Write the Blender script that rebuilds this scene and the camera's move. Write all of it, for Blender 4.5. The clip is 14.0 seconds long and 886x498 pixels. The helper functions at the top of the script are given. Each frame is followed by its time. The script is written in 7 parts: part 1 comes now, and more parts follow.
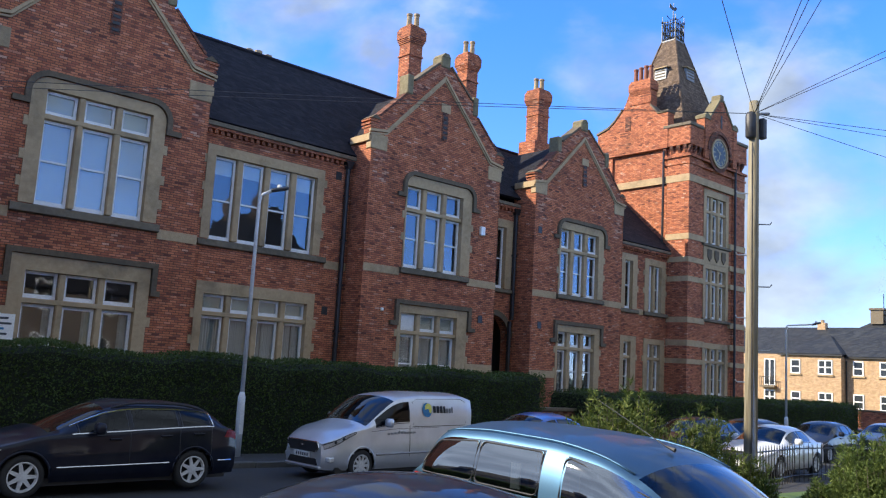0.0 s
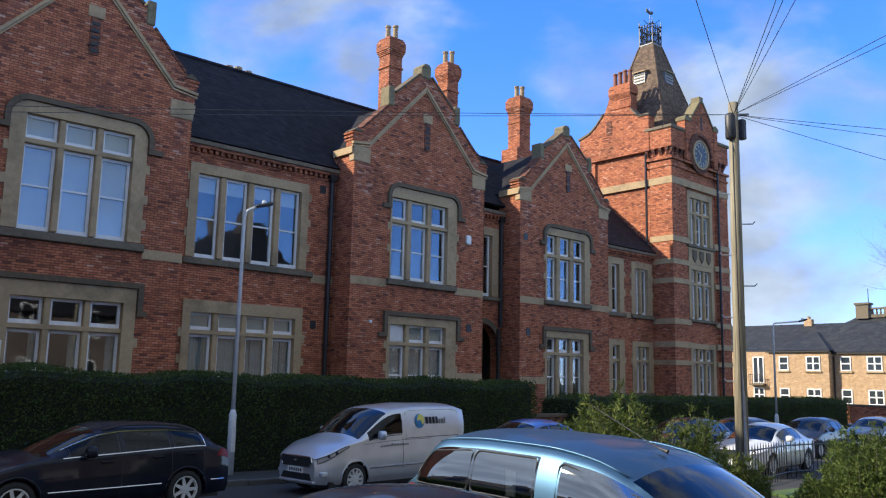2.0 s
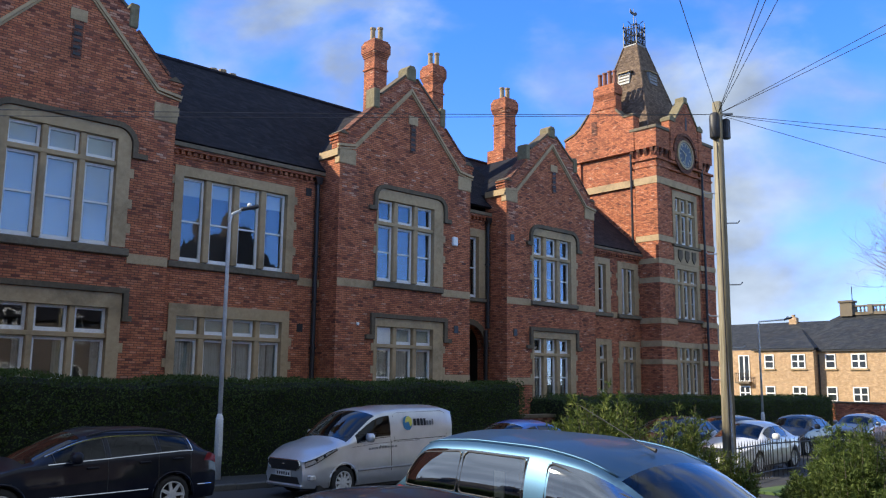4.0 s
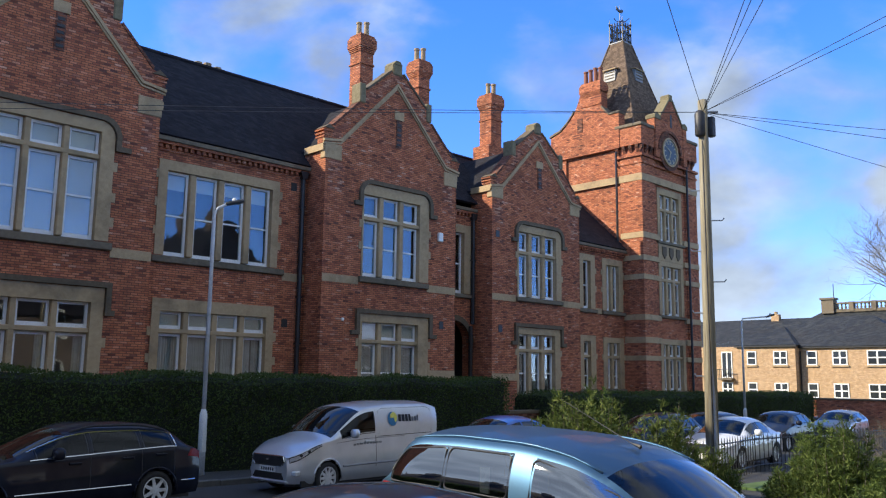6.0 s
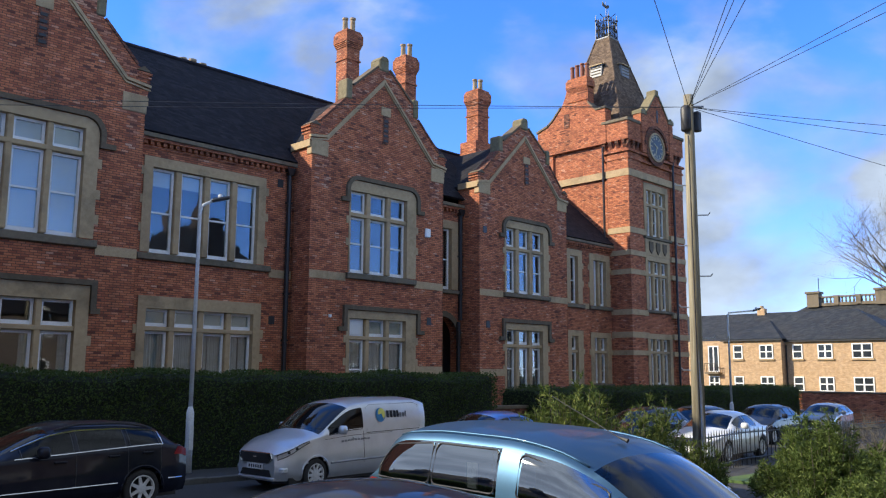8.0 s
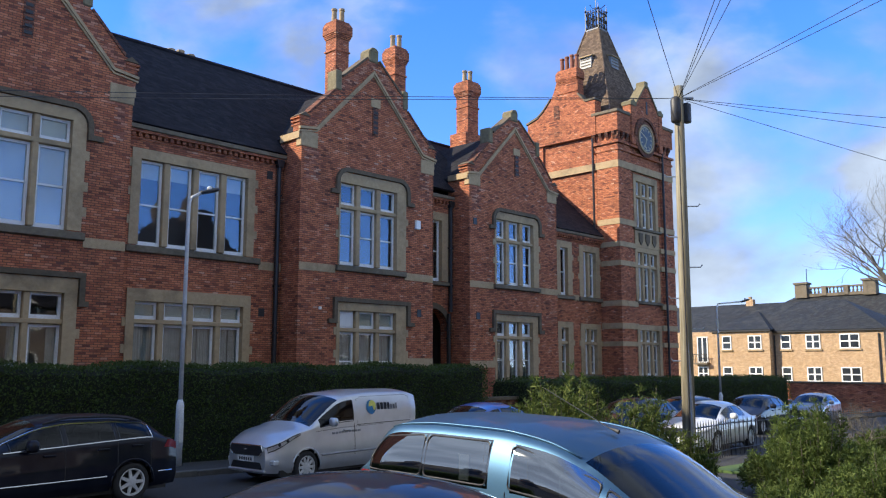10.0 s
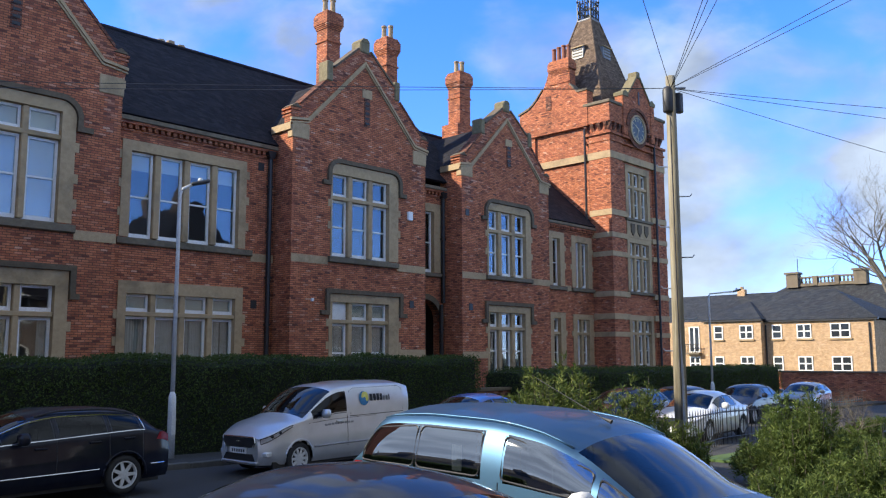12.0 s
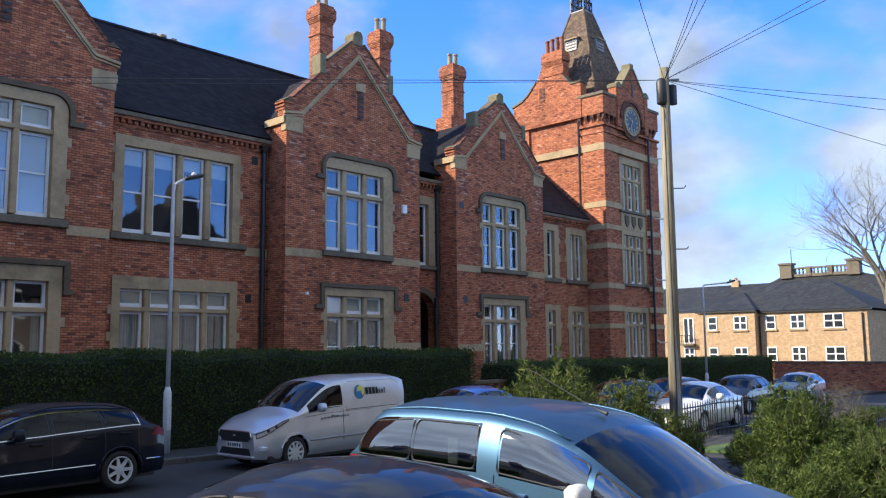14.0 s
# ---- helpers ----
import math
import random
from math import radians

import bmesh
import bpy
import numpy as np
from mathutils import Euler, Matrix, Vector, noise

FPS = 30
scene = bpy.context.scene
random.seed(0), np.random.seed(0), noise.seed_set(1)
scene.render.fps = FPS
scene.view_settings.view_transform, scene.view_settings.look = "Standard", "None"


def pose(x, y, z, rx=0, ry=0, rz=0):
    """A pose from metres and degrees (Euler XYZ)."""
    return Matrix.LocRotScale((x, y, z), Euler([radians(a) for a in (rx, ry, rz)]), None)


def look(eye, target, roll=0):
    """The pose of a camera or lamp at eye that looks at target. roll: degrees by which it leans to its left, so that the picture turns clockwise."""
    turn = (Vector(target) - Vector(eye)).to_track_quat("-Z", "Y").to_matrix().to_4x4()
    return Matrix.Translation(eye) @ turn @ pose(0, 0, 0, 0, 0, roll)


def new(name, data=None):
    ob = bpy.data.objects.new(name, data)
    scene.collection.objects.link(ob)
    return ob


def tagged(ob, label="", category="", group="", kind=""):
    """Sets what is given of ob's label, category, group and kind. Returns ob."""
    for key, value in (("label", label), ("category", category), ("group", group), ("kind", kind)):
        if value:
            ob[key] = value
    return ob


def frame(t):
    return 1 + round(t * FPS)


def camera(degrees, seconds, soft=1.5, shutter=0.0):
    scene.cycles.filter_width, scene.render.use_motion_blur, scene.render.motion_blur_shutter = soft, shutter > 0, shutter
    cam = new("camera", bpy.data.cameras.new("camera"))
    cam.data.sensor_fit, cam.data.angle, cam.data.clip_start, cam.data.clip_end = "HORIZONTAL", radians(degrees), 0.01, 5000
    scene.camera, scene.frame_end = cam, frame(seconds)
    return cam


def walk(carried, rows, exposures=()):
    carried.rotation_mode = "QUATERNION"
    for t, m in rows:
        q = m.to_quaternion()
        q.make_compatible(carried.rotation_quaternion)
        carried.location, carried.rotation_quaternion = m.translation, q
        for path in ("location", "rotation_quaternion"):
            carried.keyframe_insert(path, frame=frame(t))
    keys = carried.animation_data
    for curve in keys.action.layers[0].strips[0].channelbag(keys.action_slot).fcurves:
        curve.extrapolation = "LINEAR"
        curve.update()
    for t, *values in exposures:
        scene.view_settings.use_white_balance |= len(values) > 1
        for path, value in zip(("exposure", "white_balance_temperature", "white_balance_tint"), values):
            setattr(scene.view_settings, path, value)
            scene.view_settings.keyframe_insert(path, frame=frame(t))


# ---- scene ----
cam = camera(56.0, 14.0, soft=1.2)
PATH = [
    (0, (-0.847, 0.999, 2.116), (0.47, 2.477, 2.401), 3.3),
    (0.5, (-0.861, 0.992, 2.114), (0.461, 2.464, 2.403), 2.6),
    (1, (-0.877, 0.984, 2.117), (0.451, 2.45, 2.412), 2.1),
    (1.5, (-0.878, 0.973, 2.115), (0.455, 2.433, 2.418), 1.7),
    (2, (-0.877, 0.982, 2.119), (0.461, 2.435, 2.428), 1.2),
    (2.5, (-0.865, 0.998, 2.116), (0.479, 2.445, 2.43), 0.9),
    (3, (-0.869, 0.989, 2.113), (0.481, 2.431, 2.428), 0.7),
    (5.5, (-0.859, 1.01, 2.118), (0.522, 2.423, 2.425), 0.7),
    (6, (-0.869, 1.011, 2.119), (0.519, 2.418, 2.423), 0.7),
    (6.5, (-0.852, 1.022, 2.123), (0.542, 2.424, 2.425), 0.6),
    (7, (-0.851, 1.017, 2.122), (0.549, 2.414, 2.422), 0.5),
    (7.5, (-0.85, 1.022, 2.115), (0.556, 2.414, 2.412), 0.4),
    (8, (-0.846, 1.019, 2.114), (0.564, 2.406, 2.409), 0.3),
    (10.5, (-0.828, 1.049, 2.117), (0.605, 2.417, 2.387), -0.0),
    (11, (-0.82, 1.053, 2.119), (0.618, 2.419, 2.384), -0.1),
    (11.5, (-0.826, 1.039, 2.115), (0.615, 2.402, 2.375), -0.2),
    (12, (-0.813, 1.059, 2.112), (0.63, 2.419, 2.367), -0.2),
    (12.5, (-0.819, 1.058, 2.113), (0.628, 2.415, 2.364), -0.3),
    (13, (-0.821, 1.051, 2.12), (0.628, 2.407, 2.366), -0.5),
    (13.5, (-0.821, 1.063, 2.119), (0.631, 2.417, 2.36), -0.5),
    (14, (-0.814, 1.066, 2.118), (0.64, 2.418, 2.356), -0.6),
]
walk(cam, [(t, look(eye, target, roll)) for t, eye, target, roll in PATH],
     exposures=[(0, 1.80, 6350, 6), (1, 1.72, 6350, 6), (2.5, 1.60, 6420, 5), (8, 1.58, 6420, 5), (11, 1.68, 6350, 6), (14, 1.76, 6350, 6)])


# ---- world, sun ----
SUN_AZ, SUN_EL = radians(40), radians(30)      # measured from the street's line towards the back of the school
SUN_DIR = Vector((-math.cos(SUN_AZ) * math.cos(SUN_EL), math.sin(SUN_AZ) * math.cos(SUN_EL), math.sin(SUN_EL)))


def build_world():
    world = bpy.data.worlds.new("sky")
    scene.world = world
    world.use_nodes = True
    nt = world.node_tree
    N, L = nt.nodes, nt.links
    bg = N["Background"]
    sky = N.new("ShaderNodeTexSky")
    sky.sky_type = "NISHITA"
    sky.sun_disc = False
    sky.sun_elevation = SUN_EL
    sky.sun_rotation = math.atan2(SUN_DIR.x, SUN_DIR.y)
    sky.air_density, sky.dust_density, sky.ozone_density = 0.62, 0.0, 2.5
    co = N.new("ShaderNodeTexCoord")
    mp = N.new("ShaderNodeMapping")
    mp.inputs["Scale"].default_value = (1, 1, 1.7)
    L.new(co.outputs["Generated"], mp.inputs[0])
    cl = N.new("ShaderNodeTexNoise")
    cl.inputs["Scale"].default_value = 4.2
    cl.inputs["Detail"].default_value = 9
    cl.inputs["Roughness"].default_value = 0.5
    cl.inputs["Distortion"].default_value = 0.25
    L.new(mp.outputs[0], cl.inputs["Vector"])

    def blob(direction, low, high):
        dot = N.new("ShaderNodeVectorMath")
        dot.operation = "DOT_PRODUCT"
        dot.inputs[1].default_value = Vector(direction).normalized()
        L.new(co.outputs["Generated"], dot.inputs[0])
        rng = N.new("ShaderNodeMapRange")
        rng.interpolation_type = "SMOOTHSTEP"
        rng.inputs["From Min"].default_value = low
        rng.inputs["From Max"].default_value = high
        L.new(dot.outputs["Value"], rng.inputs["Value"])
        return rng.outputs[0]

    def math_node(op, a, b):
        m = N.new("ShaderNodeMath")
        m.operation = op
        for i, v in enumerate((a, b)):
            if isinstance(v, (int, float)):
                m.inputs[i].default_value = v
            else:
                L.new(v, m.inputs[i])
        return m.outputs[0]

    banks = math_node("ADD", blob((0.50, 0.79, 0.36), 0.975, 0.999), math_node("MULTIPLY", blob((0.935, 0.30, 0.10), 0.925, 0.992), 0.92))
    banks = math_node("ADD", banks, math_node("MULTIPLY", blob((-0.66, 0.66, 0.36), 0.86, 0.985), 0.7))
    banks = math_node("ADD", banks, math_node("MULTIPLY", blob((0.748, 0.557, 0.345), 0.992, 0.9995), 0.35))
    banks = math_node("ADD", banks, math_node("MULTIPLY", blob((-0.85, 0.50, 0.16), 0.75, 0.96), 0.85))
    high = N.new("ShaderNodeSeparateXYZ")
    L.new(co.outputs["Generated"], high.inputs[0])
    # extra overhead cloud out of view, added to whiten the fill light
    lift = N.new("ShaderNodeMapRange")
    lift.interpolation_type = "SMOOTHSTEP"
    lift.inputs["From Min"].default_value = 0.40
    lift.inputs["From Max"].default_value = 0.62
    L.new(high.outputs[2], lift.inputs["Value"])
    banks = math_node("ADD", banks, math_node("MULTIPLY", lift.outputs[0], 0.55))
    # an unseen broad bank of cloud behind the street, added to fill the shaded school front
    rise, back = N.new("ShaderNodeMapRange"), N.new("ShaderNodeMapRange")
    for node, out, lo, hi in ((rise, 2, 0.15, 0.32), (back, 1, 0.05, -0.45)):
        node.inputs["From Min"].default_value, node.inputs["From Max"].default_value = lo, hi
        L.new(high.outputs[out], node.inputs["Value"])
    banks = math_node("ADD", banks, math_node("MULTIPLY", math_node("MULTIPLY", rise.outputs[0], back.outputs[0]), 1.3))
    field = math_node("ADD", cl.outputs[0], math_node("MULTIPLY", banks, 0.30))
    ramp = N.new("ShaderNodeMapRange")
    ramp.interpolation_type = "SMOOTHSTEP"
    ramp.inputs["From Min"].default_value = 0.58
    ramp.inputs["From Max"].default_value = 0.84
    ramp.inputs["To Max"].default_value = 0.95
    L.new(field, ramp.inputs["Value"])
    cool = N.new("ShaderNodeMix")
    cool.data_type = "RGBA"
    cool.blend_type = "MULTIPLY"
    cool.inputs[0].default_value = 1.0
    pale = N.new("ShaderNodeMapRange")
    pale.inputs["From Max"].default_value = 0.40
    L.new(high.outputs[2], pale.inputs["Value"])
    tint = N.new("ShaderNodeMix")
    tint.data_type = "RGBA"
    tint.inputs[6].default_value, tint.inputs[7].default_value = HORIZON_TINT, SKY_TINT
    L.new(pale.outputs[0], tint.inputs[0])
    L.new(tint.outputs[2], cool.inputs[7])
    L.new(sky.outputs[0], cool.inputs[6])
    mix = N.new("ShaderNodeMix")
    mix.data_type = "RGBA"
    grey = N.new("ShaderNodeTexNoise")
    grey.inputs["Scale"].default_value = 7.0
    grey.inputs["Detail"].default_value = 6
    L.new(mp.outputs[0], grey.inputs["Vector"])
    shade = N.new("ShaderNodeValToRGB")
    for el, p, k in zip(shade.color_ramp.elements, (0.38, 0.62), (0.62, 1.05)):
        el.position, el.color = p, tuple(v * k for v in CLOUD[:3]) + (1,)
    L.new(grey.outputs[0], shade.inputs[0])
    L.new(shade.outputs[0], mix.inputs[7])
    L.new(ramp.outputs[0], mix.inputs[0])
    L.new(cool.outputs[2], mix.inputs[6])
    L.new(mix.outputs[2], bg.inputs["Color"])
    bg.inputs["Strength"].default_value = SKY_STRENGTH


SKY_STRENGTH = 0.132
SKY_TINT = (0.37, 0.68, 1.16, 1)
HORIZON_TINT = (0.56, 0.60, 0.88, 1)
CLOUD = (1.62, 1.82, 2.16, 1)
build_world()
sun = new("sun", bpy.data.lights.new("sun", "SUN"))
sun.data.energy = 2.65
sun.data.angle = radians(0.5)
sun.data.color = (1.0, 0.86, 0.68)
sun.matrix_world = look(SUN_DIR * 120, (0, 0, 0))


# ---- materials ----
class Mat:
    """A small wrapper for building node materials."""

    def __init__(self, name, rough=0.8, metal=0.0):
        self.m = bpy.data.materials.new(name)
        self.m.use_nodes = True
        self.N, self.L = self.m.node_tree.nodes, self.m.node_tree.links
        self.b = self.N["Principled BSDF"]
        self.b.inputs["Roughness"].default_value = rough
        self.b.inputs["Metallic"].default_value = metal

    def put(self, socket, v):
        if isinstance(v, (int, float)):
            socket.default_value = v
        elif isinstance(v, tuple):
            socket.default_value = v if len(v) != 3 or socket.type != "RGBA" else (*v, 1)
        else:
            self.L.new(v, socket)

    def math(self, op, a, b=0.0, c=0.0):
        n = self.N.new("ShaderNodeMath")
        n.operation = op
        for s, v in zip(n.inputs, (a, b, c)):
            self.put(s, v)
        return n.outputs[0]

    def pos(self):
        return self.N.new("ShaderNodeNewGeometry").outputs["Position"]

    def local(self):
        return self.N.new("ShaderNodeTexCoord").outputs["Object"]

    def noise(self, vec, scale, detail=3, rough=0.6, dist=0.0):
        n = self.N.new("ShaderNodeTexNoise")
        self.put(n.inputs["Vector"], vec)
        n.inputs["Scale"].default_value = scale
        n.inputs["Detail"].default_value = detail
        n.inputs["Roughness"].default_value = rough
        n.inputs["Distortion"].default_value = dist
        return n.outputs[0]

    def span(self, v, a, b, c=0.0, d=1.0):
        n = self.N.new("ShaderNodeMapRange")
        for s, x in zip(n.inputs, (v, a, b, c, d)):
            self.put(s, x)
        return n.outputs[0]

    def mix(self, f, a, b, kind="MIX"):
        n = self.N.new("ShaderNodeMix")
        n.data_type, n.blend_type = "RGBA", kind
        self.put(n.inputs[0], f)
        self.put(n.inputs[6], a)
        self.put(n.inputs[7], b)
        return n.outputs[2]

    def ramp(self, f, *stops):
        n = self.N.new("ShaderNodeValToRGB")
        e = n.color_ramp.elements
        while len(e) < len(stops):
            e.new(0.5)
        for el, (p, c) in zip(e, stops):
            el.position, el.color = p, (*c, 1)
        self.put(n.inputs[0], f)
        return n.outputs[0]

    def scaled(self, vec, s):
        n = self.N.new("ShaderNodeMapping")
        n.inputs["Scale"].default_value = s
        self.put(n.inputs[0], vec)
        return n.outputs[0]

    def color(self, c):
        self.put(self.b.inputs["Base Color"], c)
        return self

    def bump(self, h, strength=0.4, distance=0.01):
        n = self.N.new("ShaderNodeBump")
        n.inputs["Strength"].default_value = strength
        n.inputs["Distance"].default_value = distance
        self.put(n.inputs["Height"], h)
        self.L.new(n.outputs[0], self.b.inputs["Normal"])
        return self


def plain(name, c1, c2, rough=0.7, metal=0.0, scale=6.0, fine=40.0, bump=0.3, dist=0.004, coat=0.0):
    """Two tones blended by coarse noise, with fine grain and relief."""
    m = Mat(name, rough, metal)
    p = m.pos()
    a, b = m.noise(p, scale, 4), m.noise(p, fine, 3)
    c = m.mix(m.span(a, 0.35, 0.65), c1, c2)
    c = m.mix(1.0, c, m.ramp(b, (0.3, (0.82, 0.82, 0.82)), (0.7, (1.12, 1.12, 1.12))), "MULTIPLY")
    m.color(c).bump(b, bump, dist)
    m.put(m.b.inputs["Roughness"], m.span(a, 0.2, 0.8, rough * 0.85, min(1, rough * 1.12)))
    if coat:
        m.b.inputs["Coat Weight"].default_value = coat
        m.b.inputs["Coat Roughness"].default_value = 0.04
    return m.m


def coursed(name, unit_w, unit_h, stops, joint, joint_c, rough, slope=1.0, relief=0.5, soot=0.35, bond=0.5, dist=0.012, joint_h=None):
    """Brickwork or tiling in courses: every unit has its own tone; joints are recessed; soot and weather lie over it."""
    m = Mat(name, rough)
    p = m.pos()
    s = m.N.new("ShaderNodeSeparateXYZ")
    m.put(s.inputs[0], p)
    wob = m.math("MULTIPLY", m.math("SUBTRACT", m.noise(p, 3.0, 2), 0.5), 0.012)
    u = m.math("DIVIDE", m.math("ADD", s.outputs[0], s.outputs[1]), unit_w)
    v = m.math("DIVIDE", m.math("MULTIPLY", m.math("ADD", s.outputs[2], wob), slope), unit_h)
    row = m.math("FLOOR", v)
    u = m.math("ADD", u, m.math("MULTIPLY", m.math("MODULO", row, 2.0), bond))
    cell = m.math("FLOOR", u)
    comb = m.N.new("ShaderNodeCombineXYZ")
    m.put(comb.inputs[0], cell)
    m.put(comb.inputs[1], row)
    wn = m.N.new("ShaderNodeTexWhiteNoise")
    wn.noise_dimensions = "2D"
    m.L.new(comb.outputs[0], wn.inputs["Vector"])
    tone = m.ramp(wn.outputs["Value"], *stops)
    fu, fv = m.math("FRACT", u), m.math("FRACT", v)
    eu = m.math("MINIMUM", fu, m.math("SUBTRACT", 1.0, fu))
    ev = m.math("MINIMUM", fv, m.math("SUBTRACT", 1.0, fv))
    ju = m.span(eu, joint / unit_w * 0.5, joint / unit_w * 1.1)
    jv = m.span(ev, (joint_h or joint) / unit_h * 0.5, (joint_h or joint) / unit_h * 1.1)
    face = m.math("MINIMUM", ju, jv)
    grain = m.noise(p, 34.0, 4, 0.7)
    big = m.noise(p, 0.55, 5, 0.62, 0.4)
    mid = m.noise(p, 3.2, 4, 0.6)
    c = m.mix(face, joint_c, tone)
    c = m.mix(1.0, c, m.ramp(grain, (0.25, (0.72, 0.72, 0.72)), (0.75, (1.25, 1.25, 1.25))), "MULTIPLY")
    c = m.mix(1.0, c, m.ramp(mid, (0.3, (0.8, 0.78, 0.78)), (0.7, (1.16, 1.15, 1.13))), "MULTIPLY")
    c = m.mix(m.span(big, 0.48, 0.72, 0.0, soot), c, (0.035, 0.028, 0.026))
    m.color(c)
    m.b.inputs["Specular IOR Level"].default_value = 0.2
    m.bump(m.math("ADD", m.math("MULTIPLY", face, 0.8), m.math("MULTIPLY", grain, 0.4)), relief, dist)
    return m.m


RED = [(0.0, (0.15, 0.054, 0.040)), (0.10, (0.33, 0.108, 0.064)), (0.5, (0.48, 0.166, 0.084)), (0.86, (0.55, 0.200, 0.100)), (0.97, (0.56, 0.23, 0.135)), (1.0, (0.60, 0.34, 0.235))]
M_BRICK = coursed("red_brick", 0.235, 0.078, RED, 0.013, (0.15, 0.080, 0.056), 0.9, soot=0.42)
# darker brick for sooty parts, and for the shade of porch and clock recess
M_BRICK_DARK = coursed("sooty_shade_brick", 0.235, 0.078, [(0.0, (0.06, 0.03, 0.025)), (0.5, (0.15, 0.055, 0.037)), (0.9, (0.24, 0.09, 0.055)), (1.0, (0.33, 0.17, 0.12))], 0.011, (0.14, 0.10, 0.08), 0.9)
M_SLATE = coursed("blue_slate", 0.26, 0.17, [(0.0, (0.014, 0.014, 0.019)), (0.6, (0.020, 0.020, 0.027)), (1.0, (0.030, 0.029, 0.035))], 0.006, (0.012, 0.012, 0.014), 0.9, 1.45, 0.5, 0.2)
M_TILE = coursed("brown_roof_tile", 0.20, 0.13, [(0.0, (0.11, 0.080, 0.062)), (0.5, (0.16, 0.118, 0.088)), (1.0, (0.22, 0.162, 0.118))], 0.008, (0.08, 0.055, 0.04), 0.9, 1.1, 0.5, 0.15)
M_TAN = coursed("buff_brick", 0.235, 0.078, [(0.0, (0.42, 0.275, 0.16)), (0.5, (0.49, 0.335, 0.205)), (1.0, (0.55, 0.39, 0.25))], 0.011, (0.36, 0.27, 0.17), 0.9, soot=0.05)
M_FARSLATE = coursed("grey_slate", 0.30, 0.22, [(0.0, (0.024, 0.028, 0.034)), (0.6, (0.038, 0.042, 0.048)), (1.0, (0.055, 0.06, 0.062))], 0.006, (0.02, 0.02, 0.02), 0.6, 1.6, 0.5, 0.4)


def stone_mat(name, c1, c2, stain):
    m = Mat(name, 0.88)
    p = m.pos()
    big, mid, fine = m.noise(p, 0.9, 4, 0.6, 0.5), m.noise(p, 7.0, 4, 0.65), m.noise(p, 55.0, 3, 0.7)
    c = m.mix(m.span(mid, 0.3, 0.7), c1, c2)
    c = m.mix(m.span(big, 0.5, 0.75, 0.0, stain), c, (0.06, 0.055, 0.04))
    c = m.mix(1.0, c, m.ramp(fine, (0.3, (0.85, 0.85, 0.85)), (0.7, (1.12, 1.12, 1.12))), "MULTIPLY")
    m.color(c).bump(m.math("ADD", fine, mid), 0.35, 0.006)
    return m.m


M_STONE = stone_mat("buff_sandstone", (0.37, 0.265, 0.150), (0.46, 0.345, 0.205), 0.55)
M_SILL = stone_mat("weathered_sill_stone", (0.13, 0.105, 0.075), (0.20, 0.165, 0.115), 0.7)
M_HOOD = stone_mat("blackened_hood_stone", (0.095, 0.072, 0.048), (0.15, 0.115, 0.075), 0.7)
M_MOSSY = stone_mat("mossy_coping_stone", (0.14, 0.12, 0.068), (0.24, 0.205, 0.125), 0.5)
M_WHITE = plain("white_sash_paint", (0.74, 0.74, 0.73), (0.82, 0.82, 0.80), 0.5, scale=3, bump=0.1)
M_PVC = plain("white_window_plastic", (0.80, 0.80, 0.79), (0.84, 0.84, 0.83), 0.35, scale=3, bump=0.03)
M_BLIND = plain("cream_roller_blind", (0.68, 0.61, 0.47), (0.76, 0.68, 0.53), 0.9, scale=1.6, bump=0.1)
M_CURTAIN = plain("cream_curtain", (0.42, 0.41, 0.37), (0.56, 0.55, 0.51), 0.95, scale=5, bump=0.2)
# plaster darkened so the dimness of the rooms is in its colour
M_ROOM = plain("darkened_room_plaster", (0.16, 0.15, 0.13), (0.20, 0.19, 0.17), 0.9, scale=1)
M_IRON = plain("black_painted_iron", (0.012, 0.012, 0.014), (0.025, 0.024, 0.025), 0.45, scale=8)
M_REDPOT = plain("red_clay_pot", (0.20, 0.075, 0.05), (0.30, 0.12, 0.075), 0.85, scale=5)
M_POT = plain("buff_chimney_pot", (0.30, 0.21, 0.12), (0.42, 0.32, 0.20), 0.85, scale=5)
M_LEAD = plain("grey_lead", (0.20, 0.21, 0.23), (0.30, 0.31, 0.33), 0.5, scale=4)
M_STEEL = plain("galvanised_steel", (0.36, 0.37, 0.38), (0.46, 0.47, 0.48), 0.42, 0.6, scale=5)
M_POSTPAINT = plain("pale_grey_post_paint", (0.58, 0.59, 0.60), (0.68, 0.69, 0.69), 0.4, scale=3)
M_DARKMETAL = plain("dark_lamp_casing", (0.03, 0.03, 0.032), (0.05, 0.05, 0.052), 0.5)
M_ASPHALT = plain("worn_asphalt", (0.030, 0.030, 0.032), (0.048, 0.047, 0.047), 0.9, scale=0.6, fine=70, bump=0.6, dist=0.006)
M_PAVING = plain("dark_tarmac_footway", (0.032, 0.032, 0.033), (0.048, 0.047, 0.046), 0.92, scale=0.8, fine=60, bump=0.5)
M_KERB = stone_mat("worn_stone_kerb", (0.075, 0.075, 0.073), (0.11, 0.108, 0.104), 0.5)
M_GROUND = plain("rough_turf_soil", (0.035, 0.045, 0.018), (0.06, 0.075, 0.028), 0.95, scale=0.4, fine=25, bump=0.6, dist=0.02)
M_GRASS = plain("grass_green", (0.06, 0.11, 0.025), (0.10, 0.16, 0.04), 0.9, scale=1.2, fine=20)
M_PLATE = plain("number_plate_white", (0.72, 0.72, 0.70), (0.78, 0.78, 0.76), 0.4)
M_INK = plain("dark_print", (0.03, 0.035, 0.05), (0.045, 0.05, 0.06), 0.5)
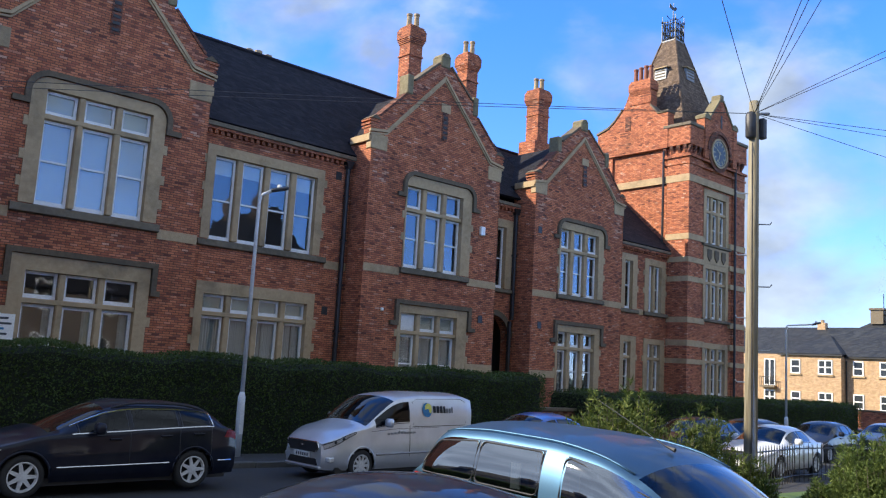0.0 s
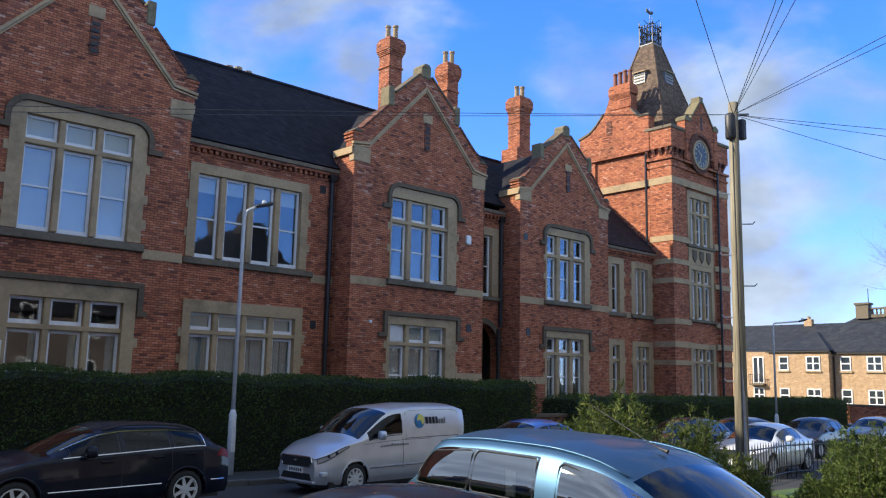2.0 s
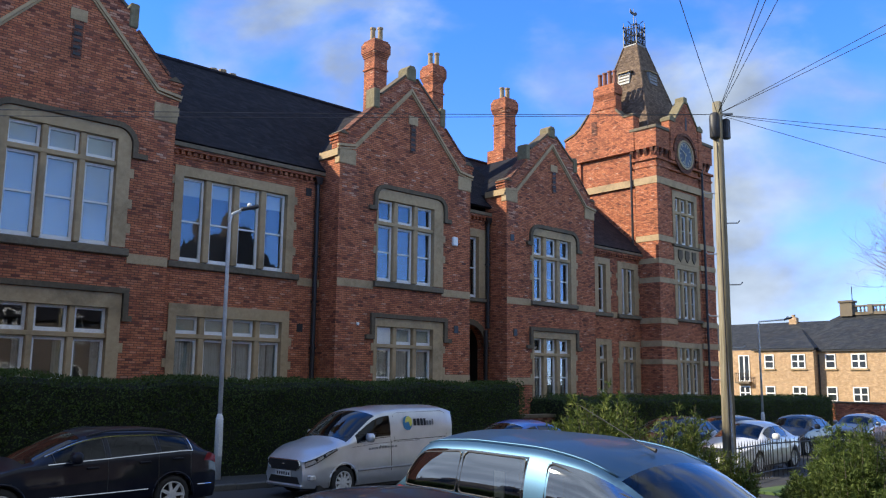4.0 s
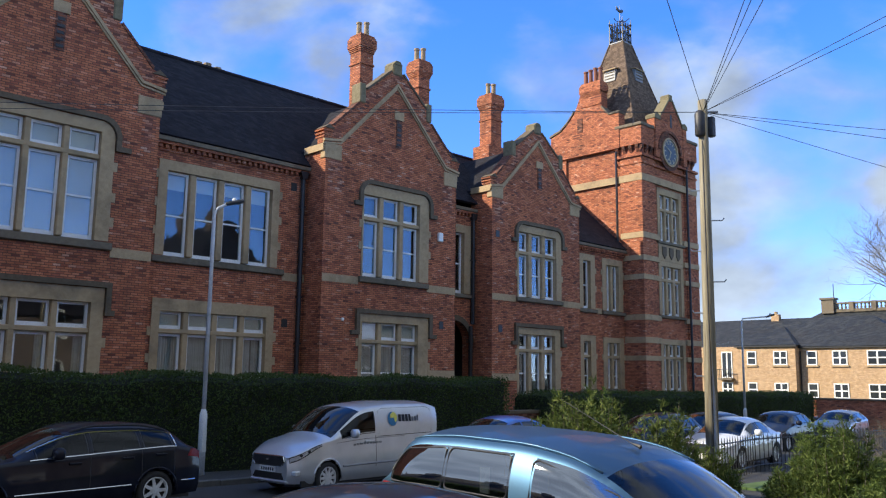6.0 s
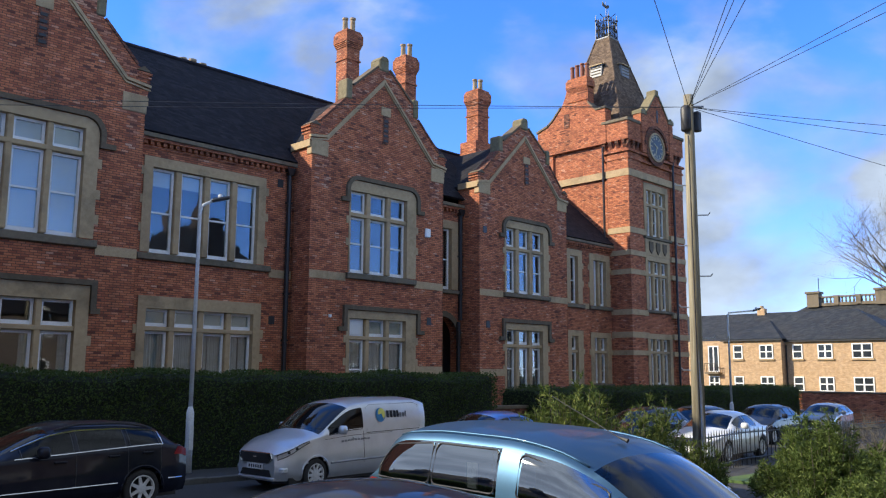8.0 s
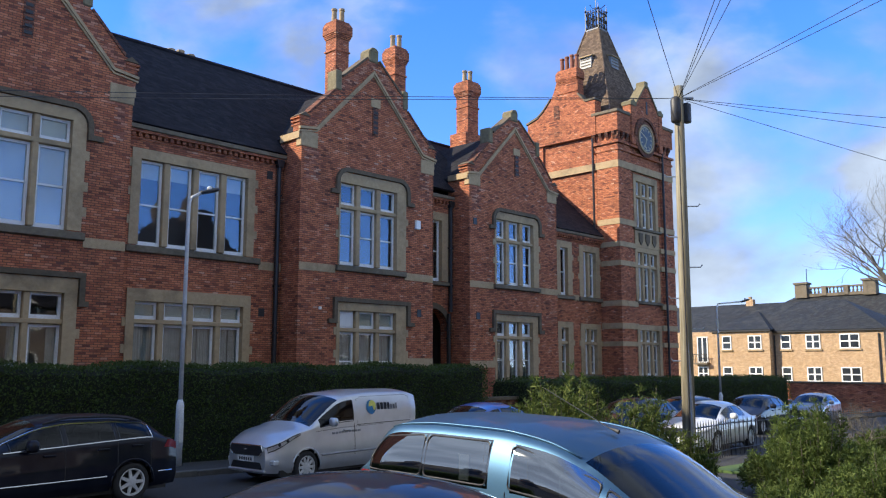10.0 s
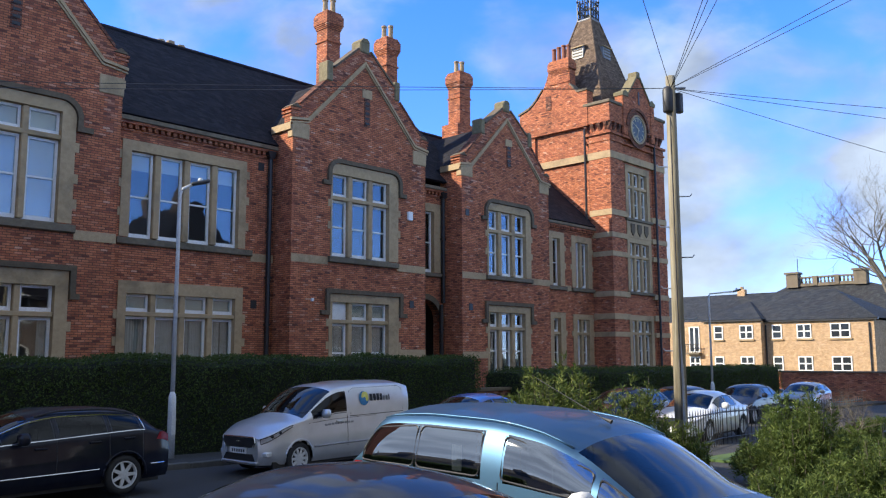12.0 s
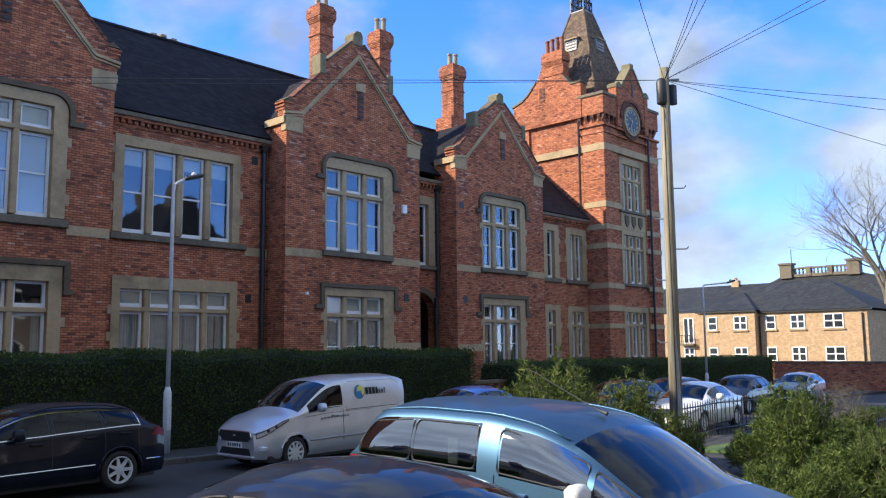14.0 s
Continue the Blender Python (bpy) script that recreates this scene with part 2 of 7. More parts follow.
M_CLOCK = plain("clock_dial_blue", (0.030, 0.050, 0.080), (0.045, 0.070, 0.11), 0.5, scale=3)
M_GILT = plain("pale_gilt_paint", (0.52, 0.46, 0.30), (0.62, 0.55, 0.36), 0.5)
M_WOODPOLE = Mat("weathered_pole_wood", 0.85)
_p = M_WOODPOLE.scaled(M_WOODPOLE.pos(), (18, 18, 0.7))
_g = M_WOODPOLE.noise(_p, 1.6, 5, 0.7)
M_WOODPOLE.color(M_WOODPOLE.ramp(_g, (0.3, (0.13, 0.108, 0.072)), (0.55, (0.25, 0.222, 0.155)), (0.75, (0.36, 0.33, 0.25)))).bump(_g, 0.6, 0.01)
M_WOODPOLE = M_WOODPOLE.m


def glass_mat(name, tint, clear, gloss_rough=0.02, wavy=True):
    """A pane: see-through in the middle, mirror-like towards grazing."""
    m = Mat(name)
    N, L = m.N, m.L
    gl = N.new("ShaderNodeBsdfGlossy")
    gl.inputs["Roughness"].default_value = gloss_rough
    gl.inputs["Color"].default_value = (0.95, 0.97, 1, 1)
    tr = N.new("ShaderNodeBsdfTransparent")
    tr.inputs["Color"].default_value = (*tint, 1)
    fr = N.new("ShaderNodeLayerWeight")
    fr.inputs["Blend"].default_value = 0.5
    wav = m.noise(m.pos(), 1.3, 2)
    bp = N.new("ShaderNodeBump")
    bp.inputs["Strength"].default_value = 0.06
    bp.inputs["Distance"].default_value = 0.05
    L.new(wav, bp.inputs["Height"])
    if wavy:
        L.new(bp.outputs[0], gl.inputs["Normal"])
    f = m.math("ADD", m.math("POWER", fr.outputs["Facing"], 4.0), clear)
    f = m.math("MINIMUM", f, 1.0)
    mx = N.new("ShaderNodeMixShader")
    L.new(f, mx.inputs[0])
    L.new(tr.outputs[0], mx.inputs[1])
    L.new(gl.outputs[0], mx.inputs[2])
    L.new(mx.outputs[0], N["Material Output"].inputs["Surface"])
    return m.m


M_GLASS = glass_mat("window_glass", (0.80, 0.84, 0.85), 0.075)
M_CARGLASS = glass_mat("tinted_car_glass", (0.10, 0.12, 0.14), 0.03, 0.01, False)
M_CLEARCARGLASS = glass_mat("side_car_glass", (0.22, 0.25, 0.27), 0.34, 0.01, False)


def paint(name, c, metal=0.0, rough=0.35, coat=1.0, sheen=0.5):
    m = Mat(name, rough, metal)
    m.b.inputs["Specular IOR Level"].default_value = sheen
    n = m.noise(m.local(), 3.0, 4)
    d = m.noise(m.local(), 160.0, 2)
    k = m.mix(m.span(n, 0.3, 0.8), c, tuple(v * 0.82 + 0.012 for v in c))
    m.color(m.mix(1.0, k, m.ramp(d, (0.3, (0.93, 0.93, 0.93)), (0.7, (1.06, 1.06, 1.06))), "MULTIPLY"))
    m.b.inputs["Coat Weight"].default_value = coat
    m.put(m.b.inputs["Coat Roughness"], m.span(n, 0.3, 0.8, 0.03, 0.10))
    return m.m


P_BLACK = paint("dark_blue_car_paint", (0.004, 0.006, 0.016), 0.0, 0.4, 0.5, 0.05)
P_SILVER = paint("silver_van_paint", (0.66, 0.68, 0.71), 0.6, 0.36)
P_BLUE = paint("metallic_light_blue_paint", (0.050, 0.118, 0.205), 0.8, 0.45, 0.25)
P_NAVY = paint("dark_metallic_paint", (0.008, 0.012, 0.026), 0.0, 0.4, 0.6, 0.05)
P_MIDBLUE = paint("mid_blue_paint", (0.02, 0.10, 0.42), 0.1)
P_GREY = paint("silver_grey_paint", (0.20, 0.21, 0.22), 0.5)
P_WHITE = paint("white_car_paint", (0.74, 0.75, 0.76), 0.0)
M_TYRE = plain("tyre_rubber", (0.014, 0.014, 0.015), (0.024, 0.024, 0.024), 0.85, scale=20)
M_ALLOY = plain("alloy_rim", (0.56, 0.57, 0.58), (0.66, 0.67, 0.68), 0.4, 0.15, scale=8)
M_TRIM = plain("black_plastic_trim", (0.016, 0.016, 0.017), (0.026, 0.026, 0.027), 0.55, scale=12)
M_CHROME = plain("bright_chrome_trim", (0.72, 0.73, 0.74), (0.80, 0.81, 0.82), 0.12, 1.0, scale=5, bump=0.02)
M_REDLAMP = plain("red_tail_lamp", (0.36, 0.010, 0.010), (0.45, 0.015, 0.015), 0.35)
M_LAMPLENS = plain("clear_headlamp", (0.66, 0.68, 0.70), (0.78, 0.80, 0.82), 0.15, 0.35)
M_SEAT = plain("dark_seat_cloth", (0.02, 0.02, 0.022), (0.035, 0.034, 0.034), 0.95)
M_CARD = plain("white_card", (0.70, 0.70, 0.68), (0.76, 0.76, 0.74), 0.6)
M_LOGOBLUE = plain("sign_blue", (0.02, 0.16, 0.36), (0.03, 0.20, 0.42), 0.4)
M_LOGOYEL = plain("sign_yellow", (0.62, 0.60, 0.10), (0.70, 0.66, 0.14), 0.4)


def leaf_mat(name, a, b, c):
    m = Mat(name, 0.6)
    r = m.N.new("ShaderNodeNewGeometry").outputs["Random Per Island"]
    big = m.noise(m.pos(), 1.1, 3)
    k = m.ramp(r, (0.0, a), (0.5, b), (1.0, c))
    m.color(m.mix(1.0, k, m.ramp(big, (0.3, (0.6, 0.6, 0.6)), (0.7, (1.35, 1.35, 1.35))), "MULTIPLY"))
    m.b.inputs["Specular IOR Level"].default_value = 0.15
    tl = m.N.new("ShaderNodeBsdfTranslucent")
    m.put(tl.inputs["Color"], m.mix(0.5, k, (0.16, 0.22, 0.03)))
    mx = m.N.new("ShaderNodeMixShader")
    mx.inputs[0].default_value = 0.25
    m.L.new(m.b.outputs[0], mx.inputs[1])
    m.L.new(tl.outputs[0], mx.inputs[2])
    m.L.new(mx.outputs[0], m.N["Material Output"].inputs["Surface"])
    return m.m


M_HEDGE = leaf_mat("dark_hedge_leaf", (0.040, 0.062, 0.020), (0.054, 0.084, 0.027), (0.075, 0.112, 0.037))
# near-black green: shade between the leaves is put into this colour
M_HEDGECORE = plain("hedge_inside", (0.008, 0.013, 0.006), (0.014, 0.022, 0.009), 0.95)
M_CONIFER = leaf_mat("yellow_green_conifer", (0.035, 0.06, 0.018), (0.085, 0.12, 0.033), (0.20, 0.225, 0.065))
M_BUSH = leaf_mat("green_bush_leaf", (0.030, 0.052, 0.014), (0.075, 0.11, 0.028), (0.16, 0.20, 0.06))
M_TWIG = plain("grey_brown_bark", (0.10, 0.085, 0.065), (0.17, 0.15, 0.12), 0.9, scale=9)


# ---- building helpers ----
INV = {}


def thing(name, base, label, category, group="", kind=""):
    """An Empty at the thing's base; its parts are modelled in world coordinates."""
    ob = new(name)
    ob.empty_display_size = 0.2
    ob.matrix_basis = Matrix.Translation(base)
    INV[ob] = Matrix.Translation(base).inverted()
    return tagged(ob, label, category, group, kind)


def mesh_of(name, bm, material, smooth=False):
    me = bpy.data.meshes.new(name)
    bm.normal_update()
    bm.to_mesh(me)
    bm.free()
    me.materials.append(material)
    if smooth:
        me.shade_smooth()
    return me


def part(name, bm, material, parent=None, label="", smooth=False):
    me = bm if isinstance(bm, bpy.types.Mesh) else mesh_of(name, bm, material, smooth)
    ob = new(name, me)
    if parent is not None:
        ob.parent = parent
        ob.matrix_parent_inverse = INV.get(parent, Matrix())
    return tagged(ob, label)


def box(x0, y0, z0, x1, y1, z1, bm=None, bevel=0.0):
    out = bm or bmesh.new()
    vs = [out.verts.new(c) for c in ((x0, y0, z0), (x1, y0, z0), (x1, y1, z0), (x0, y1, z0), (x0, y0, z1), (x1, y0, z1), (x1, y1, z1), (x0, y1, z1))]
    fs = [out.faces.new([vs[i] for i in f]) for f in ((3, 2, 1, 0), (4, 5, 6, 7), (0, 1, 5, 4), (1, 2, 6, 5), (2, 3, 7, 6), (3, 0, 4, 7))]
    if bevel:
        bmesh.ops.bevel(out, geom=list({e for f in fs for e in f.edges}), offset=bevel, segments=1, affect="EDGES", profile=0.5)
    return out


def prism_y(pts, y0, y1, bm=None):
    """A polygon in x and z, drawn out along y. Points run anticlockwise seen from the front."""
    out = bm or bmesh.new()
    a = [out.verts.new((x, y0, z)) for x, z in pts]
    b = [out.verts.new((x, y1, z)) for x, z in pts]
    out.faces.new(a)
    out.faces.new(b[::-1])
    n = len(pts)
    for i in range(n):
        j = (i + 1) % n
        out.faces.new((a[j], a[i], b[i], b[j]))
    return out


def prism_x(pts, x0, x1, bm=None):
    out = bm or bmesh.new()
    a = [out.verts.new((x0, y, z)) for y, z in pts]
    b = [out.verts.new((x1, y, z)) for y, z in pts]
    out.faces.new(a)
    out.faces.new(b[::-1])
    n = len(pts)
    for i in range(n):
        j = (i + 1) % n
        out.faces.new((a[j], a[i], b[i], b[j]))
    bmesh.ops.recalc_face_normals(out, faces=out.faces)
    return out


def band_y(pts, w, y0, y1, bm=None):
    """A moulding of width w that follows a line in x and z (on its outer, left-hand side)."""
    out = bm or bmesh.new()
    P = [Vector(p) for p in pts]
    off = []
    for i, p in enumerate(P):
        d1 = (P[i] - P[i - 1]).normalized() if i else (P[1] - P[0]).normalized()
        d2 = (P[i + 1] - P[i]).normalized() if i + 1 < len(P) else d1
        n1, n2 = Vector((-d1.y, d1.x)), Vector((-d2.y, d2.x))
        m = (n1 + n2).normalized()
        off.append(p + m * (w / max(0.35, m.dot(n1))))
    rings = []
    for p, q in zip(P, off):
        rings.append([out.verts.new(c) for c in ((p.x, y0, p.y), (q.x, y0, q.y), (q.x, y1, q.y), (p.x, y1, p.y))])
    for a, b in zip(rings, rings[1:]):
        for k in range(4):
            out.faces.new((a[k], a[(k + 1) % 4], b[(k + 1) % 4], b[k]))
    out.faces.new(rings[0][::-1])
    out.faces.new(rings[-1])
    bmesh.ops.recalc_face_normals(out, faces=out.faces)
    return out


def tube(pts, radii, sides=8, bm=None, cap=True):
    out = bm or bmesh.new()
    P = [Vector(p) for p in pts]
    if isinstance(radii, (int, float)):
        radii = [radii] * len(P)
    rings = []
    for i, p in enumerate(P):
        d = (P[min(i + 1, len(P) - 1)] - P[max(i - 1, 0)]).normalized()
        side = d.cross(Vector((0, 0, 1)) if abs(d.z) < 0.95 else Vector((1, 0, 0))).normalized()
        up = side.cross(d)
        rings.append([out.verts.new(p + (side * math.cos(a) + up * math.sin(a)) * radii[i]) for a in (2 * math.pi * k / sides for k in range(sides))])
    for a, b in zip(rings, rings[1:]):
        for k in range(sides):
            out.faces.new((a[k], b[k], b[(k + 1) % sides], a[(k + 1) % sides]))
    if cap:
        out.faces.new(rings[0])
        out.faces.new(rings[-1][::-1])
    bmesh.ops.recalc_face_normals(out, faces=out.faces) if bm is None else None
    return out


def lathe(profile, centre, sides=16, bm=None, squash=(1, 1), cap=True):
    out = bm or bmesh.new()
    rings = [[out.verts.new((centre[0] + r * math.cos(2 * math.pi * k / sides) * squash[0], centre[1] + r * math.sin(2 * math.pi * k / sides) * squash[1], centre[2] + z)) for k in range(sides)] for r, z in profile]
    for a, b in zip(rings, rings[1:]):
        for k in range(sides):
            out.faces.new((a[k], a[(k + 1) % sides], b[(k + 1) % sides], b[k]))
    if cap:
        out.faces.new(rings[0][::-1])
        out.faces.new(rings[-1])
    return out


def pierced_wall(x0, x1, z0, z1, yf, thick, holes, bm=None):
    """A wall along x with openings that go right through it."""
    out = bm or bmesh.new()
    xs = sorted({x0, x1, *(min(max(h[k], x0), x1) for h in holes for k in (0, 1))})
    zs = sorted({z0, z1, *(min(max(h[k], z0), z1) for h in holes for k in (2, 3))})
    for a, b in zip(xs, xs[1:]):
        lo = None
        for c, d in zip(zs, zs[1:]):
            mx, mz = (a + b) / 2, (c + d) / 2
            open_ = any(h[0] < mx < h[1] and h[2] < mz < h[3] for h in holes)
            if open_:
                if lo is not None:
                    box(a, yf, lo, b, yf + thick, c, out)
                lo = None
            elif lo is None:
                lo = c
        if lo is not None:
            box(a, yf, lo, b, yf + thick, z1, out)
    bmesh.ops.remove_doubles(out, verts=out.verts, dist=0.001)
    return out


def ring_frame(u0, u1, z0, z1, w, d0, d1, along_y=False):
    """A rectangular frame of width w, in one piece; d: its depth span."""
    bm = bmesh.new()
    rows = []
    for d in (d0, d1):
        for i in (0, w):
            pts = ((u0 + i, z0 + i), (u1 - i, z0 + i), (u1 - i, z1 - i), (u0 + i, z1 - i))
            rows.append([bm.verts.new((d, u, z) if along_y else (u, d, z)) for u, z in pts])
    fo, fi, bo, bi = rows
    for k in range(4):
        j = (k + 1) % 4
        for a, b in ((fo, fi), (fi, bi), (bi, bo), (bo, fo)):
            bm.faces.new((a[k], a[j], b[j], b[k]))
    bmesh.ops.recalc_face_normals(bm, faces=bm.faces)
    return bm


def ground_z(x, y):
    """The street falls gently towards the tower."""
    return -0.016 * (min(max(x, -40), 75) - 6) - 0.12


# ---- the school ----
school = thing("school_building", (20, 30, 0), "long Victorian red brick school with gabled bays and slate roof", "school")
MAIN_Y, BAY_Y, WALL_T = 28.2, 27.0, 0.45


def rounded_head(x0, x1, z0, z1, r, n=6):
    """An outline with rounded upper corners, anticlockwise from the lower left."""
    pts = [(x0, z0), (x1, z0)]
    if r <= 0:
        return pts + [(x1, z1), (x0, z1)]
    for k in range(n + 1):
        a = math.pi / 2 * k / n
        pts.append((x1 - r + r * math.cos(a), z1 - r + r * math.sin(a)))
    for k in range(n + 1):
        a = math.pi / 2 * (1 + k / n)
        pts.append((x0 + r + r * math.cos(a), z1 - r + r * math.sin(a)))
    return pts


def window(owner, yf, g0, g1, z0, z1, n, mull, s0, s1, ztop, transom=None, radius=0.0, sash=None, sill=None, hood=None, hood_drop=0.9, tails=0.45, blind="", quoins=(), flat=False, kind_label="stone mullioned window with white painted sashes"):
    """A stone window with its lights. Returns the brick opening it wants. g: glazed span, s: span of the stone."""
    y_st, y_gl = yf - 0.035, yf + 0.24
    arch = rounded_head(s0, s1, z0 - 0.02, ztop, radius)
    bm = prism_y(arch[1:] + [arch[0], (g0, z0 - 0.02), (g0, z1), (g1, z1), (g1, z0 - 0.02)], y_st, yf + 0.30)
    bmesh.ops.recalc_face_normals(bm, faces=bm.faces)
    win = part("window", bm, M_STONE, owner, kind_label)
    lw = ((g1 - g0) - (n - 1) * mull) / n
    for i in range(n - 1):
        a = g0 + (i + 1) * lw + i * mull
        part("mullion", box(a, yf + 0.03, z0, a + mull, yf + 0.30, z1, bevel=0.03), M_STONE, win)
    tiers = [(z0, z1)]
    if transom:
        part("transom", box(g0 - 0.01, yf + 0.022, transom - 0.08, g1 + 0.01, yf + 0.306, transom + 0.08, bevel=0.025), M_STONE, win)
        tiers = [(z0, transom - 0.08), (transom + 0.08, z1)]
    for i in range(n):
        a = g0 + i * (lw + mull)
        b = a + lw
        for k, (c, d) in enumerate(tiers):
            f = 0.088
            part("sash_frame", ring_frame(a, b, c, d, f, y_gl - 0.05, y_gl + 0.05), M_WHITE, win, "white painted timber sash")
            part("bottom_rail", box(a + f, y_gl - 0.046, c + f, b - f, y_gl - 0.004, c + f + 0.04), M_WHITE, win)
            if sash and k == 0:
                part("meeting_rail", box(a + f, y_gl - 0.04, sash - 0.03, b - f, y_gl + 0.05, sash + 0.03), M_WHITE, win)
            pane = part("pane", box(a + f, y_gl, c + f, b - f, y_gl + 0.006, d - f), M_GLASS, win)
            pane.visible_shadow = False
            if blind == "blind" or (blind == "mixed" and k == 1):
                drop = c + (0.0 if blind == "mixed" or i % 2 else 0.05 * i)
                part("blind", box(a + 0.03, y_gl + 0.055, drop, b - 0.03, y_gl + 0.065, d - 0.01), M_BLIND, win, "drawn cream roller blind")
            if blind == "half" and k == len(tiers) - 1:
                part("blind", box(a + 0.03, y_gl + 0.09, d - 0.62 + 0.05 * (i % 3), b - 0.03, y_gl + 0.10, d - 0.01), M_BLIND, win, "half raised cream roller blind")
            if blind in ("curtain", "mixed") and k == 0:
                part("curtain", curtain(a + 0.02, b - 0.02, y_gl + 0.16, c, d, i, blind == "mixed"), M_CURTAIN, win, "hanging cream curtain", True)
    if sill:
        bm = bmesh.new()
        a, b, c, d = sill
        pr = [(yf - 0.16, c + 0.03), (yf - 0.16, d - 0.08), (yf + 0.2, d), (yf + 0.2, c), (yf - 0.10, c)]
        prism_x(pr, a, b, bm)
        part("sill", bm, M_SILL, win, "dark weathered stone sill")
    if hood:
        o = 0.02
        if hood == "round":
            arc = rounded_head(s0 - o, s1 + o, z1, ztop + o, radius + o)[2:]
            zb = ztop - hood_drop
            line = [(s1 + o + tails, zb), (s1 + o, zb)] + arc + [(s0 - o, zb), (s0 - o - tails, zb)]
        else:
            zb = ztop - hood_drop
            line = [(s1 + o + tails, zb), (s1 + o, zb), (s1 + o, ztop + o), (s0 - o, ztop + o), (s0 - o, zb), (s0 - o - tails, zb)]
        line = [(x, z) for x, z in line]
        part("label_mould", band_y(line[::-1], 0.17, yf - 0.13, yf + 0.05), M_HOOD, win, "soot-darkened stone hood moulding")
    for zq in quoins:
        part("quoin_stone", box(s0 - 0.13, y_st + 0.006, zq, s0 + 0.01, yf + 0.1, zq + 0.30), M_STONE, win)
        part("quoin_stone", box(s1 - 0.01, y_st + 0.006, zq, s1 + 0.13, yf + 0.1, zq + 0.30), M_STONE, win)
    return (g0 - 0.04, g1 + 0.04, z0 - 0.06, z1 + 0.03)


def curtain(a, b, y, z0, z1, seed, full=False):
    """Two gathered halves of a curtain."""
    rng = random.Random(seed * 7 + int(a * 10))
    bm = bmesh.new()
    w = (b - a)
    split = rng.uniform(0.25, 0.6)
    gap = rng.uniform(0.0, 0.06) if full else rng.uniform(0.45, 0.7)
    for s, e in ((a, a + w * split * (1 - gap)), (b - w * (1 - split) * (1 - gap), b)):
        n = 22
        prev = None
        ph = rng.uniform(0, 6)
        for k in range(n + 1):
            x = s + (e - s) * k / n
            yy = y + 0.025 * math.sin(k * 1.9 + ph) + 0.012 * math.sin(k * 0.7)
            row = [bm.verts.new((x, yy, z0)), bm.verts.new((x, yy, z1))]
            row2 = [bm.verts.new((x, yy + 0.008, z0)), bm.verts.new((x, yy + 0.008, z1))]
            if prev:
                bm.faces.new((prev[0], row[0], row[1], prev[1]))
                bm.faces.new((prev[2], prev[3], row2[1], row2[0]))
            prev = row + row2
    return bm


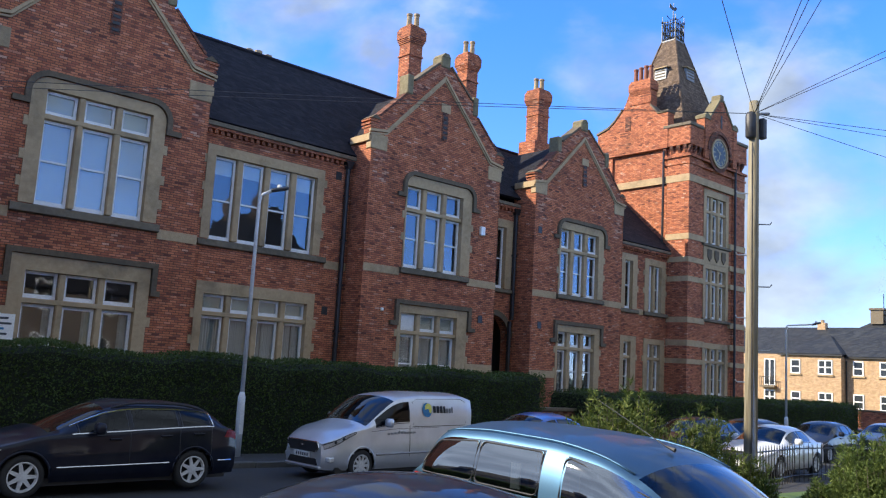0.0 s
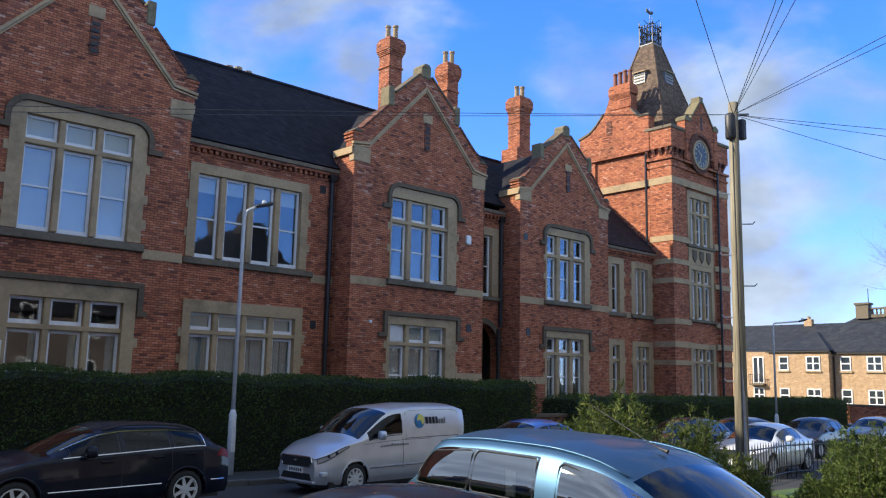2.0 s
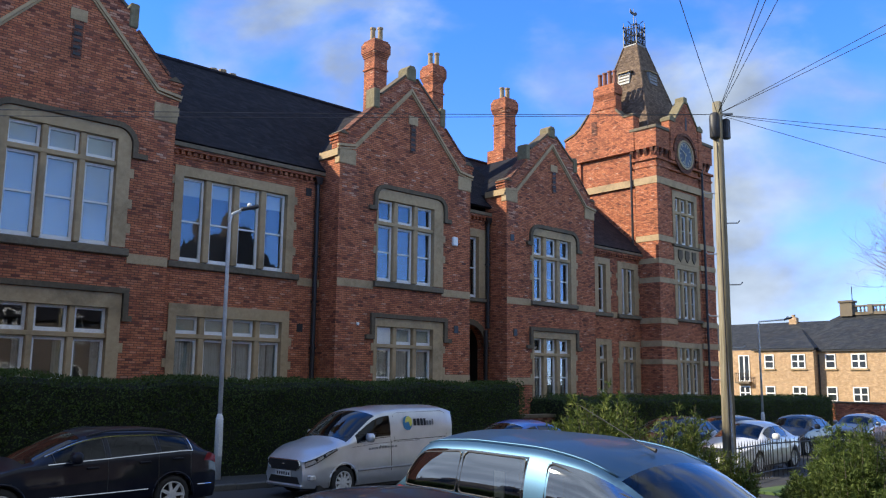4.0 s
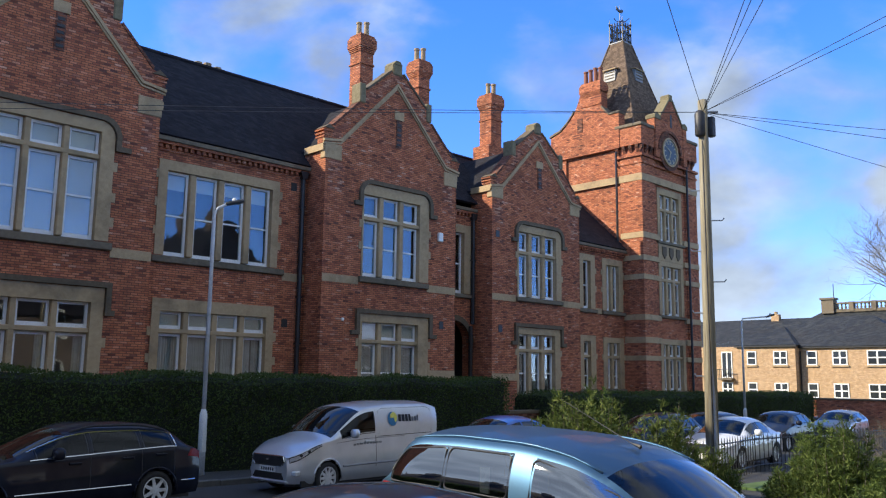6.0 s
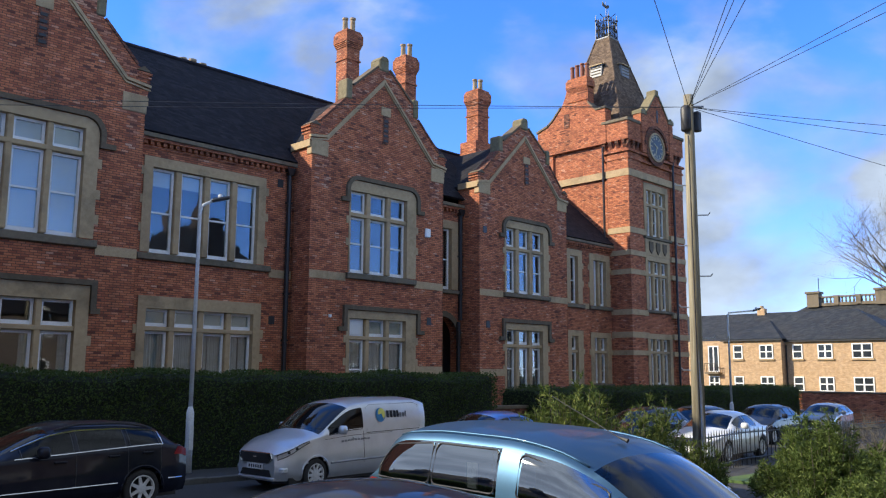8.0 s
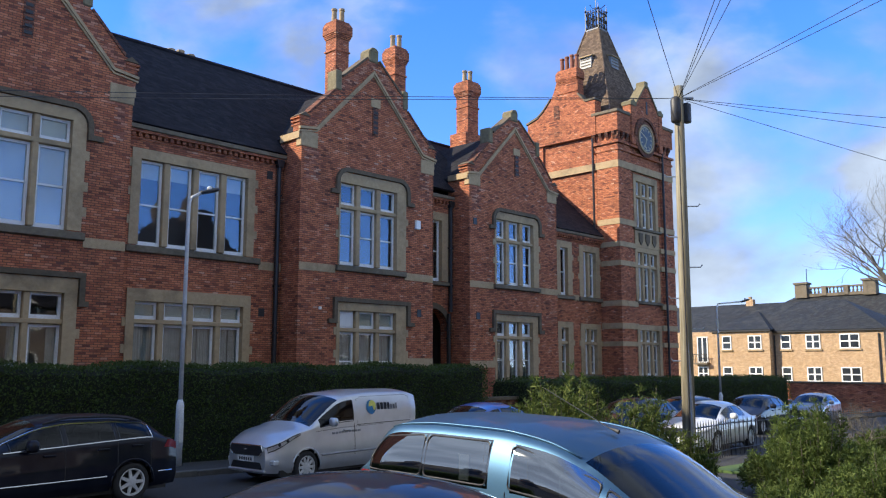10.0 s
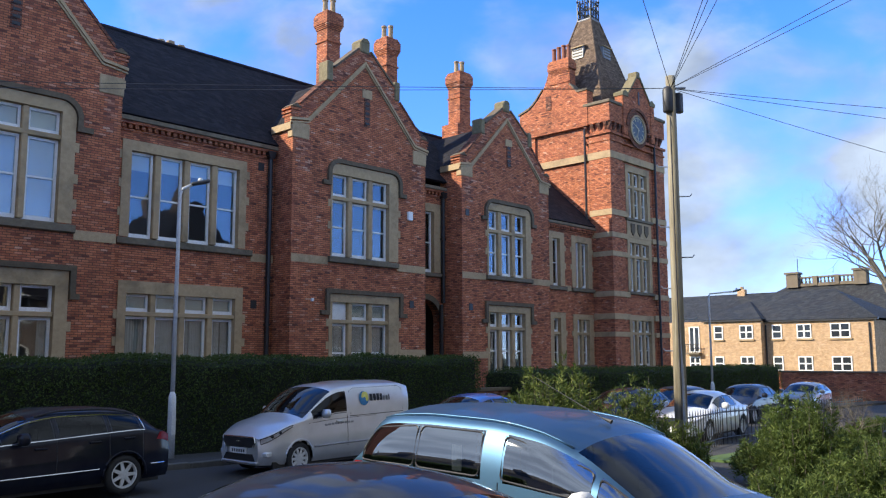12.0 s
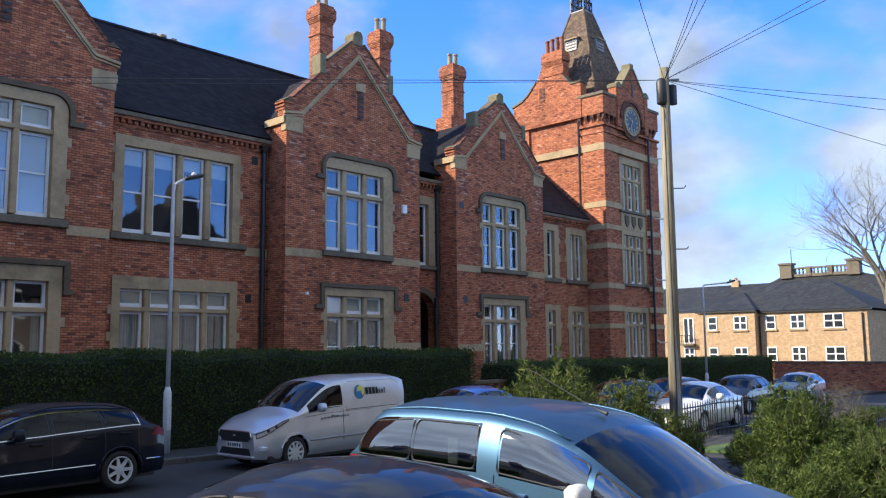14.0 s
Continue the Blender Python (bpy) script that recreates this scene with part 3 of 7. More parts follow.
def gable_bay(cx, half, lift, stretch, holes):
    """A projecting bay: pierced front, returns, shaped gable with copings, its own slate roof."""
    x0, x1 = cx - half, cx + half
    zk = 10.95
    zz = lambda z: zk + lift + (z - zk) * stretch
    bm = pierced_wall(x0, x1, 0, zk, BAY_Y, WALL_T, holes)
    outline = [(x0, zk), (x1, zk), (cx + half + 0.10, zz(11.25)), (cx + half + 0.10, zz(11.85)), (cx + half - 0.35, zz(12.0)),
               (cx + 2.0, zz(13.25)), (cx + 2.0, zz(13.8)), (cx + 1.6, zz(13.95)), (cx + 0.32, zz(15.1)),
               (cx - 0.32, zz(15.1)), (cx - 1.6, zz(13.95)), (cx - 2.0, zz(13.8)), (cx - 2.0, zz(13.25)),
               (cx - half + 0.35, zz(12.0)), (cx - half - 0.10, zz(11.85)), (cx - half - 0.10, zz(11.25))]
    prism_y(outline, BAY_Y, BAY_Y + WALL_T, bm)
    bmesh.ops.remove_doubles(bm, verts=bm.verts, dist=0.001)
    part("wall", bm, M_BRICK, school, "red brick gabled front wall of a projecting bay")
    part("return_wall", box(x0, BAY_Y + WALL_T, 0, x0 + WALL_T, MAIN_Y + 0.2, zk), M_BRICK, school)
    part("return_wall", box(x1 - WALL_T, BAY_Y + WALL_T, 0, x1, MAIN_Y + 0.2, zk), M_BRICK, school)
    # stone string on the gable's face
    line = [(cx - half - 0.14, zz(11.28)), (cx - half + 0.72, zz(11.40)), (cx, zz(14.45)), (cx + half - 0.72, zz(11.40)), (cx + half + 0.14, zz(11.28))]
    part("gable_string", band_y(line, 0.10, BAY_Y - 0.09, BAY_Y + 0.03), M_STONE, school, "moulded buff stone string")
    line = [(x, z - 0.10) for x, z in line]
    part("gable_string", band_y(line, 0.06, BAY_Y - 0.05, BAY_Y + 0.03), M_STONE, school)
    # copings
    for s in (-1, 1):
        up = [(cx + s * 1.62, zz(13.95) - 0.02), (cx + s * 0.30, zz(15.1) - 0.02)]
        lo = [(cx + s * (half - 0.35), zz(12.0) - 0.01), (cx + s * 2.02, zz(13.25) - 0.01)]
        if s > 0:
            up, lo = up[::-1], lo[::-1]
        part("coping", band_y(up, 0.09, BAY_Y - 0.04, BAY_Y + 0.56), M_HOOD, school, "dark mossy stone gable coping")
        part("brick_coping", band_y(lo, 0.09, BAY_Y - 0.03, BAY_Y + 0.52), M_BRICK_DARK, school)
        a, b = sorted((cx + s * 1.74, cx + s * 2.05))
        part("coping_block", box(a, BAY_Y - 0.06, zz(13.30), b, BAY_Y + 0.56, zz(14.15), bevel=0.04), M_MOSSY, school, "upright stone block on the gable")
        a, b = sorted((cx + s * (half - 0.38), cx + s * (half + 0.14)))
        part("kneeler_cap", prism_y([(a, zz(11.84)), (b, zz(11.84)), ((a + b) / 2, zz(12.02))], BAY_Y - 0.05, BAY_Y + 0.60), M_HOOD, school)
        a, b = sorted((cx + s * (half - 0.78), cx + s * (half + 0.055)))
        part("kneeler_stone", box(a, BAY_Y - 0.03, zk - 0.32, b, BAY_Y + 0.3, zk + 0.30, bevel=0.02), M_STONE, school, "large stone kneeler block")
        a, b = sorted((cx + s * (half - 0.02), cx + s * (half + 0.12)))
        part("corbel_course", box(a, BAY_Y + 0.03, zk - 0.02, b, MAIN_Y + 0.1, zk + 0.26), M_STONE, school)
        # brick pier on the kneeler, stepped
        for k in range(3):
            a, b = sorted((cx + s * (half - 0.30), cx + s * (half + 0.13 + 0.025 * k)))
            part("kneeler_brick", box(a, BAY_Y - 0.02 - 0.012 * k, zz(11.45 + 0.14 * k), b, BAY_Y + 0.56, zz(11.52 + 0.14 * k)), M_BRICK, school)
        # darker moulded quoin bricks at the corners
        a, b = sorted((cx + s * (half - 0.02), cx + s * (half + 0.012)))
        part("corner_roll", box(a, BAY_Y - 0.012, 0.5, b, BAY_Y + 0.24, zk - 0.34), M_BRICK, school)
    part("apex_stone", box(cx - 0.27, BAY_Y - 0.06, zz(14.95), cx + 0.27, BAY_Y + 0.62, zz(15.48), bevel=0.06), M_MOSSY, school, "lichen-covered apex stone")
    part("apex_cap", prism_y([(cx - 0.25, zz(15.46)), (cx + 0.25, zz(15.46)), (cx + 0.12, zz(15.62)), (cx - 0.12, zz(15.62))], BAY_Y - 0.05, BAY_Y + 0.60), M_MOSSY, school)
    # slit ventilator
    part("gable_vent", box(cx - 0.02, BAY_Y - 0.025, zz(11.75), cx + 0.30, BAY_Y + 0.05, zz(13.0)), M_BRICK_DARK, school, "narrow ventilation slit")
    part("vent_lintel", box(cx - 0.12, BAY_Y - 0.04, zz(13.0), cx + 0.40, BAY_Y + 0.05, zz(13.38)), M_STONE, school)
    for k in range(5):
        part("vent_louvre", box(cx + 0.03, BAY_Y - 0.045, zz(11.85) + 0.22 * k, cx + 0.25, BAY_Y - 0.02, zz(11.85) + 0.22 * k + 0.10), M_IRON, school)
    # roof behind the gable
    zr = zz(14.35)
    bm = bmesh.new()
    for s in (-1, 1):
        pts = [(cx + s * (half + 0.02), zk + 0.18), (cx, zr), (cx, zr - 0.2), (cx + s * (half + 0.02), zk - 0.02)]
        prism_y(pts if s < 0 else pts[::-1], BAY_Y + 0.45, 33.0, bm)
    bmesh.ops.recalc_face_normals(bm, faces=bm.faces)
    part("roof", bm, M_SLATE, school, "steep slate roof slope")


def string_course(x0, x1, yf, z0=5.74, z1=6.05):
    part("string_course", box(x0, yf - 0.025, z0, x1, yf + 0.1, z1), M_STONE, school, "buff stone string course")


W_LAB = "four-light stone window with white sashes"
# gabled bay with blinds
c, h = 7.75, 3.56
holes = [window(school, BAY_Y, 6.16, 9.42, 6.25, 9.72, 3, 0.20, 5.72, 9.86, 10.08, 8.90, 0.5, 7.58, (5.5, 9.95, 5.93, 6.25), "round", 0.92, 0.5, "blind", (8.5, 7.5, 6.7)),
         window(school, BAY_Y, 6.18, 9.48, 2.0, 4.28, 3, 0.20, 5.76, 9.88, 4.74, 3.40, 0.0, None, (5.5, 10.1, 1.7, 2.0), "square", 0.86, 0.3, "curtain", (2.9,))]
gable_bay(c, h, 0.25, 1.0, holes)
string_course(c - h, 5.5, BAY_Y)
string_course(9.95, c + h, BAY_Y)
# middle bay
c, h = 21.88, 3.66
holes = [window(school, BAY_Y, 20.20, 23.32, 6.14, 9.48, 3, 0.24, 20.12, 23.86, 9.92, 8.50, 0.42, 7.33, (20.0, 23.8, 5.84, 6.14), "round", 0.95, 0.42, "", (8.1, 7.2)),
         window(school, BAY_Y, 20.26, 23.32, 1.9, 4.28, 3, 0.22, 20.10, 23.90, 4.60, 3.50, 0.0, 2.25, (20.0, 23.9, 1.6, 1.9), "square", 0.85, 0.42, "mixed", (3.3, 2.4))]
gable_bay(c, h, 0.0, 1.0, holes)
string_course(c - h, 20.0, BAY_Y)
string_course(23.8, c + h, BAY_Y)
part("plinth_stone", box(23.92, BAY_Y - 0.03, 2.08, c + h, BAY_Y + 0.1, 2.40), M_STONE, school)
# third bay with the garden door
c, h = 31.45, 3.44
holes = [window(school, BAY_Y, 29.94, 32.88, 6.05, 9.22, 3, 0.28, 29.82, 33.30, 9.58, 8.20, 0.42, 7.15, (29.7, 33.3, 5.78, 6.05), "round", 0.9, 0.4, "", (7.9, 7.0)),
         window(school, BAY_Y, 29.94, 32.74, 1.08, 4.22, 3, 0.26, 29.80, 33.16, 4.54, 3.44, 0.0, 2.35, (29.7, 33.3, 0.82, 1.08), "square", 0.85, 0.42, "curtain", (3.2, 2.2))]
gable_bay(c, h, -0.12, 0.90, holes)
string_course(c - h, 29.7, BAY_Y)
string_course(33.3, c + h, BAY_Y)
part("plinth_stone", box(c - h, BAY_Y - 0.03, 2.0, 29.8, BAY_Y + 0.1, 2.32), M_STONE, school)
for k in range(3):
    part("door_step", box(29.5 - 0.1 * k, BAY_Y - 0.45 - 0.32 * k, 0.82 - 0.18 * (k + 1), 33.4 + 0.1 * k, BAY_Y - 0.045, 0.82 - 0.18 * k), M_SILL, school)

# linking walls
x0, x1 = 7.75 + 3.56, 21.88 - 3.66
holes = [window(school, MAIN_Y, 12.30, 16.62, 6.22, 9.22, 4, 0.25, 11.96, 16.94, 9.58, None, 0.0, 7.64, (11.85, 17.2, 5.92, 6.22), None, 0, 0, "half", (8.9, 7.9, 6.9), kind_label=W_LAB),
         window(school, MAIN_Y, 12.32, 16.58, 1.95, 4.27, 4, 0.23, 12.02, 16.90, 4.70, 3.58, 0.0, None, (11.85, 17.2, 1.65, 1.95), None, 0, 0, "mixed", (3.4, 2.5), kind_label=W_LAB)]
part("wall", pierced_wall(x0, x1, 0, 10.2, MAIN_Y, WALL_T, holes), M_BRICK, school, "plain red brick linking wall")
string_course(17.2, x1, MAIN_Y)
x0, x1 = 21.88 + 3.66, 31.45 - 3.44
ARCH = (26.75, 1.02, 3.72)
holes = [window(school, MAIN_Y, 26.45, 27.35, 6.05, 8.92, 1, 0.2, 26.05, 27.80, 9.30, None, 0.0, 7.45, (26.0, 27.85, 5.8, 6.05), None, 0, 0, "", (8.3, 7.2), kind_label="tall single stone window with white sash"),
         (ARCH[0] - ARCH[1], ARCH[0] + ARCH[1], 0, 4.74)]
bm = pierced_wall(x0, x1, 0, 10.2, MAIN_Y, WALL_T, holes)
for s in (-1, 1):
    arc = [(ARCH[0] + s * ARCH[1] * math.cos(a), ARCH[2] + ARCH[1] * math.sin(a)) for a in (math.pi / 2 * k / 8 for k in range(9))]
    pts = arc + [(ARCH[0] + s * ARCH[1], 4.745)]
    prism_y(pts if s > 0 else pts[::-1], MAIN_Y + 0.002, MAIN_Y + WALL_T - 0.002, bm)
part("wall", bm, M_BRICK, school, "narrow brick wall over an arched entrance")
arc = [(ARCH[0] + ARCH[1] * math.cos(a), ARCH[2] + ARCH[1] * math.sin(a)) for a in (math.pi * k / 16 for k in range(17))]
part("arch_ring", band_y(arc[::-1], 0.26, MAIN_Y - 0.05, MAIN_Y + 0.2), M_HOOD, school, "stone arch over the dark entrance")
# darker brick puts the porch's inner shade into this wall
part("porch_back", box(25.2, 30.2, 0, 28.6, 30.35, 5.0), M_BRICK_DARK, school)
x0, x1 = 31.45 + 3.44, 41.05
L1 = "narrow stone window with white sash"
holes = [window(school, MAIN_Y, 36.86, 37.56, 6.02, 8.66, 1, 0.2, 36.42, 37.98, 9.02, None, 0.0, 7.3, (36.35, 38.05, 5.74, 6.02), None, 0, 0, "", (8.0, 7.0), kind_label=L1),
         window(school, MAIN_Y, 39.10, 40.36, 6.02, 8.62, 2, 0.24, 38.70, 40.76, 8.98, None, 0.0, 7.3, (38.6, 40.85, 5.74, 6.02), None, 0, 0, "", (8.0, 7.0), kind_label="two-light stone window with white sashes"),
         window(school, MAIN_Y, 36.86, 37.50, 1.6, 4.18, 1, 0.2, 36.42, 37.98, 4.50, 3.35, 0.0, 2.3, (36.35, 38.05, 1.3, 1.6), None, 0, 0, "", (3.2,), kind_label=L1),
         window(school, MAIN_Y, 39.10, 40.34, 1.6, 4.16, 2, 0.24, 38.70, 40.76, 4.46, 3.35, 0.0, 2.3, (38.6, 40.85, 1.3, 1.6), None, 0, 0, "", (3.2,), kind_label="two-light stone window with white sashes")]
part("wall", pierced_wall(x0, x1, 0, 9.45, MAIN_Y, WALL_T, holes), M_BRICK, school, "red brick wall beside the tower")
string_course(34.9, 36.35, MAIN_Y)
string_course(38.05, 38.6, MAIN_Y)
part("wall", box(1.0, MAIN_Y, 0, 7.75 - 3.56, MAIN_Y + WALL_T, 10.2), M_BRICK, school)
part("wall", box(-7, MAIN_Y + 0.2, 0, -4.8, MAIN_Y + WALL_T, 10.2), M_BRICK, school)
part("wall", box(-7, 38, 0, 41, 38.4, 10.2), M_BRICK, school)
# projecting wing out of view, added to keep sun off the parked cars
part("end_wing", box(-4.8, 20.6, 0, 1.0, MAIN_Y + WALL_T, 11.6), M_BRICK, school, "unseen plain brick wing added to shade the street")
part("wall", box(-7, MAIN_Y + WALL_T, 0, -6.6, 38, 10.2), M_BRICK, school)


def eaves(x0, x1, zt):
    """Brick dentils under a stone gutter cornice."""
    part("cornice", box(x0, MAIN_Y - 0.28, zt + 0.02, x1, MAIN_Y + 0.3, zt + 0.18, bevel=0.02), M_SILL, school, "weathered stone gutter cornice")
    part("brick_string", box(x0, MAIN_Y - 0.20, zt - 0.018, x1, MAIN_Y + 0.05, zt + 0.018), M_BRICK, school)
    bm = bmesh.new()
    n = int((x1 - x0) / 0.235)
    for k in range(n):
        a = x0 + (x1 - x0) * (k + 0.25) / n
        box(a, MAIN_Y - 0.16, zt - 0.22, a + 0.12, MAIN_Y + 0.05, zt - 0.02, bm)
    tagged(part("dentil_course", bm, M_BRICK, school, "row of brick dentils"), kind="stuff")
    part("brick_string", box(x0, MAIN_Y - 0.05, zt - 0.31, x1, MAIN_Y + 0.05, zt - 0.225), M_BRICK, school)
    part("brick_string", box(x0, MAIN_Y - 0.22, zt - 0.08, x1, MAIN_Y + 0.05, zt - 0.022), M_BRICK, school)


eaves(7.75 + 3.56, 21.88 - 3.66, 10.18)
eaves(21.88 + 3.66, 31.45 - 3.44, 9.95)
eaves(31.45 + 3.44, 41.05, 9.42)

# main roofs
RIDGE_Y = 33.1


def main_roof(x0, x1, ze, zr):
    bm = bmesh.new()
    prism_x([(MAIN_Y - 0.28, ze), (RIDGE_Y, zr), (RIDGE_Y, zr - 0.22), (MAIN_Y - 0.1, ze - 0.06)], x0, x1, bm)
    prism_x([(RIDGE_Y, zr), (38.5, ze), (38.4, ze - 0.1), (RIDGE_Y, zr - 0.22)], x0, x1, bm)
    part("roof", bm, M_SLATE, school, "long dark slate main roof")
    part("ridge", tube([(x0, RIDGE_Y, zr), (x1, RIDGE_Y, zr)], 0.11, 6), M_SLATE, school)


main_roof(-7, 30.0, 10.42, 15.36)
main_roof(30.0, 41.05, 9.66, 14.5)
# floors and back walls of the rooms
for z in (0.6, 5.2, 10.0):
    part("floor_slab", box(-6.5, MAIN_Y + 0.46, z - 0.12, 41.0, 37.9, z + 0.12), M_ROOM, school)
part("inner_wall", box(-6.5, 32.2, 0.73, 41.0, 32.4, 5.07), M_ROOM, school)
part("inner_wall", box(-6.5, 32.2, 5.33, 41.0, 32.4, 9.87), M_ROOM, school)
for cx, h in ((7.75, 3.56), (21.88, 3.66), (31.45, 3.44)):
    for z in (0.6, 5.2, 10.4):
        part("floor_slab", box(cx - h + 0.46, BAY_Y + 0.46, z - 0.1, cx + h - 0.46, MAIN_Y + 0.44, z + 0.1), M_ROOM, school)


def chimney(cx, cy, zb, zt, w, pots, owner, d=None, pot_mat=None):
    """A brick stack with moulded cap courses and clay pots."""
    d = d or w
    bm = bmesh.new()
    rings = []
    for a, b, g in ((zb, zt - 1.55, 0.0), (zt - 1.55, zt - 1.47, 0.05), (zt - 1.47, zt - 0.90, 0.0), (zt - 0.90, zt - 0.82, 0.035), (zt - 0.82, zt - 0.74, 0.06), (zt - 0.74, zt - 0.66, 0.09), (zt - 0.66, zt - 0.20, 0.12), (zt - 0.20, zt - 0.10, 0.08), (zt - 0.10, zt, 0.03)):
        for z in (a, b):
            rings.append([bm.verts.new((cx + sx * (w / 2 + g), cy + sy * (d / 2 + g), z)) for sx, sy in ((-1, -1), (1, -1), (1, 1), (-1, 1))])
    for a, b in zip(rings, rings[1:]):
        for k in range(4):
            bm.faces.new((a[k], a[(k + 1) % 4], b[(k + 1) % 4], b[k]))
    bm.faces.new(rings[0][::-1])
    bm.faces.new(rings[-1])
    st = part("chimney", bm, M_BRICK, owner, "tall brick chimney stack with clay pots")
    for px, py, ph in pots:
        pr = [(0.16, 0), (0.17, 0.06), (0.135, 0.1), (0.12, ph - 0.12), (0.15, ph - 0.09), (0.15, ph)]
        part("chimney_pot", lathe(pr, (cx + px, cy + py, zt - 0.02), 12), pot_mat or M_POT, st, smooth=False)
    return st


chimney(23.8, 31.9, 12.5, 18.76, 0.80, [(-0.22, 0.0, 0.7), (0.25, 0.0, 0.85)], school)
chimney(27.7, 31.9, 12.5, 18.55, 0.76, [(-0.22, 0.0, 0.7), (0.25, 0.0, 0.85)], school)
chimney(33.3, 31.9, 12.5, 18.10, 0.88, [(-0.22, 0.0, 0.7), (0.25, 0.0, 0.8)], school)
for x in (-5.0,):
    chimney(x, 33.1, 13.5, 18.2, 0.9, [(-0.22, 0.0, 0.7), (0.25, 0.0, 0.8)], school)
box_flare = bmesh.new()
box(32.5, 31.3, 13.5, 34.4, 32.5, 15.0, box_flare)
part("chimney_base", box_flare, M_BRICK, school)
for k, dx in enumerate((-0.45, 0.0, 0.5)):
    part("chimney_pot", lathe([(0.15, 0), (0.16, 0.5), (0.18, 0.52), (0.18, 0.62)], (16.6 + dx, 33.9, 15.2 + 0.06 * (k % 2)), 10), M_POT, school)


def downpipe(x, y, z0, z1, hopper=True):
    p = part("downpipe", tube([(x, y, z0), (x, y, z1)], 0.10, 8), M_IRON, school, "black cast iron downpipe")
    if hopper:
        part("hopper", prism_y([(x - 0.1, z1 - 0.3), (x + 0.1, z1 - 0.3), (x + 0.2, z1), (x - 0.2, z1)], y - 0.14, y + 0.1), M_IRON, p)
    for k in range(int((z1 - z0) / 1.8)):
        part("pipe_bracket", box(x - 0.11, y - 0.085, z0 + 1.2 + 1.8 * k, x + 0.11, y + 0.08, z0 + 1.28 + 1.8 * k), M_IRON, p)


downpipe(17.95, 28.08, 0.3, 10.15)
downpipe(27.85, 28.08, 4.6, 9.9)
downpipe(27.72, 28.07, 0.3, 4.5, False)


def air_brick(x, y, z):
    part("air_brick", box(x - 0.13, y - 0.02, z - 0.16, x + 0.13, y + 0.05, z + 0.16), M_IRON, school)


for x, z in ((24.7, 4.35), (28.6, 4.4), (28.4, 8.9), (17.6, 9.5)):
    air_brick(x, BAY_Y if x > 18 else MAIN_Y, z)
air_brick(17.4, MAIN_Y, 4.1)
alarm = part("alarm_box", box(24.40, BAY_Y - 0.13, 8.02, 24.68, BAY_Y + 0.02, 8.42, bevel=0.03), M_PVC, school, "white alarm box on the wall")
part("wall_lamp", box(19.2, BAY_Y - 0.09, 4.25, 19.32, BAY_Y + 0.02, 4.37, bevel=0.02), M_PVC, school)
part("notice", box(20.34, BAY_Y + 0.15, 3.64, 21.06, BAY_Y + 0.18, 4.22), M_CARD, school, "white paper notice in a window")
part("notice_print", box(21.24, BAY_Y + 0.142, 3.88, 21.36, BAY_Y + 0.149, 4.02), M_INK, school)
part("flashing", band_y([(25.62, 10.9), (25.95, 9.95)], 0.06, 28.0, 28.06), M_LEAD, school)

# ---- the clock tower ----
tower = thing("clock_tower", (44.1, 30.1, 0), "square red brick clock tower with stone bands and tiled spire", "tower")
TX0, TX1, TY0, TY1 = 41.05, 47.2, 26.95, 33.3
TC = (TX0 + TX1) / 2
tl = "tall three-light stone tower window"
holes = [window(tower, TY0, 43.02, 45.26, 10.42, 13.22, 3, 0.24, 42.72, 45.56, 13.62, 12.30, 0, 11.3, (42.6, 45.7, 10.18, 10.42), None, kind_label=tl),
         window(tower, TY0, 43.02, 45.26, 5.95, 8.86, 3, 0.24, 42.72, 45.56, 9.16, 8.02, 0, 6.9, (42.6, 45.7, 5.72, 5.95), None, kind_label=tl),
         window(tower, TY0, 43.02, 45.26, 1.5, 4.18, 3, 0.24, 42.72, 45.56, 4.50, 3.40, 0, 2.4, (42.6, 45.7, 1.25, 1.5), None, kind_label=tl)]
bm = pierced_wall(TX0, TX1, 0, 17.05, TY0, 0.5, holes)
bmesh.ops.remove_doubles(bm, verts=bm.verts, dist=0.001)
part("wall", bm, M_BRICK, tower, "red brick tower front")
part("wall", box(TX0, TY0 + 0.5, 0, TX0 + 0.5, TY1, 17.05), M_BRICK, tower, "sunlit red brick tower side")
part("wall", box(TX1 - 0.5, TY0 + 0.5, 0, TX1, TY1, 17.05), M_BRICK, tower)
part("wall", box(TX0 + 0.5, TY1 - 0.5, 0, TX1 - 0.5, TY1, 17.05), M_BRICK, tower)
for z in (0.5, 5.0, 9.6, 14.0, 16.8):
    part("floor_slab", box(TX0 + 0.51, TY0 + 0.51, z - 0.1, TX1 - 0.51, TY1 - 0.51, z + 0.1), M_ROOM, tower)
# clasping corner piers
for x0, x1, y0, y1 in ((TX0 - 0.13, TX0 + 0.06, TY0 - 0.12, TY0 + 1.35), (TX0 + 0.06, TX0 + 1.25, TY0 - 0.12, TY0 + 0.06), (TX1 - 1.25, TX1 + 0.13, TY0 - 0.12, TY0 + 0.06)):
    part("corner_pier", box(x0, y0, 0, x1, y1, 15.3), M_BRICK, tower)
part("corner_pier", box(TX0 - 0.13, TY1 - 1.0, 0, TX0 + 0.06, TY1 + 0.12, 16.6), M_BRICK, tower)
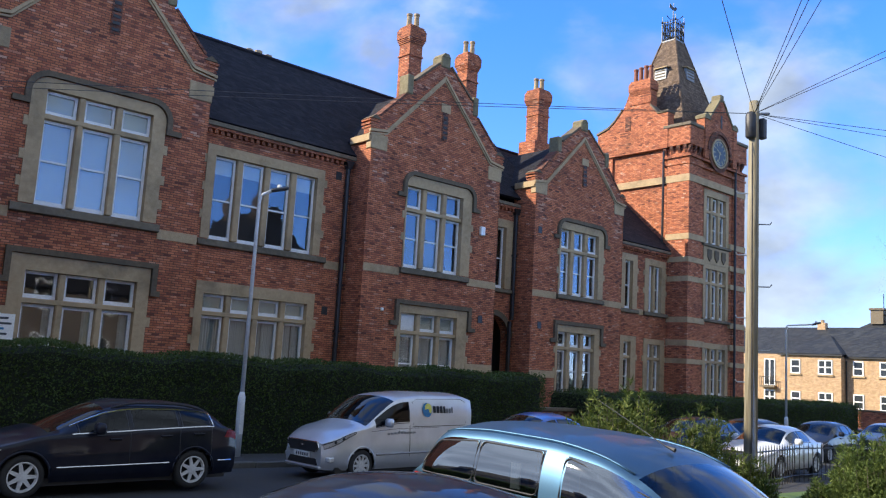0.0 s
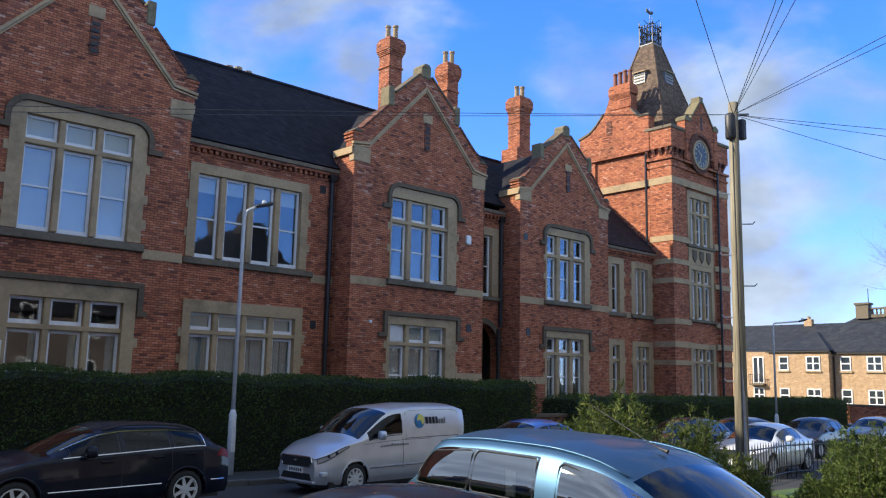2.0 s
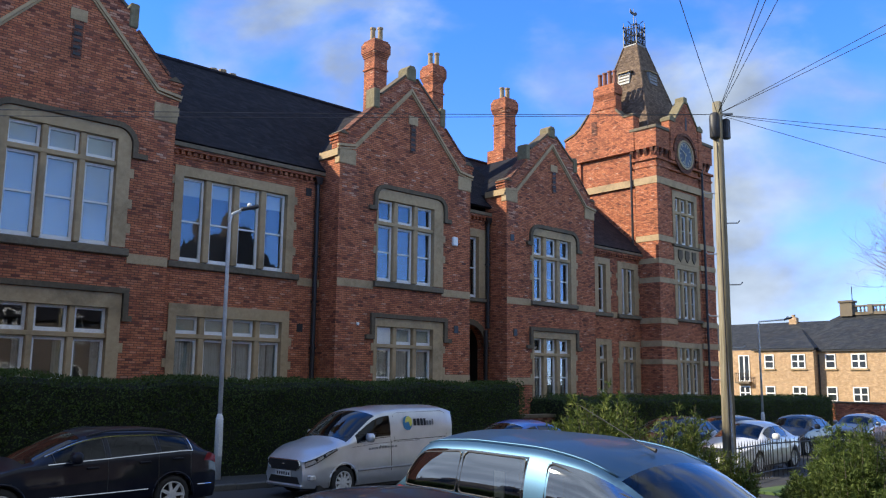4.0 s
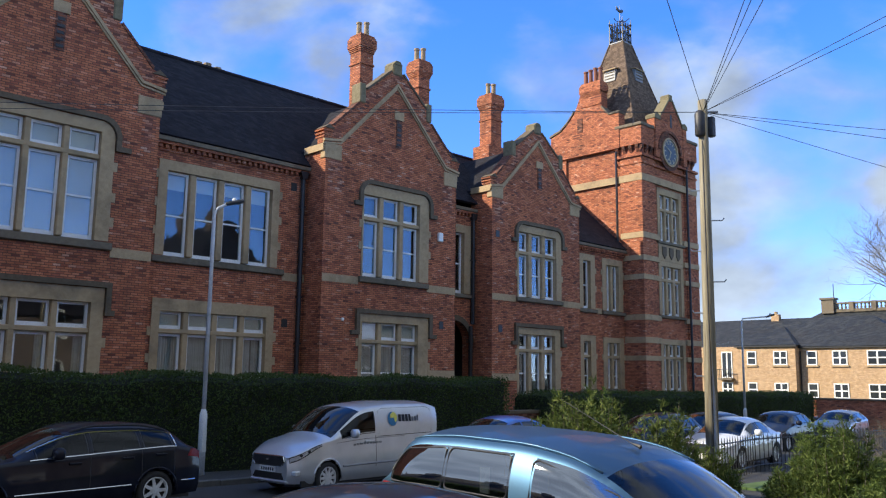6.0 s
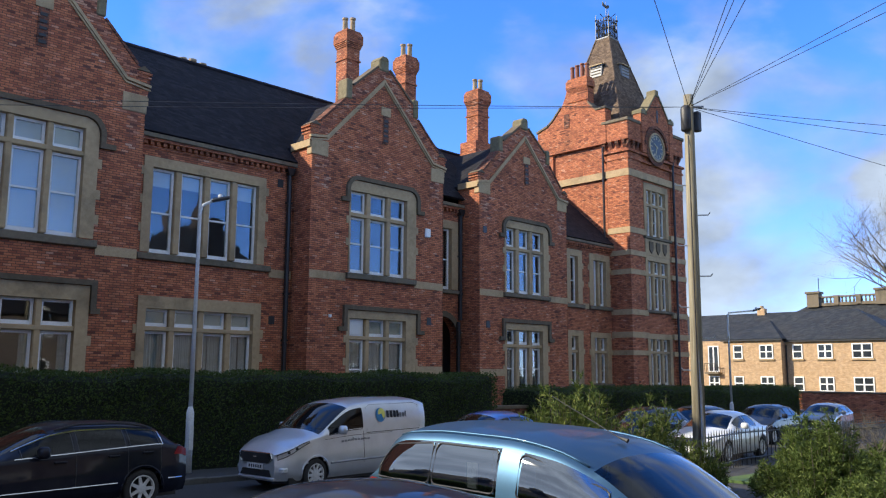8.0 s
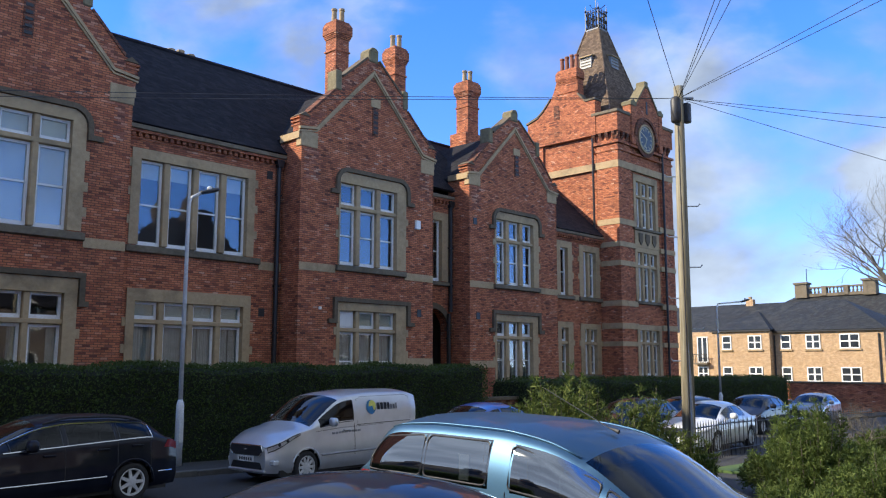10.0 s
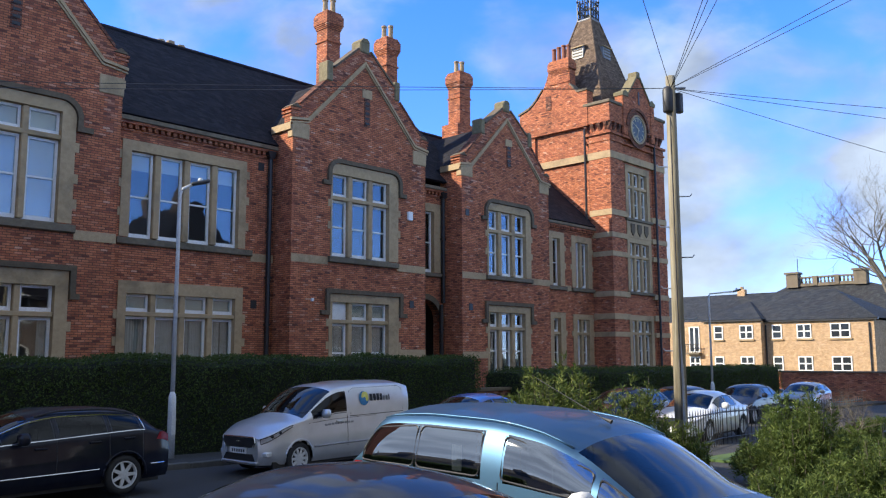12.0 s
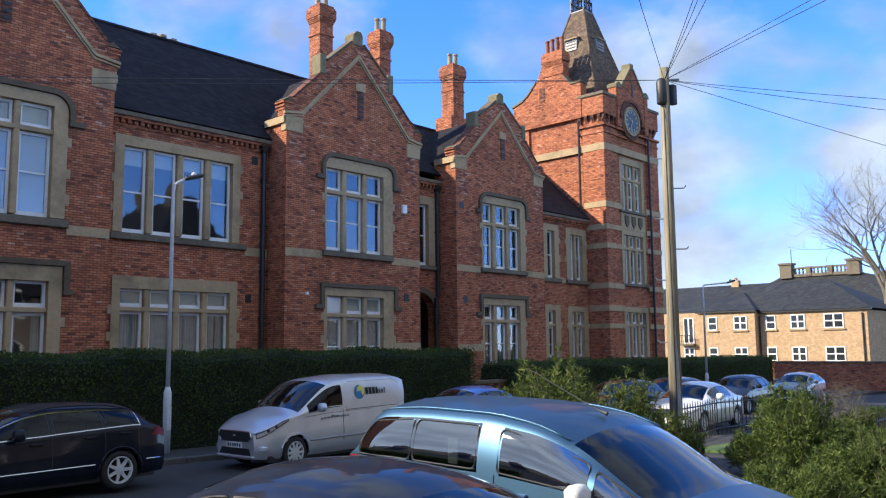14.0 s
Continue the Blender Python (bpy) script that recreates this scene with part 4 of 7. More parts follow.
# stone bands
for z0, z1, full in ((13.74, 14.16, True), (10.32, 10.66, False), (9.0, 9.3, False), (7.88, 8.18, False), (5.52, 5.84, True), (4.2, 4.54, True), (3.2, 3.48, False)):
    spans = ((TX0 - 0.16, TX1 + 0.16),) if full and z0 > 12 else ((TX0 - 0.16, 42.70), (45.58, TX1 + 0.16))
    for a, b in spans:
        part("stone_band", box(a, TY0 - 0.16, z0, b, TY0 + 0.08, z1), M_STONE, tower, "buff stone band")
    part("stone_band", box(TX0 - 0.163, TY0 + 0.08, z0, TX0 + 0.08, TY1 + 0.1 if full else TY0 + 1.37, z1), M_STONE, tower)
# frieze with shields between the windows
part("frieze", box(42.72, TY0 - 0.05, 9.17, 45.56, TY0 + 0.2, 10.17), M_STONE, tower, "carved stone frieze panel")
for k in range(3):
    a = 43.12 + k * 0.79
    sh = [(a, 9.55), (a + 0.22, 9.30), (a + 0.44, 9.55), (a + 0.44, 10.02), (a, 10.02)]
    part("carved_shield", prism_y(sh, TY0 - 0.11, TY0 - 0.03), M_HOOD, tower)
# corbel table and parapet
for x0, x1, y0, y1 in ((TX0 - 0.2, TX1 + 0.2, TY0 - 0.2, TY0 + 0.25), (TX0 - 0.2, TX0 + 0.25, TY0 + 0.25, TY0 + 1.62)):
    part("parapet", box(x0, y0, 15.95, x1, y1, 17.06), M_BRICK, tower)
    part("parapet_string", box(x0 - 0.04, y0 - 0.04, 15.2, x1 + (0.04 if x1 > 45 else -0.2), y1, 15.34), M_BRICK, tower)
    part("parapet_string", box(x0 + 0.02, y0 + 0.02, 14.78, x1 - 0.02, y1, 14.9), M_BRICK, tower)
for k in range(13):
    a = TX0 - 0.1 + k * 0.5
    if abs(a + 0.1 - TC) > 1.4:
        part("corbel", prism_x([(TY0 + 0.02, 15.45), (TY0 - 0.19, 15.8), (TY0 - 0.19, 15.96), (TY0 + 0.02, 15.96)], a, a + 0.2), M_BRICK_DARK, tower)
for k in range(4):
    y = TY0 + 0.05 + k * 0.46
    part("corbel", prism_y([(TX0 + 0.02, 15.45), (TX0 + 0.02, 15.96), (TX0 - 0.19, 15.96), (TX0 - 0.19, 15.8)], y, y + 0.2), M_BRICK_DARK, tower)
part("parapet_coping", box(TX0 - 0.28, TY0 - 0.28, 17.06, 42.25, TY0 + 0.3, 17.26, bevel=0.03), M_SILL, tower, "weathered parapet coping")
part("parapet_coping", box(46.05, TY0 - 0.28, 17.06, TX1 + 0.28, TY0 + 0.3, 17.26, bevel=0.03), M_SILL, tower)
part("parapet_coping", box(TX0 - 0.28, TY0 + 0.3, 17.062, TX0 + 0.3, TY0 + 1.6, 17.262, bevel=0.03), M_SILL, tower)
# front gable over the clock
g = TC + 0.1
gp = [(g - 1.9, 15.9), (g + 1.9, 15.9), (g + 1.9, 17.85), (g + 1.3, 17.95), (g + 0.16, 19.35), (g - 0.16, 19.35), (g - 1.3, 17.95), (g - 1.9, 17.85)]
part("clock_gable", prism_y(gp, TY0 - 0.24, TY0 + 0.3), M_BRICK, tower, "brick gable above the clock")
for s in (-1, 1):
    l = [(g + s * 1.32, 17.93), (g + s * 0.14, 19.35)]
    part("coping", band_y(l if s < 0 else l[::-1], 0.1, TY0 - 0.3, TY0 + 0.36), M_MOSSY, tower)
    a, b = sorted((g + s * 1.28, g + s * 1.95))
    part("coping_block", prism_y([(a, 17.82), (b, 17.82), (b, 18.02), ((a + b) / 2, 18.2), (a, 18.02)], TY0 - 0.3, TY0 + 0.36), M_MOSSY, tower)
    part("strip_pier", box(g + s * 1.62 - 0.22, TY0 - 0.27, 15.4, g + s * 1.62 + 0.22, TY0 - 0.1, 17.8), M_BRICK, tower)
part("apex_stone", box(g - 0.2, TY0 - 0.3, 19.28, g + 0.2, TY0 + 0.36, 19.72, bevel=0.05), M_MOSSY, tower)
part("gable_slit", box(g - 0.09, TY0 - 0.26, 17.6, g + 0.09, TY0 - 0.2, 18.4), M_IRON, tower)


def disc_y(cx, y, cz, r0, r1, thick, n=40):
    """A ring or disc that faces the street."""
    bm = bmesh.new()
    rings = []
    for yy, r in ((y + thick, r1), (y, r1), (y, r0)):
        rings.append([bm.verts.new((cx + r * math.cos(2 * math.pi * k / n), yy, cz + r * math.sin(2 * math.pi * k / n))) for k in range(n)])
    if r0 > 0:
        rings.append([bm.verts.new((v.co.x, y + thick, v.co.z)) for v in rings[2]])
    for a, b in zip(rings, rings[1:]):
        for k in range(n):
            bm.faces.new((a[k], a[(k + 1) % n], b[(k + 1) % n], b[k]))
    bmesh.ops.recalc_face_normals(bm, faces=bm.faces)
    return bm


CZ, CX, CR = 15.95, g - 0.25, 0.80
part("clock_surround", disc_y(CX, TY0 - 0.33, CZ, CR, CR + 0.11, 0.2), M_STONE, tower, "round stone clock surround")
hood_arc = [(CX + 1.16 * math.cos(a), CZ + 1.16 * math.sin(a)) for a in (math.pi * k / 18 for k in range(19))]
part("clock_hood", band_y(hood_arc[::-1], 0.2, TY0 - 0.34, TY0 - 0.1), M_BRICK_DARK, tower, "moulded brick arch over the clock")
# no recess is cut: its shade is this ring's darker brick
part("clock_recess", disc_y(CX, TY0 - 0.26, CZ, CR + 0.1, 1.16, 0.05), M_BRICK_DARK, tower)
dial = part("clock_dial", disc_y(CX, TY0 - 0.29, CZ, 0.001, CR, 0.06), M_CLOCK, tower, "dark blue clock dial with pale numerals")
part("minute_ring", disc_y(CX, TY0 - 0.305, CZ, CR * 0.88, CR * 0.92, 0.01), M_GILT, dial)
for k in range(12):
    a = math.pi * k / 6
    bm = box(-0.024, -0.006, CR * 0.62, 0.024, 0.006, CR * 0.84)
    bmesh.ops.transform(bm, matrix=Matrix.Translation((CX, TY0 - 0.30, CZ)) @ Matrix.Rotation(a, 4, "Y"), verts=bm.verts)
    part("numeral_bar", bm, M_GILT, dial)
for ang, ln, w in ((200, 0.62, 0.045), (300, 0.42, 0.06)):
    bm = box(-w / 2, -0.008, -0.1, w / 2, 0.008, ln)
    bmesh.ops.transform(bm, matrix=Matrix.Translation((CX, TY0 - 0.325, CZ)) @ Matrix.Rotation(radians(ang), 4, "Y"), verts=bm.verts)
    part("clock_pointer", bm, M_GILT, dial)
# side gable that carries the chimney
sg = [(28.25, 15.9), (33.42, 15.9), (33.42, 17.45), (33.05, 17.6), (32.55, 17.78), (32.1, 18.15), (31.55, 18.75), (31.22, 19.4), (31.02, 20.0), (29.48, 20.0), (29.48, 18.7), (28.95, 18.1), (28.25, 18.1)]
part("side_gable", prism_x(sg, TX0 - 0.24, TX0 + 0.4), M_BRICK, tower, "sunlit brick side gable with chimney")
for a, b in (((28.2, 18.12), (28.97, 18.12)), ((28.95, 18.1), (29.50, 18.72)), ((31.57, 18.77), (32.1, 18.2)), ((32.1, 18.18), (32.6, 17.8)), ((32.55, 17.80), (33.5, 17.5))):
    bm = bmesh.new()
    prism_x([(a[0], a[1]), (b[0], b[1]), (b[0], b[1] + 0.13), (a[0], a[1] + 0.13)], TX0 - 0.3, TX0 + 0.46, bm)
    part("coping", bm, M_SILL, tower)
st = chimney(TX0 + 0.06, 30.25, 18.0, 20.52, 0.62, [(0.0, -0.55, 0.92), (0.0, -0.18, 0.98), (0.0, 0.19, 0.94), (0.0, 0.56, 0.90)], tower, 1.36, M_REDPOT)
part("string_panel", box(TX0 - 0.27, 30.9, 17.4, TX0 - 0.1, 31.3, 18.3), M_BRICK_DARK, tower)
part("downpipe", tube([(TX0 - 0.22, 28.5, 9.6), (TX0 - 0.22, 28.5, 15.7)], 0.07, 8), M_IRON, tower, "black downpipe")
part("downpipe", tube([(46.05, TY0 - 0.2, 0.2), (46.05, TY0 - 0.2, 15.6)], 0.07, 8), M_IRON, tower)
part("back_turret", box(TX0 - 0.2, 33.42, 15.4, TX0 + 0.6, 34.2, 17.0), M_BRICK, tower)
# spire
SX, SY = TC - 0.06, 30.12
SPIRE = [(2.52, 16.9), (2.41, 17.3), (2.16, 18.1), (0.50, 23.92)]


def spire_r(z):
    return float(np.interp(z, [p[1] for p in SPIRE], [p[0] for p in SPIRE]))


bm = bmesh.new()
rings = [[bm.verts.new((SX + r * a, SY + r * b, z)) for a, b in ((-1, -1), (1, -1), (1, 1), (-1, 1))] for r, z in SPIRE]
for a, b in zip(rings, rings[1:]):
    for k in range(4):
        bm.faces.new((a[k], a[(k + 1) % 4], b[(k + 1) % 4], b[k]))
bm.faces.new(rings[-1])
bm.faces.new(rings[0][::-1])
spire = part("spire", bm, M_TILE, tower, "steep brown tiled spire")
for i, (a, b) in enumerate(((-1, -1), (1, -1), (1, 1), (-1, 1))):
    part("hip_tile", tube([(SX + r * a, SY + r * b, z) for r, z in SPIRE], 0.06, 6), M_TILE, tower)
for k in range(34):                                            # tile courses, each lip a little proud
    z = 17.4 + 0.19 * k
    r = spire_r(z) + 0.012
    part("tile_course", prism_y([(SX - r, z), (SX + r, z), (SX + r - 0.03, z + 0.03), (SX - r + 0.03, z + 0.03)], SY - r, SY + r), M_TILE, spire)
part("spire_cap", box(SX - 0.54, SY - 0.54, 23.86, SX + 0.54, SY + 0.54, 23.98, bevel=0.03), M_LEAD, tower)
for turn in (-90, 0):                                          # a small louvred hatch on each of two slopes
    m4 = Matrix.Translation((SX, SY, 0)) @ Matrix.Rotation(radians(turn), 4, "Z")
    za, zb = 21.05, 21.85
    ya, yb = -spire_r(za), -spire_r(zb)
    for nm, bm, mt in (("spire_vent", prism_x([(ya - 0.05, za), (yb - 0.22, zb), (yb + 0.1, zb), (ya + 0.1, za)], -0.42, 0.42), M_LEAD),
                       ("vent_hood", prism_x([(yb - 0.36, zb - 0.06), (yb - 0.36, zb), (yb + 0.12, zb + 0.12), (yb + 0.12, zb + 0.05)], -0.52, 0.52), M_STONE)):
        bmesh.ops.transform(bm, matrix=m4, verts=bm.verts)
        part(nm, bm, mt, tower, "small grey louvred spire hatch" if nm == "spire_vent" else "")
    for k in range(3):
        z = za + 0.16 + 0.2 * k
        y = ya - 0.05 + (yb - 0.22 - ya + 0.05) * (z - za) / (zb - za)
        bm = box(-0.36, y - 0.03, z, 0.36, y + 0.05, z + 0.05)
        bmesh.ops.transform(bm, matrix=m4, verts=bm.verts)
        part("vent_louvre", bm, M_SILL, tower)
# iron cresting and weathervane
cr = thing("iron_cresting", (SX, SY, 23.97), "ornate black iron cresting with weathervane on the spire", "ironwork")
q = 0.49
CB = 23.94
for k in range(4):
    a, b = ((-1, -1), (1, -1), (1, 1), (-1, 1))[k]
    c2, d2 = ((1, -1), (1, 1), (-1, 1), (-1, -1))[k]
    x, y = SX + q * a, SY + q * b
    part("corner_spike", tube([(x, y, CB), (x, y, CB + 1.25), (x, y, CB + 1.33), (x, y, CB + 1.42), (x, y, CB + 1.75)], [0.045, 0.04, 0.09, 0.04, 0.008], 6), M_IRON, cr)
    for z in (0.10, 0.62, 1.14):
        part("rail", tube([(x, y, CB + z), (SX + q * c2, SY + q * d2, CB + z)], 0.028, 5), M_IRON, cr)
    for j in range(1, 5):
        f = j / 5
        x, y = SX + q * (a + (c2 - a) * f), SY + q * (b + (d2 - b) * f)
        part("bar", tube([(x, y, CB), (x, y, CB + 1.2), (x, y, CB + 1.28), (x, y, CB + 1.45)], [0.024, 0.022, 0.045, 0.006], 5), M_IRON, cr)
    for j in range(5):
        f = (j + 0.5) / 5
        x, y = SX + q * (a + (c2 - a) * f), SY + q * (b + (d2 - b) * f)
        for zc in (0.36, 0.88):
            ring = [(x + (c2 - a) * 0.045 * math.cos(t), y + (d2 - b) * 0.045 * math.cos(t), CB + zc + 0.21 * math.sin(t)) for t in (2 * math.pi * w / 10 for w in range(11))]
            part("scroll", tube(ring, 0.022, 4), M_IRON, cr)
part("mast", tube([(SX, SY, 23.87), (SX, SY, 25.99), (SX, SY, 26.67)], [0.045, 0.03, 0.012], 6), M_IRON, cr)
for a in range(4):
    d = Vector((math.cos(a * math.pi / 2), math.sin(a * math.pi / 2), 0))
    part("stay", tube([Vector((SX, SY, 25.57)), Vector((SX, SY, 25.43)) + d * 0.4, Vector((SX, SY, 25.56)) + d * 0.72], [0.02, 0.02, 0.03], 5), M_IRON, cr)
part("weathercock", prism_y([(SX - 0.45, 26.24), (SX - 0.1, 26.18), (SX + 0.25, 26.21), (SX + 0.42, 26.42), (SX + 0.25, 26.49), (SX + 0.05, 26.36), (SX - 0.15, 26.39), (SX - 0.4, 26.52)], SY - 0.015, SY + 0.015), M_IRON, cr)


# ---- vehicles ----
def smooth_line(points, s, width=0.2):
    xs, zs = zip(*points)
    k = np.linspace(-width, width, 13)
    wt = np.cos(k / width * 1.45)
    return np.average([np.interp(s + d, xs, zs) for d in k], axis=0, weights=wt)


class CarShape:
    """The skin of a car: stations run from the nose (0) to the tail (length); rows run from the sill over the side to the roof's middle."""
    ROWS = ((0, 1, 2), (1, 2, 3), (2, 3, 5), (3, 4, 7), (4, 5, 3), (5, 6, 4))

    def __init__(self, length, top, belt, roof, plan, sill=0.22, step=0.06):
        n = int(length / step)
        self.s = np.linspace(0, length, n + 1)
        S = self.s
        self.top, self.belt = smooth_line(top, S), smooth_line(belt, S)
        self.belt = np.minimum(self.belt, self.top - 0.05)
        self.roof, self.w = smooth_line(roof, S, 0.3), smooth_line(plan, S, 0.12)
        self.roof = np.minimum(self.roof, self.w - 0.03)
        self.rows, self.ctrl = [], []
        for i in range(n + 1):
            w, b, t, r = self.w[i], self.belt[i], self.top[i], self.roof[i]
            mid = sill + (b - sill) * 0.55
            drop = min(0.09, (t - b) * 0.6)
            self.ctrl.append([(w - 0.07, sill), (w - 0.005, sill + 0.14), (w, mid), (w - 0.035, b), (r, t - drop), (r * 0.68, t - drop * 0.25), (0.0, t)])
        self.grid = []
        self.tags = []
        for a, b, m in self.ROWS:
            for k in range(m):
                self.tags.append((a, k / m, (k + 1) / m))
        for i in range(n + 1):
            c = self.ctrl[i]
            line = []
            for a, b, m in self.ROWS:
                for k in range(m):
                    f = k / m
                    bulge = 0.03 * math.sin(math.pi * f) if a == 3 else 0.0
                    if a >= 4:
                        line.append(self.crown(c, a, f))
                    else:
                        line.append((c[a][0] + (c[b][0] - c[a][0]) * f + bulge, c[a][1] + (c[b][1] - c[a][1]) * f))
            line.append(c[-1])
            self.grid.append(line)

    @staticmethod
    def crown(c, row, f):
        """The roof's smooth camber, from its edge to the middle."""
        g = (0.36 * f if row == 4 else 0.36 + 0.64 * f) if row < 6 else 1.0
        r, edge, top = c[4][0], c[4][1], c[6][1]
        return r * (1 - g), top - (top - edge) * (1 - g) ** 2.4

    def at(self, s, row, f=0.0):
        """A point on the near side: row is a control row, f the way to the next one."""
        i = float(np.interp(s, self.s, range(len(self.s))))
        k = min(int(i), len(self.s) - 2)
        u = i - k
        q = []
        for j in (k, k + 1):
            if row >= 4:
                q.append(self.crown(self.ctrl[j], row, f))
                continue
            a, b = self.ctrl[j][row], self.ctrl[j][min(row + 1, 6)]
            q.append((a[0] + (b[0] - a[0]) * f + (0.03 * math.sin(math.pi * f) if row == 3 else 0), a[1] + (b[1] - a[1]) * f))
        y = q[0][0] + (q[1][0] - q[0][0]) * u
        z = q[0][1] + (q[1][1] - q[0][1]) * u
        return Vector((s, -y, z))

    def mesh(self, keep):
        """The skin's faces for which keep(station, control row, fraction, z, side) holds."""
        bm = bmesh.new()
        for side in (-1, 1):
            vs = {}

            def v(i, j):
                if (i, j) not in vs:
                    y, z = self.grid[i][j]
                    vs[i, j] = bm.verts.new((self.s[i], side * y, z))
                return vs[i, j]
            for i in range(len(self.s) - 1):
                sm = (self.s[i] + self.s[i + 1]) / 2
                for j, (row, f0, f1) in enumerate(self.tags):
                    zm = (self.grid[i][j][1] + self.grid[i][j + 1][1]) / 2
                    if keep(sm, row, (f0 + f1) / 2, zm, side):
                        q = (v(i, j), v(i + 1, j), v(i + 1, j + 1), v(i, j + 1))
                        bm.faces.new(q if side < 0 else q[::-1])
        bmesh.ops.remove_doubles(bm, verts=bm.verts, dist=0.0005)
        return bm

    def end(self, i):
        bm = bmesh.new()
        g = self.grid[i]
        pts = [(-y, z) for y, z in g] + [(y, z) for y, z in reversed(g[:-1])]
        x = self.s[i]
        bm.faces.new([bm.verts.new((x, y, z)) for y, z in (pts if i else pts[::-1])])
        return bm


def wheel(owner, s, y, r, w, side, spokes=7):
    def turned(bm):
        bmesh.ops.transform(bm, matrix=Matrix.Translation((s, y, r)) @ Matrix.Rotation(radians(90) * side, 4, "X"), verts=bm.verts)
        return bm
    wh = part("wheel", turned(lathe([(r * 0.66, -w / 2), (r * 0.92, -w / 2), (r, -w * 0.36), (r, w * 0.36), (r * 0.92, w / 2), (r * 0.68, w / 2), (r * 0.66, w * 0.3), (r * 0.3, w * 0.1)], (0, 0, 0), 28)), M_TYRE, owner, "black tyre on an alloy wheel", True)
    part("rim", turned(lathe([(r * 0.60, w * 0.30), (r * 0.70, w * 0.46), (r * 0.70, w * 0.52), (r * 0.645, w * 0.52), (r * 0.60, w * 0.31)], (0, 0, 0), 28, cap=False)), M_ALLOY, wh)
    bm = bmesh.new()
    for k in range(spokes):
        a = 2 * math.pi * k / spokes
        b2 = box(0.02, -0.034, w * 0.34, r * 0.66, 0.034, w * 0.46)
        for v in b2.verts:
            if v.co.x > 0.1:
                v.co.y *= 0.62
        bmesh.ops.transform(b2, matrix=Matrix.Rotation(a, 4, "Z"), verts=b2.verts)
        me = bpy.data.meshes.new("t")
        b2.to_mesh(me)
        b2.free()
        bm.from_mesh(me)
        bpy.data.meshes.remove(me)
    part("spokes", turned(bm), M_ALLOY, wh)
    part("hub_cap", turned(lathe([(0.075, w * 0.3), (0.075, w * 0.48), (0.05, w * 0.5)], (0, 0, 0), 14)), M_ALLOY, wh)


